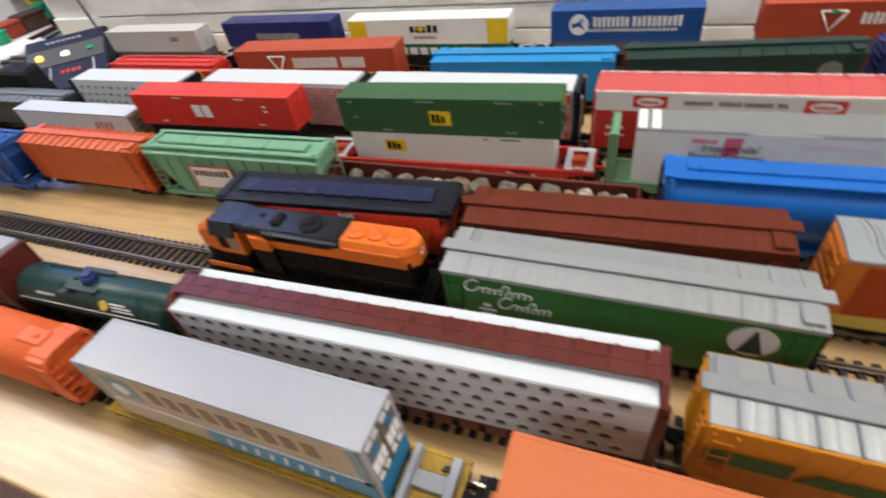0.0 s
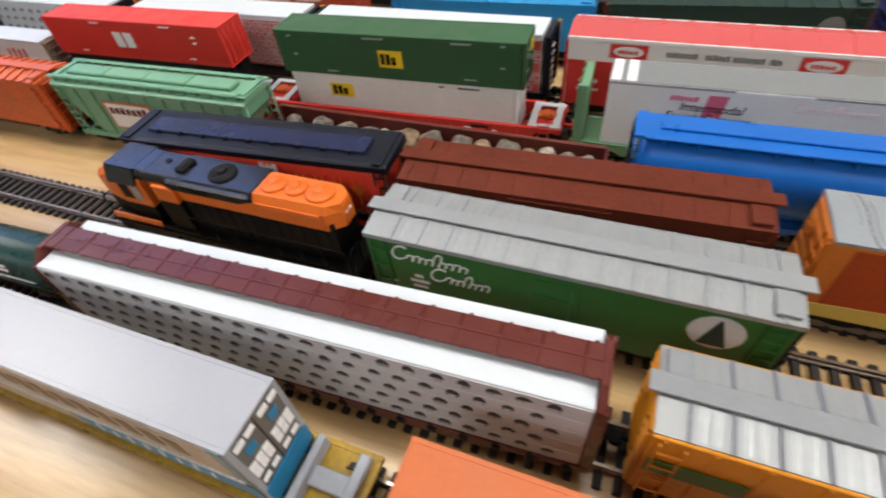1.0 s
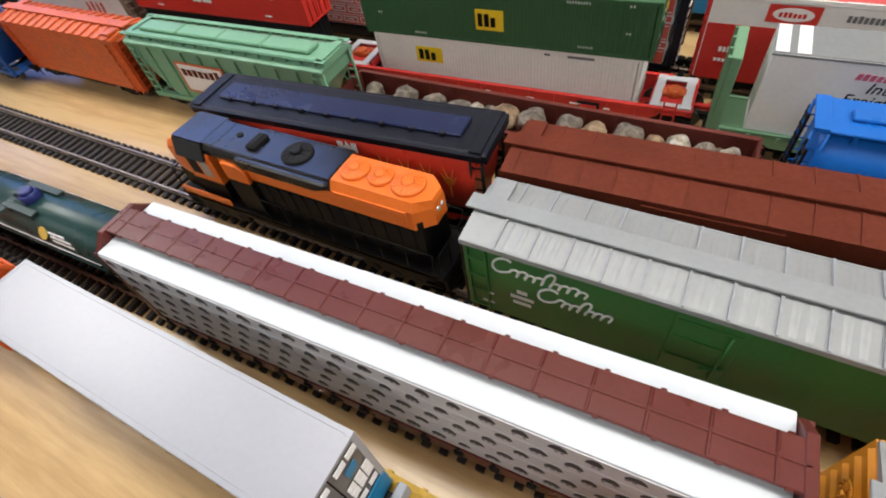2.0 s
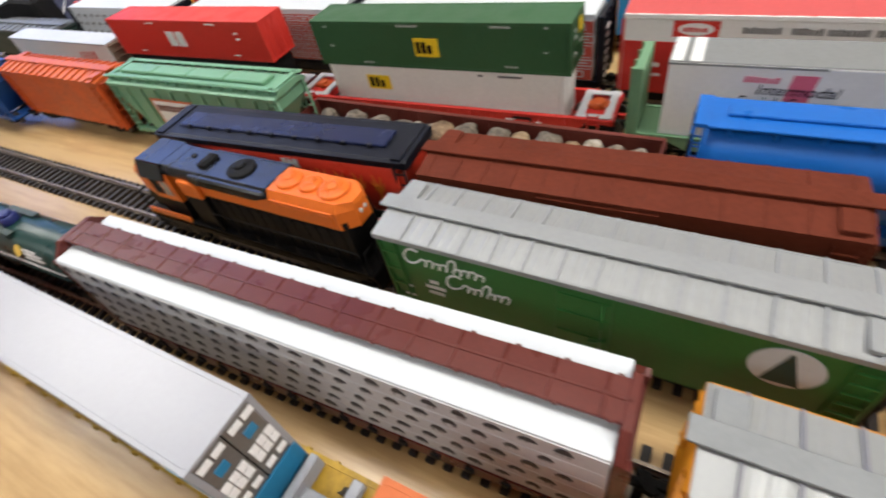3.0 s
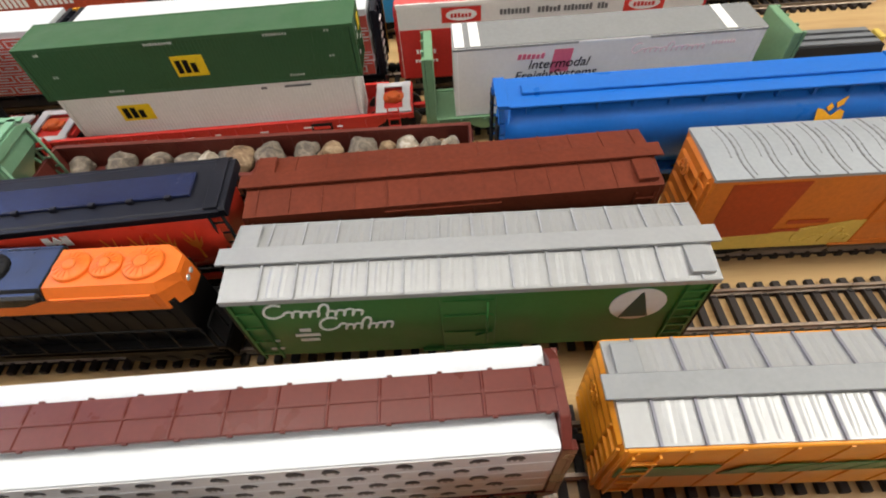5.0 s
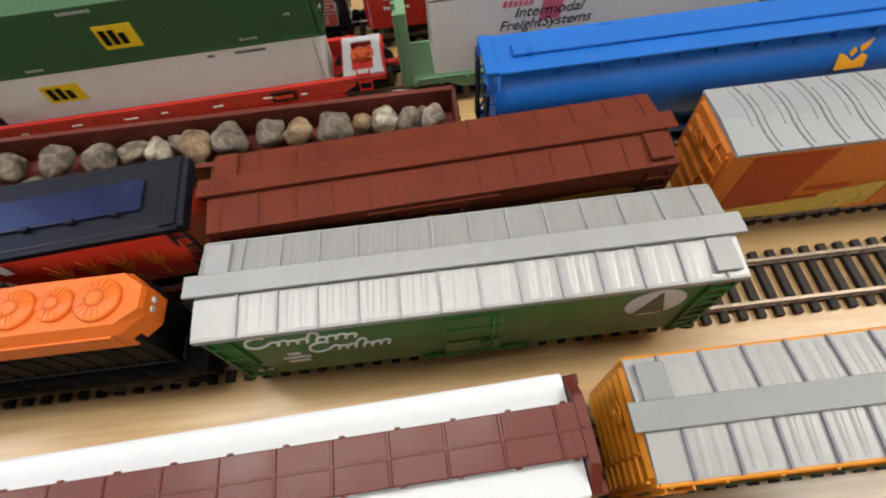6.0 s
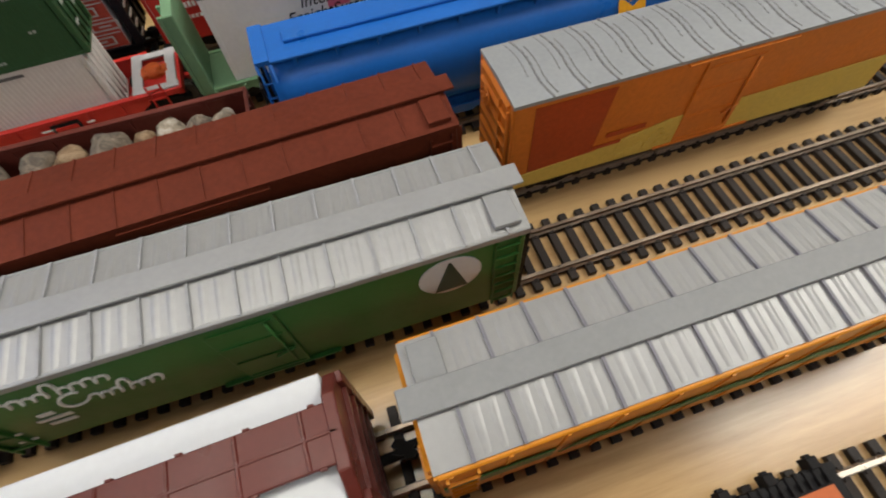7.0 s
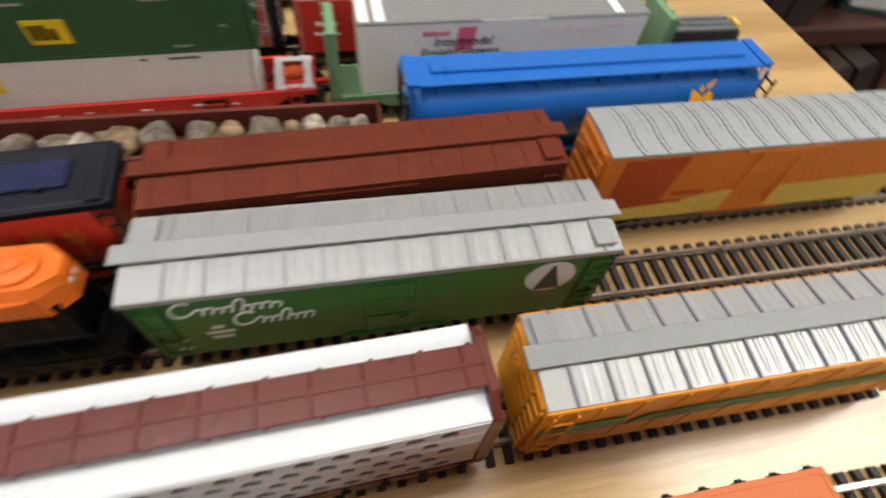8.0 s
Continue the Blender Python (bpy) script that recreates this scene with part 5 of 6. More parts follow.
def locomotive(x0, x1, y):
    """Six-axle hood unit: short nose and cab at one end, broad dark roof, fan section over the radiator."""
    L = x1 - x0
    h = L / 2
    car = thing("locomotive", (x0 + x1) / 2, y, RAIL, "orange and black diesel locomotive with three roof fans", "locomotive")
    bm = bm_new()
    box(bm, -h, h, -14, 14, 12, 14.5, 0.4)
    part("walkway", bm, "black", car)
    for s in (-1, 1):
        bm = bm_new()
        box(bm, -h + 4, h - 4, s * 13.4 - 0.6, s * 13.4 + 0.6, 9.5, 15.0, 0.2)
        part("side_sill", bm, "black", car)
    bm = bm_new()
    prism(bm, [(-10, 4.0), (10, 4.0), (12, 6), (12, 12), (-12, 12), (-12, 6)], -22, 24, "x")
    part("fuel_tank", bm, "black", car)
    # long hood: dark lower doors, orange band above
    bm = bm_new()
    prism(bm, [(-9.6, 14), (9.6, 14), (9.6, 40.5), (-9.6, 40.5)], -h + 44, h - 9)
    hood = part("hood", bm, "black", car)
    for s in (-1, 1):
        for i in range(12):
            bm = bm_new()
            xx = -h + 66 + (L - 82) * i / 11
            box(bm, xx - 3.0, xx + 3.0, min(s * 9.5, s * 10.0), max(s * 9.5, s * 10.0), 16, 35.5, 0.2)
            for zz in (20, 34):
                box(bm, xx + 2.2, xx + 2.8, min(s * 9.5, s * 10.5), max(s * 9.5, s * 10.5), zz, zz + 1.5)
            part("hood_door", bm, "black", hood)
    bm = bm_new()
    prism(bm, [(-10.1, 36.8), (10.1, 36.8), (10.1, 46.5), (-10.1, 46.5)], -h + 44, h - 30)
    part("stripe", bm, "orange", hood)
    bm = bm_new()
    prism(bm, [(-10.6, 45.2), (10.6, 45.2), (10.6, 48.0), (9.0, 50.6), (-9.0, 50.6), (-10.6, 48.0)], -h + 35, h - 50.2, bev=0.5)
    # widened blister with sloped ends over the dynamic brakes
    prism(bm, [(-h + 61, 43.4), (h - 58, 43.4), (h - 51, 46), (h - 50.6, 49.6), (-h + 58, 49.6), (-h + 56, 46.6)], -11.7, 11.7, "y", 1.0)
    roof = part("roof", bm, "loco_black", car)
    roof_fan(car, 7, 50.0, 7.2, 14, "soft_black", "brake_fan")
    bm = bm_new()
    box(bm, -19, -13.4, -5.2, 5.2, 50.2, 52.6, 0.6)
    box(bm, -17.8, -14.6, -4.2, 4.2, 52.4, 53.1, 0.2)
    part("exhaust_box", bm, "soft_black", roof)
    bm = bm_new()
    cyl(bm, (-29, 2.0, 50.4), 1.6, 0.9, "z", 14, bev=0.3)
    part("roof_hatch", bm, "soft_black", roof)
    # radiator section with a tapered rear end
    a, b = h - 50, h - 5
    sect = [(-10.2, 36.8), (10.2, 36.8), (10.2, 46.4), (8.2, 50.2), (-8.2, 50.2), (-10.2, 46.4)]
    bm = bm_new()
    rings = []
    for x, k, drop in ((a, 1.0, 0), (b - 6.5, 1.0, 0), (b - 0.6, 0.46, 0.5), (b, 0.42, 2.2)):
        rings.append([bm.verts.new((x, p * k, q - (drop if q > 43 else 0))) for p, q in sect])
    bm.faces.new(rings[0][::-1])
    bm.faces.new(rings[-1])
    for r0, r1 in zip(rings, rings[1:]):
        for i in range(6):
            bm.faces.new((r0[i], r0[(i + 1) % 6], r1[(i + 1) % 6], r1[i]))
    rad = part("radiator_housing", bm, "orange", car)
    for s in (-1, 1):
        bm = bm_new()
        box(bm, a + 1, b - 9, min(s * 10.0, s * 10.9), max(s * 10.0, s * 10.9), 45.4, 46.3, 0.15)
        part("rain_strip", bm, "orange", rad)
        bm = bm_new()
        box(bm, a + 1, b - 9, min(s * 10.0, s * 10.6), max(s * 10.0, s * 10.6), 38.6, 44.4, 0.2)
        part("grille", bm, "orange", rad)
    for fx, r in ((a + 7.2, 6.4), (a + 19.6, 5.5), (a + 32.4, 7.0)):
        roof_fan(car, fx, 49.8, r, 16, "orange", "fan")
    bm = bm_new()
    for yy in (-1.6, 1.6):
        cyl(bm, (b - 0.6, yy, 43.4), 1.1, 1.0, "x", 12)
    part("headlight", bm, "chrome_panel", rad)
    # cab and nose: orange above, black below, sloping black roof sides
    bm = bm_new()
    prism(bm, [(-11.4, 27), (11.4, 27), (11.4, 43.5), (8.8, 50.2), (-8.8, 50.2), (-11.4, 43.5)], -h + 17, -h + 38, bev=0.3)
    cab = part("cab", bm, "orange", car)
    bm = bm_new()
    box(bm, -h + 17.4, -h + 37.6, -11.2, 11.2, 14, 27)
    part("cab_base", bm, "black", cab)
    bm = bm_new()
    prism(bm, [(-12.6, 42.8), (-9.4, 51.4), (9.4, 51.4), (12.6, 42.8), (12.0, 42.6), (8.8, 50.3), (-8.8, 50.3), (-12.0, 42.6)], -h + 17, -h + 36.5)
    prism(bm, [(-h + 17, 51.3), (-h + 36.5, 51.3), (-h + 44, 50.7), (-h + 44, 46), (-h + 15.4, 46), (-h + 14.6, 48)], -8.9, 8.9, "y", 0.8)
    part("cab_roof", bm, "loco_black", cab)
    for s in (-1, 1):
        bm = bm_new()
        prism(bm, [(s * 9.9, 50.6), (s * 12.9, 42.2), (s * 13.3, 42.4), (s * 10.3, 50.8)], -h + 17.3, -h + 36.2)
        part("visor", bm, "visor_grey", cab, "dull grey sloping visor panel")
    for s in (-1, 1):
        for w0, w1, glass in ((20, 27, "soft_black"), (28.5, 34, "cab_glass")):
            bm = bm_new()
            box(bm, -h + w0, -h + w1, min(s * 11.3, s * 11.7), max(s * 11.3, s * 11.7), 31, 41, 0.2)
            part("side_window", bm, glass, cab)
        bm = bm_new()
        prism(bm, [(-h + 47, 35), (-h + 61, 35), (-h + 61, 43), (-h + 58, 45), (-h + 47, 45)], min(s * 9.6, s * 12.4), max(s * 9.6, s * 12.4), "y", 0.5)
        part("side_cabinet", bm, "orange", car)
        bm = bm_new()
        box(bm, -h + 46.6, -h + 61.4, min(s * 9.6, s * 12.2), max(s * 9.6, s * 12.2), 14, 35.2, 0.3)
        part("cabinet_base", bm, "black", car)
    bm = bm_new()
    rings = []
    for x, hw, z0, z1 in ((-h - 1.5, 6.4, 28, 38), (-h + 1, 7.4, 26, 41.5), (-h + 9, 8.6, 25, 45), (-h + 17.5, 9.2, 25, 47)):
        rings.append([bm.verts.new((x, p * hw, q)) for p, q in ((-1, z0), (1, z0), (1, z1 - 3), (0.72, z1), (-0.72, z1), (-1, z1 - 3))])
    bm.faces.new(rings[0][::-1])
    bm.faces.new(rings[-1])
    for r0, r1 in zip(rings, rings[1:]):
        for i in range(6):
            bm.faces.new((r0[i], r0[(i + 1) % 6], r1[(i + 1) % 6], r1[i]))
    nose = part("nose", bm, "orange", car)
    bm = bm_new()
    box(bm, -h + 0.5, -h + 17.3, -8.0, 8.0, 14, 25.5, 0.6)
    part("nose_base", bm, "black", nose)
    bm = bm_new()
    prism(bm, [(-9.4, 44.5), (9.4, 44.5), (8.2, 47.4), (-8.2, 47.4)], -h + 16.4, -h + 17.2)
    part("windscreen", bm, "soft_black", cab)
    for e in (-1, 1):
        bm = bm_new()
        prism(bm, [(-12, 3.0), (12, 3.0), (13.5, 13), (-13.5, 13)], e * (h - 0.6) - 0.8, e * (h - 0.6) + 0.8)
        for s in (-1, 1):
            for k in range(3):
                box(bm, e * (h - 6) - 4, e * (h - 6) + 4, s * 12.4 - 1.6, s * 12.4 + 1.6, 3.5 + 3.2 * k, 4.3 + 3.2 * k)
        part("pilot", bm, "black", car)
        bm = bm_new()
        for s in (-1, 1):
            for yy in (5, 12.5):
                rod(bm, (e * (h - 1.4), s * yy, 13), (e * (h - 1.4), s * yy, 28), 0.4)
            rod(bm, (e * (h - 1.4), s * 5, 28), (e * (h - 1.4), s * 12.5, 28), 0.4)
        part("end_handrail", bm, "black", car)
    for s in (-1, 1):
        bm = bm_new()
        rod(bm, (-h + 64, s * 13.6, 28), (h - 4, s * 13.6, 28), 0.4)
        for i in range(8):
            xx = -h + 64 + (L - 68) * i / 7
            rod(bm, (xx, s * 13.6, 14), (xx, s * 13.6, 28), 0.4)
        part("handrail", bm, "black", car)
        bm = bm_new()
        box(bm, -h + 3, -h + 38, min(s * 13.0, s * 14.0), max(s * 13.0, s * 14.0), 12.5, 18.5, 0.2)
        part("sill_stripe", bm, "orange", car)
    truck(car, -h + 26), truck(car, h - 26)
    for e in (-1, 1):
        for s in (-1, 1):
            bm = bm_new()
            box(bm, e * (h - 26) - 18, e * (h - 26) + 18, s * 12 - 1.2, s * 12 + 1.2, 3.2, 9.5, 0.5)
            for k in (-11, 0, 11):
                cyl(bm, (e * (h - 26) + k, s * 13 - 0.6, 5), 2.4, 1.4, "y", 10)
            part("truck_frame", bm, "soft_black", car)
    couplers(car, h)
    return car


def scribble(parent, mat, x, z, w, h, n, y, tall=(0,), r=0.5, seed=1):
    """Pen strokes standing in for a painted script mark: a big open loop, then a run of low rounded arches."""
    bm = bm_new()
    pts = []
    big = h * 0.52
    for i in range(15):
        a = math.radians(50 + 255 * i / 14)
        pts.append((-w / 2 + big * 0.85 + big * 0.85 * math.cos(a), big + big * math.sin(a)))
    x0 = -w / 2 + big * 1.7
    step = (w / 2 - x0) / n
    for k in range(n):
        hh = h * (0.95 if k in tall else 0.46 + 0.05 * ((k * 7 + seed) % 3 - 1))
        for i in range(1, 9):
            a = math.pi * i / 8
            pts.append((x0 + step * (k + 0.5 - 0.5 * math.cos(a)) - 0.12 * step * math.sin(2 * a), hh * math.sin(a) ** 0.75 if i < 8 else 0.0))
    for (p0, q0), (p1, q1) in zip(pts, pts[1:]):
        rod(bm, (p0 + 0.3 * q0, 0, q0), (p1 + 0.3 * q1, 0, q1), r, 5)
    return part("script_mark", bm, mat, parent, at=(x, y, z))


# ================= the yard =================
YT = TRACKS
track(YT["A"], -700, 362, True, yaw=-1.3, rail="rail")
track(YT["B"], 60, 232, True, half=16.4)
track(YT["B"], -700, 0, True, half=16.4, yaw=2.0, ox=60)
track(YT["C"], -900, 362, True)
track(YT["D"], -49, 330, True, half=11.0)
track(YT["D"], -180, 0, True, yaw=4.0, ox=-49, half=11.0)
track(YT["E"], -1000, 250, False)
track(YT["F"], -1000, 216, False)
track(YT["G"], -1000, 230, False)
track(YT["H"], -1000, 340, False)
track(YT["I"], -1000, 340, False)

# --- front track: container flats and a hopper ---
flat_car(-205, -12, YT["A"], "yellow container flat car on the front track", "flat_yellow", 9.0, 29.0)
c = container(-189, -40, YT["A"], 15.8, 62, "grey-topped container with blue skirt and bright end doors", "alu", top="box_grey", width=25.0, ribs=0, smooth_top=True, doors="door_alu", door_bars=False, frame_mat="box_grey")
# tan panel sides with blue end strips, blue skirt, white sill line and foil door labels
panel(c, "side_tan", -70, 68, 20, 44.5, -12.5, "side_panel")
for xx in (-72.5, 70.0):
    panel(c, "sky_grey", xx - 2.5, xx + 2.5, 14, 45.5, -12.6, "corner_strip")
word(c, "letter_tan", 10, 32.5, 92, 11, 9, -12.75, seed=51, seq=(1, 0.96), fill=0.6)
panel(c, "sky_grey", -62, -44, 24, 41, -12.72, "emblem_panel")
disc(c, "letter_white", -53, 32.5, 4.5, 4.5, -12.95)
word(c, "letter_white", 1, 18.5, 138, 1.9, 46, -12.75, "sill_line", seq=(1,), fill=0.62, depth=0.5)
panel(c, "side_tan", -70, -16, 1, 17, -12.55, "lower_panel")
panel(c, "sky_blue", -14, 72, 1, 17.2, -12.6, "skirt")
word(c, "letter_white", 26, 9, 62, 8, 8, -12.85, seed=52, fill=0.2, slant=0.3)
bm = bm_new()
box(bm, 0, 0.6, -12.0, 12.0, 0.8, 13)
part("end_skirt", bm, "sky_blue", c, at=(74.2, 0, 0))


def label_row(names, y0, y1, z0, z1):
    bm = bm_new()
    box(bm, 0, 0.35, y0, y1, z0, z1, 0.1)
    part("door_label", bm, names, c, at=(74.2, 0, 0))


for yy in (-10.5, 1.2):
    for k in range(3):
        for q in range(2):
            label_row("foil", yy + 3.3 * k, yy + 2.9 + 3.3 * k, 21.5 + 4.4 * q, 25.4 + 4.4 * q)
    label_row("foil", yy + 0.4, yy + 4.6, 40, 43)
    label_row("foil", yy + 5.4, yy + 9.4, 40, 43)
    label_row("sky_blue", yy + 2.6, yy + 6.8, 33, 37.2)
    label_row("foil", yy + 0.4, yy + 4.0, 15.5, 18.5)
    label_row("foil", yy + 5.4, yy + 9.0, 15.5, 18.5)
# grey hitch on the flat car's deck
h = thing("container_hitch", -24, 60, RAIL + 9.6, "grey plastic container hitch on the yellow flat car", "hitch")
bm = bm_new()
box(bm, -12, -9, -12.5, 12.5, 0, 8, 0.4)
part("upright", bm, "hitch_grey", h)
bm = bm_new()
box(bm, -10, 8, -3.6, 3.6, 0, 3.2, 0.4)
part("arm", bm, "hitch_grey", h)
bm = bm_new()
box(bm, 5, 9, -12, 12, 0, 4.5, 0.5)
part("crossbar", bm, "hitch_grey", h)
fc = flat_car(-4, 174, 55, "black container flat car with ribbed rim and orange deck", "soft_black", 10.0, 29.0)
bm = bm_new()
box(bm, -86, 86, -10.0, 9.6, 9.9, 10.4, 0.1)
part("deck_panel", bm, "cont_orange", fc, "faded orange deck panel")


def m_rim_rib(bm):
    box(bm, -0.5, 0.5, 10.2, 14.9, 9.8, 11.2, 0.1)


rim_me = shared("rim_rib", m_rim_rib, "soft_black")
for i in range(64):
    o = part("rim_rib", rim_me, "soft_black", fc, at=(-86 + 2.72 * i, 0, 0))
for i in range(13):
    bm = bm_new()
    box(bm, -1.5, 1.5, 14.2, 17.2, 7.5, 12.4, 0.2)
    box(bm, -1.0, 1.0, 15.4, 17.9, 9.5, 11.2, 0.2)
    part("stake_pocket", bm, "soft_black", fc, at=(-77.5 + 13.4 * i, 0, 0))
container(9, 132, 55, 15.8, 64, "plain faded orange container", "cont_orange", width=28.0, ribs=36, rib_d=0.4, smooth_top=True)
smooth_hopper(-384, -220, 57.5, "bright red-orange covered hopper with stepped ends", "red_orange")

# --- second track: tank, centerbeam, yellow box car ---
lumber_flat(-484, -322, 98, "dark maroon bulkhead flat car with grey load", "maroon", "grey_ink", side_mat="box_grey", top=50, plain=True)
tank_car(-321, -189, 101, yaw=2.0)
centerbeam(-173, 57.5, 104.4, yaw=2.0)
yc = boxcar(72, 229, 110, "yellow-orange box car with silver ribbed roof and green band", "yellow_orange", "silver", floor=6.5, width=32.0, roof_width=28.6, eave=48, ridge=50.4, rib_n=12, rib_first=8.5, rib_step=11.5, rib_mat="seam", walk_mat="walk_grey", sub_ribs=2, name="boxcar")
panel(yc, "green", -77.8, -50, 25.0, 34.2, -16.45, "band")
word(yc, "green", 9, 29.6, 114, 9.0, 13, -16.45, slant=0.8, seed=3, fill=0.9)
panel(yc, "green", 70, 77.8, 25.0, 34.2, -16.45, "band")
for i in range(12):
    panel(yc, "yellow_orange", -76 + i * 13.4, -75 + i * 13.4, 8, 47, -16.0, "panel_seam", 0.35)

# --- third track: locomotive and green box car ---
locomotive(-219, -59, 161)
gc = boxcar(-47, 114, 161, "green box car with silver ribbed roof and round emblem", "green", "silver", eave=48, ridge=50.4, width=31.0, rib_n=12, rib_first=12.5, rib_step=11.9, rib_mat="soft_seam", walk_mat="silver_dull", eave_trim="silver", door=(-9, 10, "green"), sub_ribs=2, end_mat="black")
scribble(gc, "letter_white", -53, 36.0, 34, 8.0, 9, -15.6, (4,), 0.5, 1)
scribble(gc, "letter_white", -40, 26.6, 26, 8.0, 7, -15.6, (3,), 0.5, 2)
tick_marks(gc, "letter_white", [(-58, 27, 4, 2), (-58, 23.5, 9, 1.8), (-58, 20, 7, 1.8), (-72, 20, 5, 1.2), (-72, 14, 5, 1.2)], -15.6)
disc(gc, "emblem_white", 58, 34.5, 9.4, 9.4, -15.6)
bm = bm_new()
prism(bm, [(-5, -7.0), (5, -7.0), (0.4, 8.0), (-0.4, 8.0)], -0.25, 0.0, "y")
part("emblem_tree", bm, "dark_green", gc, at=(58, -15.85, 34))

# --- fourth track ---
bc = boxcar(-48, 108, 200.5, "oxide brown box car with an orange feather on its side", "oxide", "oxide", eave=48, ridge=50.6, width=31.0, rib_n=12, rib_h=0.28, door=(-18, 8, "oxide"), yaw=2.2)
bm = bm_new()
fe = [(-24, -2.6), (-16, 1.5), (-6, 3.6), (8, 4.6), (22, 4.4), (26, 3.0), (20, 0.2), (8, -2.6), (-4, -4.2), (-14, -3.8), (-20, -3.0), (-26, -5.0)]
prism(bm, fe, -0.25, 0.05, "y")
part("feather", bm, "dull_gold", bc, "orange feather painted on the side", at=(41, -15.6, 33.5))
disc(bc, "dull_gold", -5, 38, 4.2, 2.4, -16.5)
tick_marks(bc, "dull_gold", [(-41, 38, 34, 2.6), (-41, 34, 30, 2.6), (-56, 24, 4, 2), (-56, 20, 4, 2), (56, 25, 14, 1.8), (56, 22, 16, 1.8), (58, 28.5, 12, 1.8), (56, 18, 10, 1.6)], -15.6)
panel(bc, "straw", -49, -38, 19.5, 24, -15.55, "placard")
oc = boxcar(127, 290, 201, "orange box car with grey seamed roof and straw sill", "side_orange", "seamed_grey", eave=50, ridge=51.6, width=29.0, walk=False, rib_n=13, rib_first=11.5, rib_step=11.1, rib_mat="mid_seam", rib_h=0.22, rib_w=0.7, rib_skew=1.8, rib_wave=1.0, door=(-12, 12, "side_orange"), ladders=None)
for name, mat, pr, y in (("rust_panel", "rust_stripe", [(-74, 14), (-49, 14), (-45, 47), (-74, 47)], -14.55),
                         ("sill_band", "straw", [(-80, 8.5), (80, 8.5), (80, 25), (-18, 23.5), (-48, 17.5), (-80, 15.5)], -14.85)):
    bm = bm_new()
    prism(bm, pr, -0.22, 0.1, "y")
    part(name, bm, mat, oc, at=(0, y, 0))
tick_marks(oc, "rust_stripe", [(-36, 24.5, 16, 2.2), (-43, 19.5, 12, 1.6)], -15.0)
scribble(oc, "straw", -27, 11.5, 24, 9.0, 3, -15.1, (1,), 0.45, 4)
rc = round_hopper(-214, -58, 194, "red cylindrical hopper with black roof", "hopper_red", "roof_navy", end_mat="soft_black", ridge=50.5, roof_w=28.0, width=30.0, flat=True, hatch_mat="roof_blue", over=3.0, yaw=4.0)
for k in range(4):
    bm = bm_new()
    half_ear = [(0.4, -9), (0.4, -2.6), (2.2, -0.6), (3.6, 4.2), (2.6, 2.6), (1.2, 0.6), (1.6, 2.6), (2.4, 8.0), (0.5, 2.4)]
    prism(bm, half_ear + [(-p, q) for p, q in half_ear[::-1]], -0.3, 0.1, "y")
    part("wheat_mark", bm, "wheat_gold", rc, at=(31 + 10.5 * k, -14.95, 33))

# --- fifth track ---
gondola(-174, 41, 246, "oxide red gondola loaded with pebbles", "gondola")
STONES = [(-156, 7.5), (-136, 8), (-116, 7.5), (-102, 7), (-91, 7), (-74, 8.5), (-60, 8.5), (-42, 8), (-29, 8), (-12, 10.5), (-1, 6.5), (9, 8), (21, 7), (30, 7.5)]
rs = random.Random(11)
for k, (sx, r) in enumerate(STONES):
    stone(sx, 248 + rs.uniform(-2.0, 2.0), RAIL + 12 + r * 0.5 + 5.0, r * 0.82, 100 + k, rs.choice(["stone_a", "stone_b", "stone_c", "stone_b"]))
for k in range(16):
    r = rs.uniform(4, 6)
    stone(-162 + k * 12.6 + rs.uniform(-3, 3), 246 + rs.choice((-8.5, 8.0)) + rs.uniform(-1, 1), RAIL + 12 + r * 0.7, r, 300 + k, rs.choice(["stone_a", "stone_b", "stone_c"]))
bh = round_hopper(51, 233.5, 249, "bright blue cylindrical covered hopper", "blue", "blue", ridge=50.5, roof_w=22.0, width=30.0, yaw=1.0, thin=True)
bm = bm_new()
prism(bm, [(-6, -6), (6, -6), (6, -1.5), (4, -0.4), (0.5, -3.2), (-3.6, 0), (-6, 0.6)], -0.3, 0.02, "y")
prism(bm, [(-2.2, 0.6), (-0.4, 2.6), (1.0, 0.8), (-0.8, -1.2)], -0.3, 0.02, "y")
prism(bm, [(1.6, 2.4), (6, 5.2), (4.8, 1.6), (2.6, 0.2)], -0.3, 0.02, "y")
em = part("emblem", bm, "gold", bh, at=(56.0, -13.4, 40))
em.rotation_euler = (radians(-22), 0, 0)
for e in (-1, 1):
    for s in (-1, 1):
        ladder(bh, "soft_black", e * 90.5, s * 11 - 3, 9, 46, 6.5, 7, "y", e, "end_ladder")
mh = rib_hopper(-328, -167, 235, "mint green ribbed covered hopper with an orange-framed placard", "mint", ribs=10, hatch=False, yaw=1.5)
for i in range(4):
    bm = bm_new()
    box(bm, -70 + 34.5 * i, -36.5 + 34.5 * i, -6.2, 4.6, 49.8, 52.6, 0.7)
    part("hatch", bm, "mint", mh)
bm = bm_new()
box(bm, -76, 76, -12.6, -9.2, 50.4, 52.0, 0.4)
part("side_walk", bm, "mint", mh)
panel(mh, "hop_orange", -40, 2, 17, 38, -14.7, "placard_frame")
panel(mh, "box_white", -38, 0, 18.5, 36.5, -14.9, "placard")
word(mh, "oxide", -19, 32, 34, 6, 7, -15.15, seed=4)
oh = boxcar(-480, -338, 230, "weathered orange box car with dark rust blotches", "hop_orange", "hop_orange", eave=46, ridge=49.5, rib_n=14, rib_h=1.0, rib_w=2.6, width=28.0, end_mat="rust_stripe")
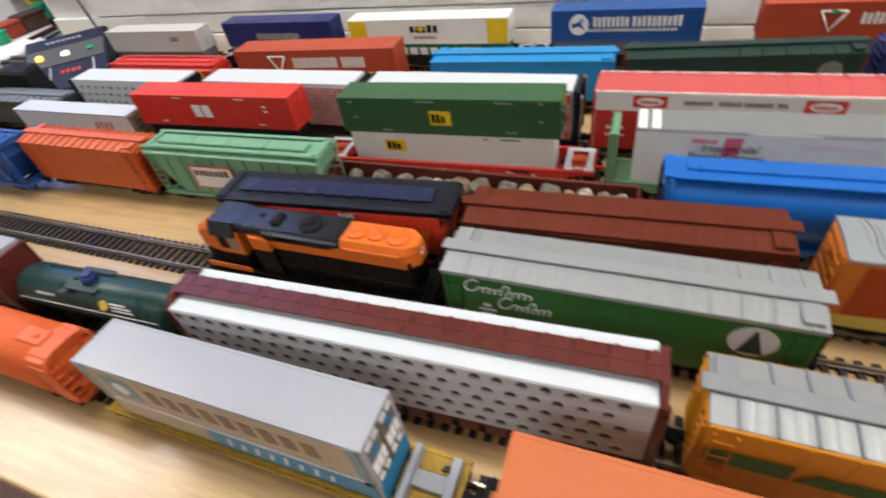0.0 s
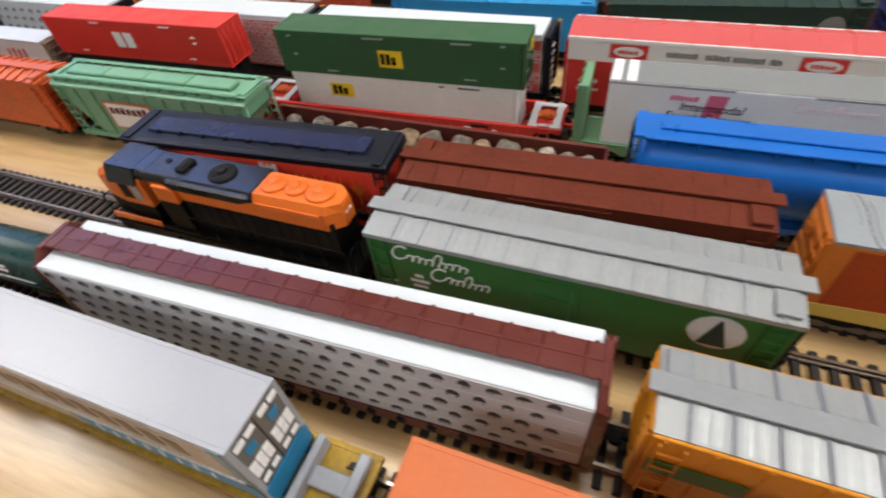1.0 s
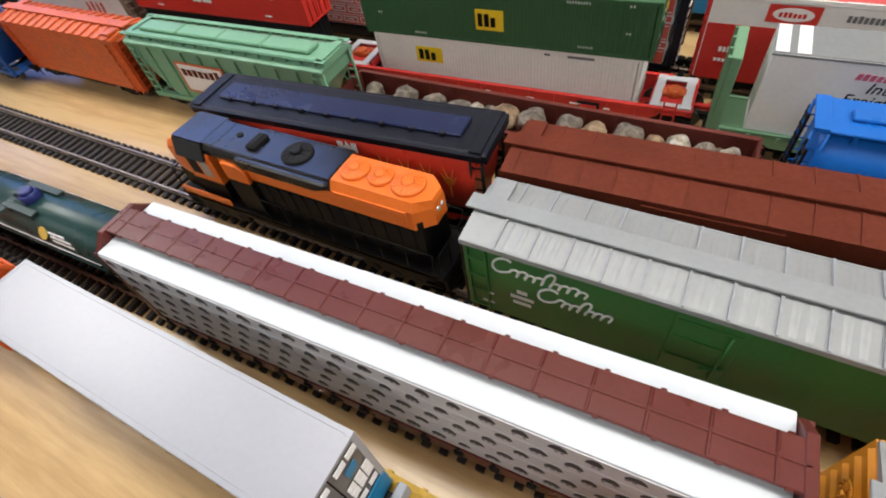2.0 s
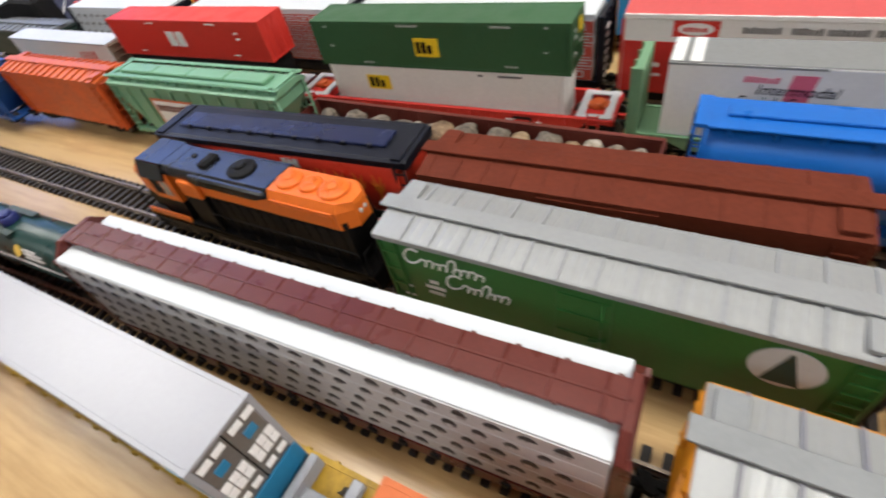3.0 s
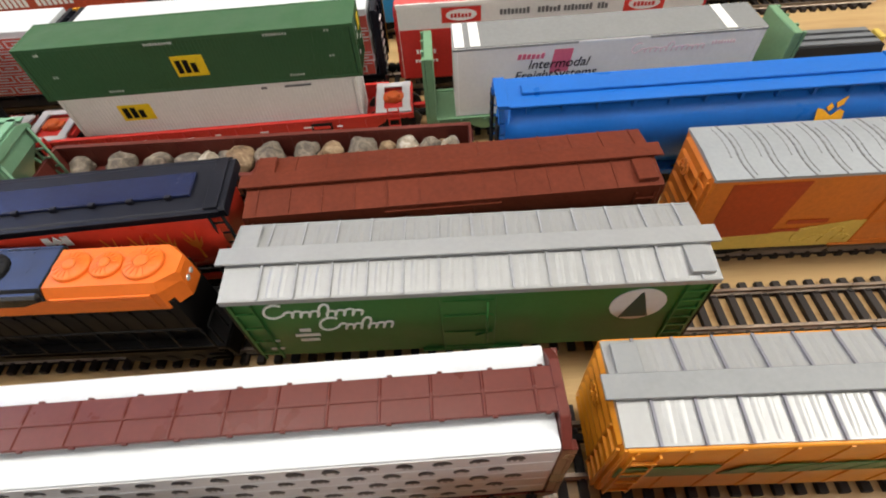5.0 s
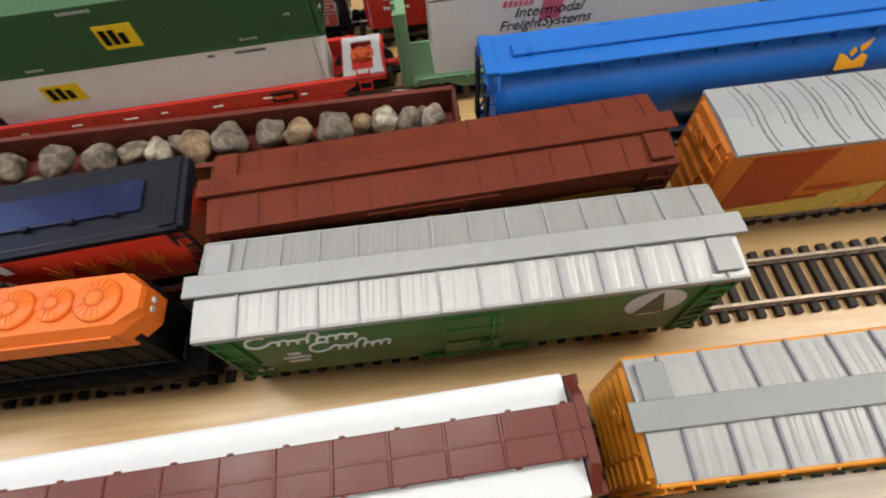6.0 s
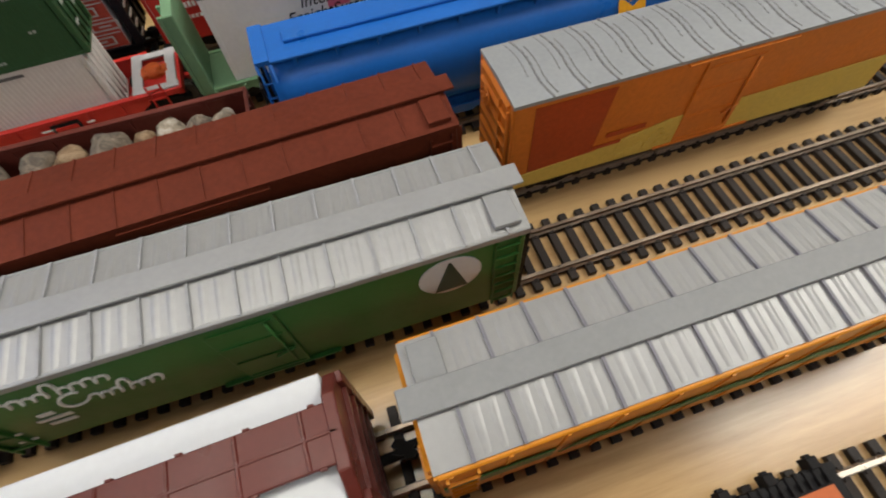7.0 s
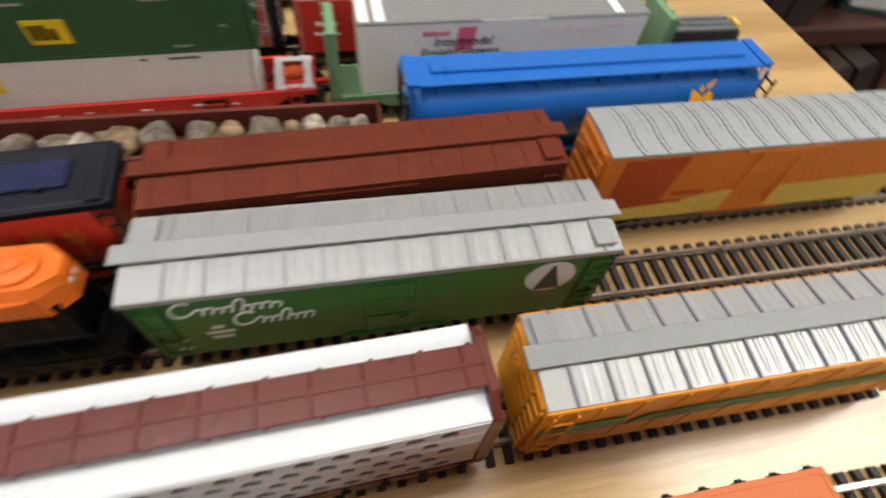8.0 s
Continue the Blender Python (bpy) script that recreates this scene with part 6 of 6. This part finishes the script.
rib_hopper(-640, -482, 214, "dark blue covered hopper with a yellow emblem", "blue_mid", ribs=10)

# --- sixth track ---
well_car(-212, 10, 299, -186, -12, "red well car carrying two stacked containers", "red", yaw=2.2)
wl = container(-176, -18, 299, RAIL + 4.6, 42.0, "white lower container in the red well car", "box_white", ribs=80, yaw=2.2)
panel(wl, "yellow", -51, -33.5, 17, 26.5, -12.6, "logo_panel")
word(wl, "black", -43, 21.8, 12, 6.5, 3, -12.85, seed=2)
tick_marks(wl, "grey_ink", [(30, 30, 3, 1.2), (48, 30, 14, 1.2)], -12.55)
eg = container(-180, -14, 299, 42.2, 70.5, "green container stacked on the white one", "cont_green", width=26.0, ribs=80, yaw=2.2)
panel(eg, "yellow", -10, 6, 8, 19, -13.1, "logo_panel")
word(eg, "black", -3, 13.5, 11, 7, 3, -13.35, seed=2)
bm = bm_new()
box(bm, 0, 0.3, 2, 9, 17, 24)
part("end_logo_panel", bm, "yellow", eg, at=(82.9, 0, 0))
for yy, zz, ww in ((-8, 21, 4), (-8, 17, 5), (3, 11, 6), (-7, 8, 5)):
    bm = bm_new()
    box(bm, 0, 0.3, yy, yy + ww, zz, zz + 1.3)
    part("end_mark", bm, "faint_white", eg, at=(82.9, 0, 0))
for mx, mz, mw in ((-12, 26, 14), (45, 26, 12), (-72, 25, 3), (-70, 13, 3), (70, 26, 3), (70, 13, 3), (50, 4, 8), (-45, 3, 8)):
    word(eg, "faint_white", mx, mz, mw, 1.3, max(2, int(mw / 1.3)), -13.05, "stencil_mark", seed=int(mx + 90), fill=0.6)
well_car(-406, -214, 289, -390, -230, "purple-grey well car under the red container", "maroon", yaw=1.5)
container(-382, -228, 289, RAIL + 4.6, 42.0, "near-black lower container in the well car", "soft_black", yaw=1.5)
rd = container(-388, -222, 289, 42.2, 70.5, "bright red container with a white monogram", "red_bright", width=25.0, yaw=1.5)
panel(rd, "letter_white", -17, -9, 9, 20, -12.55, "monogram")
panel(rd, "letter_white", -7, 1, 9, 20, -12.55, "monogram")
tick_marks(rd, "letter_white", [(-30, 26, 9, 0.8), (36, 26, 10, 0.8), (58, 20, 3.5, 1.4), (58, 16, 3.5, 1.4), (50, 4, 6, 0.8), (-55, 4, 6, 0.8)], -12.55)
bf = flat_car(18, 214, 299, "pale green bulkhead flat car carrying a white container", "bulk_green", 11.0, 29.0, "bulkhead_flat_car", yaw=1.2)
for e in (-1, 1):
    bm = bm_new()
    q = 97 if e < 0 else 90
    a, b = e * (q - 4.5), e * q
    box(bm, min(a, b), max(a, b), -14.5, 14.5, 11, 48, 0.4)
    for zz in range(14, 46, 5):
        box(bm, min(e * q, e * (q + 1.2)), max(e * q, e * (q + 1.2)), -14, -6, zz, zz + 1)
    for yy in (-14, -6, 4, 13):
        box(bm, min(e * q, e * (q + 1.4)), max(e * q, e * (q + 1.4)), yy - 0.7, yy + 0.7, 11, 48)
    part("bulkhead", bm, "bulk_green", bf)
ic = container(34, 188, 299, 16.6, 56, "white intermodal container with a grey roof", "white", top="roof_grey", width=25.0, yaw=1.2, ribs=0, smooth_top=True, door_bars=False)
bm = bm_new()
box(bm, -77.3, 77.3, -12.4, 12.4, 0, 0.5, 0.1)
part("roof_sheet", bm, "roof_grey", ic, at=(0, 0, 39.3))
for xx in (-74, -66, 60):
    bm = bm_new()
    box(bm, xx - 2.5, xx + 2.5, -11.7, 11.7, 0, 0.35)
    part("roof_stripe", bm, "letter_white", ic, at=(0, 0, 39.75))
bm = bm_new()
box(bm, -15, 20, -0.2, 0, 0, 1.2)
part("roof_edge_mark", bm, "letter_white", ic, at=(0, -12.6, 38.0))
bm = bm_new()
prism(bm, [(-5, 0), (4.5, 0), (6, 12.5), (-3.5, 12.5)], -0.1, 0.02, "y")
part("emblem", bm, "pink", ic, at=(-23, -12.5, 23.2))
panel(ic, "roof_grey", -77.4, 77.4, 38.2, 39.2, -12.5, "roof_edge", 0.15)


def text(parent, s, size, x, z, y, mat, shear=0.0, name="lettering"):
    cu = bpy.data.curves.new(name, "FONT")
    cu.body, cu.size, cu.extrude, cu.shear, cu.align_x = s, size * MM, 0.12 * MM, shear, "CENTER"
    cu.materials.append(M[mat])
    ob = new(name, cu)
    ob.parent = parent
    ob.matrix_basis = pose(x * MM, y * MM, z * MM, 90, 0, 0)
    return ob


text(ic, "Intermodal", 7.0, -24, 26.0, -12.75, "black", 0.25)
text(ic, "FreightSystems", 7.0, -25, 20.0, -12.75, "black", 0.25)
word(ic, "pink", -38, 33, 14, 3, 6, -12.6, slant=0.2, seed=6)
scribble(ic, "faded_pink", 30, 30.5, 36, 5.0, 12, -12.5, (5,), 0.3, 3)
word(ic, "faded_pink", 58, 33.5, 12, 2.0, 8, -12.6, seed=8, fill=0.5)
sh = boxcar(-562, -402, 279, "white slab-sided covered hopper with weathered tan ends", "box_white", "roof_pale", width=19.0, eave=46, ridge=47.0, walk=False, rib_n=0, end_mat="hopper_tan", ladders=None, name="covered_hopper")
word(sh, "red_mark", 44, 35, 26, 10, 4, -9.6, seed=3, fill=0.4, slant=0.2)

# --- seventh track ---
cf = boxcar(4, 174, 345, "white and red box car with a salmon red roof", "white", "roof_pink", eave=53, ridge=57.5, width=30.0, walk=False, rib_n=10, rib_h=0.3, rib_w=3.0, end_mat="red", ladders=None, eave_trim="white")
panel(cf, "red", -84.6, 84.6, 8.5, 39, -15.3, "lower_panel")
for xx in (-49, 52):
    panel(cf, "red_bright", xx - 11, xx + 11, 42, 50.5, -15.3, "logo_panel")
    disc(cf, "letter_white", xx, 46.3, 8.6, 3.2, -15.55)
    word(cf, "red", xx, 46.3, 12, 2.6, 6, -15.85, seed=12)
for wx, ww, wn in ((-19, 17, 8), (0, 13, 6), (16, 16, 8), (29.5, 6, 3)):
    word(cf, "grey_ink", wx, 46.5, ww, 3.4, wn, -15.3, seed=21 + wn)
word(cf, "letter_white", -70, 26, 12, 3, 6, -15.55, seed=29)
word(cf, "letter_white", -70, 20, 14, 2, 7, -15.55, seed=30)
lumber_flat(-188, -8, 345, "dark blue bulkhead flat car with white-wrapped lumber", "roof_navy", "red_print", style="brick", rows=5, pitch=15)
lumber_flat(-366, -192, 345, "flat car with white lumber printed in red", "roof_navy", "red_print", style="brick", rows=5, pitch=15)
lumber_flat(-546, -384, 340, "flat car with white-wrapped lumber, grey prints", "roof_navy", "grey_ink", rows=4, pitch=11)

# --- eighth track ---
flat_car(-394, -178, 420, "dark flat car under a rust red container", "soft_black", 10.0, 26.0)
ct = container(-380, -194, 421, 16, 56, "rust red container with white lettering bars", "cont_rust", width=30.0, ribs=50, yaw=3.0)
for wx, ww, wn in ((4, 52, 14), (48, 26, 7)):
    word(ct, "letter_white", wx, 27, ww, 10.5, wn, -15.1, seed=31, seq=(1, 1, 0.94), fill=0.62)
bm = bm_new()
for (p, q), (r2, s2) in (((-10, 8), (10, 8)), ((10, 8), (0, -9)), ((0, -9), (-10, 8))):
    rod(bm, (p, 0, q), (r2, 0, s2), 0.8, 5)
part("emblem", bm, "letter_white", ct, at=(-41, -15.1, 26))
hb = boxcar(-150, 8, 415, "pale blue box car with flat top walk", "blue_pale", "blue_pale", eave=43, ridge=45, rib_n=10, yaw=2.0)
hg = boxcar(18, 177, 418.5, "dark green box car with round emblem", "hull_green", "hull_green", eave=47, ridge=50, rib_n=10, yaw=5.0, end_mat="oxide")
disc(hg, "grey_ink", 60, 34, 8, 8, -15.6)
nb = boxcar(192, 330, 434, "dark blue box car with white lettering bars", "blue_dark", "blue_dark", eave=44, ridge=46)
word(nb, "letter_white", -36, 32, 54, 10, 12, -15.1, seed=36, seq=(1, 0.95), fill=0.5)
rib_hopper(-560, -402, 400, "red covered hopper with slanted roof bars", "red_bright", eave=36, ridge=41, ribs=12)

# --- back track: containers along the wall ---
for i, (a, b, yy, z1, mat, lab) in enumerate([
        (-648, -490, 478, 56, "pale_grey", "silver-grey container by the wall"), (-460, -304, 494, 58, "blue_dark", "navy blue container by the wall"),
        (-284, -100, 499, 56, "white", "white container with yellow end bands"), (-58, 76, 502, 59.5, "blue_mid", "bright blue container with white lettering bars"),
        (121, 291, 504, 60, "cont_rust", "rust red container with white triangle")]):
    well_car(a - 24, b + 24, yy, a - 4, b + 4, "dark well car with stacked containers by the wall", "soft_black")
    lo = container(a + 2, b - 2, yy, RAIL + 4.6, 30.0, "green lower container in the well car" if mat == "white" else "dark lower container in the well car", "jade_green" if mat == "white" else "panel_grey", width=25.0)
    if mat == "white":
        word(lo, "letter_white", 10, 12, 110, 9, 9, -12.55, seed=71, seq=(1,))
    cc = container(a, b, yy, 30.2, z1, lab, mat, width=26.0, ribs=70 if mat != "white" else 0)
    L = b - a
    if mat == "white":
        for s in (-1, 1):
            panel(cc, "yellow", s * L / 2 - (0 if s < 0 else 22), s * L / 2 + (22 if s < 0 else 0), 1, z1 - 31.5, -13.05, "end_band")
        word(cc, "black", 0, 16, 34, 8, 5, -13.05, seed=41)
        bm = bm_new()
        prism(bm, [(0, 6), (1.5, 1.5), (6, 0), (1.5, -1.5), (0, -6), (-1.5, -1.5), (-6, 0), (-1.5, 1.5)], -0.2, 0.02, "y")
        part("emblem_star", bm, "yellow", cc, at=(-4, -13.35, 16))
        word(cc, "grey_ink", 0, 7, 26, 2.6, 10, -13.05, seed=42)
    if mat == "blue_mid":
        for wx, ww, wn in ((-10.5, 33, 8), (29.5, 43, 10)):
            word(cc, "letter_white", wx, 18.5, ww, 9, wn, -13.05, seed=43, seq=(1, 0.92, 1), fill=0.6)
        word(cc, "letter_white", 8, 11, 80, 2.6, 24, -13.05, seed=44, seq=(1,), fill=0.55)
        disc(cc, "letter_white", -40.5, 16, 9, 9.5, -13.05)
        bm = bm_new()
        prism(bm, [(-7, 1), (-1, 2.5), (5, 7), (2, 1.5), (6, -5), (0, -1), (-6, -3)], -0.2, 0.02, "y")
        part("emblem_bird", bm, "blue_mid", cc, at=(-40.5, -13.4, 16))
    if mat == "blue_dark":
        word(cc, "faint_white", 2, 12, 62, 7.5, 18, -13.05, seed=45, seq=(1, 0.9), fill=0.5)
    if mat == "cont_rust":
        word(cc, "letter_white", 17, 17, 64, 9, 16, -13.05, seed=46, seq=(1, 0.92), fill=0.6)
        bm = bm_new()
        for (p, q), (r2, s2) in (((-9, 8), (9, 8)), ((9, 8), (0, -8)), ((0, -8), (-9, 8))):
            rod(bm, (p, 0, q), (r2, 0, s2), 0.8, 5)
        part("emblem", bm, "letter_white", cc, at=(-35, -13.1, 15))
        disc(cc, "button_green", -35, 22.5, 2.6, 1.8, -13.6, "emblem_leaf")
    if mat == "pale_grey":
        word(cc, "grey_ink", 40, 16, 14, 6, 3, -13.05, seed=47)

# red hopper wordmark and flag
text(rc, "Canada", 14.0, -7, 29.5, -14.95, "letter_white", 0.0, "wordmark")
panel(rc, "letter_white", 8.0, 10.8, 39.6, 44.6, -14.7, "flag_bar")
panel(rc, "letter_white", 15.2, 18.0, 39.6, 44.6, -14.7, "flag_bar")
bm = bm_new()
prism(bm, [(0, -3), (0.5, -1.4), (2.2, -1.2), (1.5, 0.4), (0.9, 1.0), (0, 3), (-0.9, 1.0), (-1.5, 0.4), (-2.2, -1.2), (-0.5, -1.4)], -0.3, 0.05, "y")
part("flag_leaf", bm, "letter_white", rc, at=(13.0, -14.7, 42.2))
# tank lettering
TANK = [o for o in bpy.data.objects if o.name == "tank_car"][0]
def on_tank(ob):
    ob.rotation_euler = (radians(-33), 0, 0)


on_tank(disc(TANK, "straw", 18, 33.2, 3.2, 3.2, -11.9))
for k, (w, dz) in enumerate(((12, 2.2), (15, 0.0), (16, -2.2))):
    on_tank(word(TANK, "letter_white", 24 + w / 2, 33.2 + dz, w, 1.1, int(w / 1.3), -11.9 - 0.65 * (2.6 - dz) / 2.6 + 0.65, seed=60 + k))
on_tank(word(TANK, "faint_white", -30, 33.4, 16, 2.0, 8, -11.7, seed=65, fill=0.6))

# ---- clutter round the layout ----
# control console with lit buttons
con = thing("control_console", -688, 424, 0, "dark blue train control console with lit buttons", "control console", yaw=42)
con.scale = (0.83, 0.95, 0.78)
bm = bm_new()
prism(bm, [(-65, 0), (65, 0), (65, 66), (48, 72), (-65, 24)], -62, 62, "x", 2.0)
part("case", bm, "navy_case", con)


def on_slope(name, x, t, w, d, hgt, mat, round_=False):
    """A control on the sloping face; t runs from the front edge (0) to the back (1)."""
    y = -65 + 113 * t
    z = 24 + 48 * t
    bm = bm_new()
    if round_:
        cyl(bm, (0, 0, 0), w / 2, hgt, "z", 20, bev=0.8)
    else:
        box(bm, -w / 2, w / 2, -d / 2, d / 2, 0, hgt, 0.8)
    ob = part(name, bm, mat, con, at=(x, y, z))
    ob.rotation_euler = (math.atan2(48, 113), 0, 0)


on_slope("face_plate", 0, 0.62, 116, 40, 1.2, "plate_grey")
on_slope("button", -38, 0.62, 9, 8, 6, "lamp_amber")
on_slope("button", 0, 0.62, 11, 8, 4, "lamp_white")
on_slope("button", 38, 0.62, 11, 8, 4, "button_green")
for k in range(7):
    on_slope("lettering", -26 + k * 8, 0.90, 5, 4.5, 0.4, "hitch_grey")
for k in range(4):
    on_slope("switch_mark", -6 + k * 8, 0.30, 5, 9, 1.5, "red")
for k in (-1, 1):
    on_slope("panel_line", 8 + 32 * k, 0.30, 1.4, 36, 0.5, "letter_white")
# black hand throttle
th = thing("hand_throttle", -690, 344, 8, "black plastic hand throttle with a thumb wheel", "controller", yaw=25)
bm = bm_new()
prism(bm, [(-40, 0), (34, 0), (40, 14), (36, 46), (10, 52), (-20, 44), (-40, 40)], -17, 17, "y", 3.0)
part("grip", bm, "soft_black", th)
bm = bm_new()
cyl(bm, (-52, -8, 34), 13, 16, "y", 20, bev=2)
box(bm, -52, -36, -6, 6, 26, 40, 2)
part("thumb_wheel", bm, "soft_black", th)
boxcar(-712, -552, 316, "dark grey box car on the far track", "hull_green", "panel_grey", eave=36, ridge=38, name="boxcar")

# white side counter with boxes beyond the table
ctr = thing("side_counter", -1450, 760, FLOOR, "white side counter beyond the layout table", "counter")
bm = bm_new()
box(bm, -480, 480, -420, 420, 870, 905, 3)
part("worktop", bm, "card_white", ctr)
bm = bm_new()
box(bm, -440, 440, -380, 380, 0, 870, 2)
part("carcass", bm, "panel_grey", ctr)


def carton(x, y, w, d, hgt, mat, label, yaw):
    ob = thing("storage_box", x, y, FLOOR + 905, label, "box", yaw=yaw)
    bm = bm_new()
    box(bm, -w / 2, w / 2, -d / 2, d / 2, 0, hgt * 0.8, 1.5)
    part("body", bm, mat, ob)
    bm = bm_new()
    box(bm, -w / 2 - 2, w / 2 + 2, -d / 2 - 2, d / 2 + 2, hgt * 0.8, hgt, 1.5)
    part("lid", bm, mat, ob)


carton(-1178, 682, 50, 60, 48, "card_white", "white cardboard box on the side counter", 20)
carton(-1258, 652, 34, 40, 26, "card_white", "small white box on the side counter", 15)
carton(-1066, 562, 22, 22, 22, "button_green", "small green box on the side counter", -8)
carton(-1084, 596, 34, 36, 26, "cont_rust", "small dark red box on the side counter", -8)
carton(-1110, 570, 30, 34, 24, "panel_grey", "small grey box on the side counter", -8)
carton(-1084, 640, 40, 46, 28, "book_brown", "small brown box on the side counter", -8)
carton(-1118, 696, 24, 24, 30, "button_green", "small green box on the side counter", 20)
carton(-1142, 700, 16, 16, 44, "yellow", "narrow yellow box on the side counter", 10)
carton(-1030, 656, 24, 20, 14, "soft_black", "small black box on the side counter", 20)
carton(-992, 612, 56, 5, 4, "soft_black", "black pen lying on the side counter", 100)
carton(-1012, 606, 60, 5, 4, "oxide", "dark red pen lying on the side counter", 98)
carton(-974, 600, 46, 7, 4, "grey_ink", "grey marker lying on the side counter", 104)
# added dark block: stands in for the unlit background beyond the counter
carton(-1340, 815, 520, 100, 300, "book_dark", "large dark block added to darken the background behind the counter", 8)
# loose cable on the wall
cab = thing("wall_cable", 0, 0, 0, "thin black cable hanging on the white wall", "cable")
bm = bm_new()
pts = [(-840 + 90 * t - 25 * t * t, 548 - 3 * math.sin(3 * t), 330 - 300 * t + 20 * math.sin(4 * t)) for t in [i / 10 for i in range(11)]]
for a, b in zip(pts, pts[1:]):
    rod(bm, a, b, 1.6, 6)
part("sheath", bm, "soft_black", cab)

# end of the seventh track: black crossing piece with a straw-coloured stop
xp = thing("crossing_piece", 272, 357, 0, "black ribbed crossing piece at the track end", "track piece")
bm = bm_new()
prism(bm, [(-13, 0), (13, 0), (11, 7), (-11, 7)], -36, 36)
part("base", bm, "soft_black", xp)
for k in range(3):
    bm = bm_new()
    box(bm, -36, 34, -9 + 7 * k, -5 + 7 * k, 7, 8.2)
    part("rail_guard", bm, "panel_grey", xp)
bm = bm_new()
box(bm, 36, 40, -5, 5, 0, 9, 0.6)
part("stop_block", bm, "straw", xp)

# dark bookcase along the wall beyond the table's end
bk = thing("bookcase", 790, 505, FLOOR, "dark reddish wood bookcase with leaning books", "bookcase")
for z in (60, 330, 610, 840, 1080):
    bm = bm_new()
    box(bm, -400, 400, -53, 44, z - 20, z, 1.5)
    part("shelf_board", bm, "shelf_wood", bk)
for xx in (-405, 405):
    bm = bm_new()
    box(bm, xx - 8, xx + 8, -53, 48, 0, 1090, 2)
    part("side_panel", bm, "shelf_wood", bk)
bm = bm_new()
box(bm, -396, 396, 44, 48, 20, 1080)
part("back_panel", bm, "shelf_wood", bk)
rk = random.Random(3)


def book(x, z, w, d, hgt, mat, lean, label="dark book leaning in the bookcase"):
    ob = thing("book", x, 458, FLOOR + z, label, "book", "books in the bookcase")
    bm = bm_new()
    for a, b in ((0, 1.6), (w - 1.6, w)):
        box(bm, a, b, 0, d, 0, hgt, 0.3)
    box(bm, 1.6, w - 1.6, 0, 1.6, 0, hgt, 0.3)
    part("cover", bm, mat, ob)
    bm = bm_new()
    box(bm, 1.7, w - 1.7, 1.7, d - 2, 2, hgt - 2)
    part("page_block", bm, "side_tan" if rk.random() < 0.3 else "book_brown", ob)
    ob.rotation_euler = (0, radians(-lean), 0)


xx = 410
for w, hgt, mat, lean in ((22, 168, "book_dark", 6), (26, 172, "book_brown", 12), (30, 165, "panel_grey", 18), (24, 176, "book_brown", 24), (20, 180, "book_brown", 27), (17, 184, "straw", 27), (26, 178, "book_dark", 27), (30, 186, "book_brown", 26), (24, 180, "book_dark", 25), (26, 182, "book_dark", 24), (22, 176, "book_brown", 22), (30, 180, "book_dark", 20)):
    book(xx, 616, w, 84, hgt, mat, lean, "yellow book leaning in the bookcase" if mat == "straw" else "dark book leaning in the bookcase")
    xx += w / math.cos(radians(lean)) + 4
xx = 400
for w, hgt, mat in ((30, 150, "blue_dark"), (26, 160, "book_dark"), (34, 170, "book_dark")):
    book(xx, 841, w, 80, hgt, mat, 0, "dark book standing in the bookcase")
    xx += w + 3
pb = thing("paper_tray", 640, 497, FLOOR + 840, "white paper stack in a green folder on the bookcase", "papers", yaw=-20)
bm = bm_new()
box(bm, -70, 110, -36, 36, 4, 40, 1)
part("paper_stack", bm, "card_white", pb)
bm = bm_new()
box(bm, -76, 112, -40, 40, 0, 4, 0.5)
box(bm, -80, -76, -40, 40, 0, 46, 0.5)
part("folder", bm, "hull_green", pb)
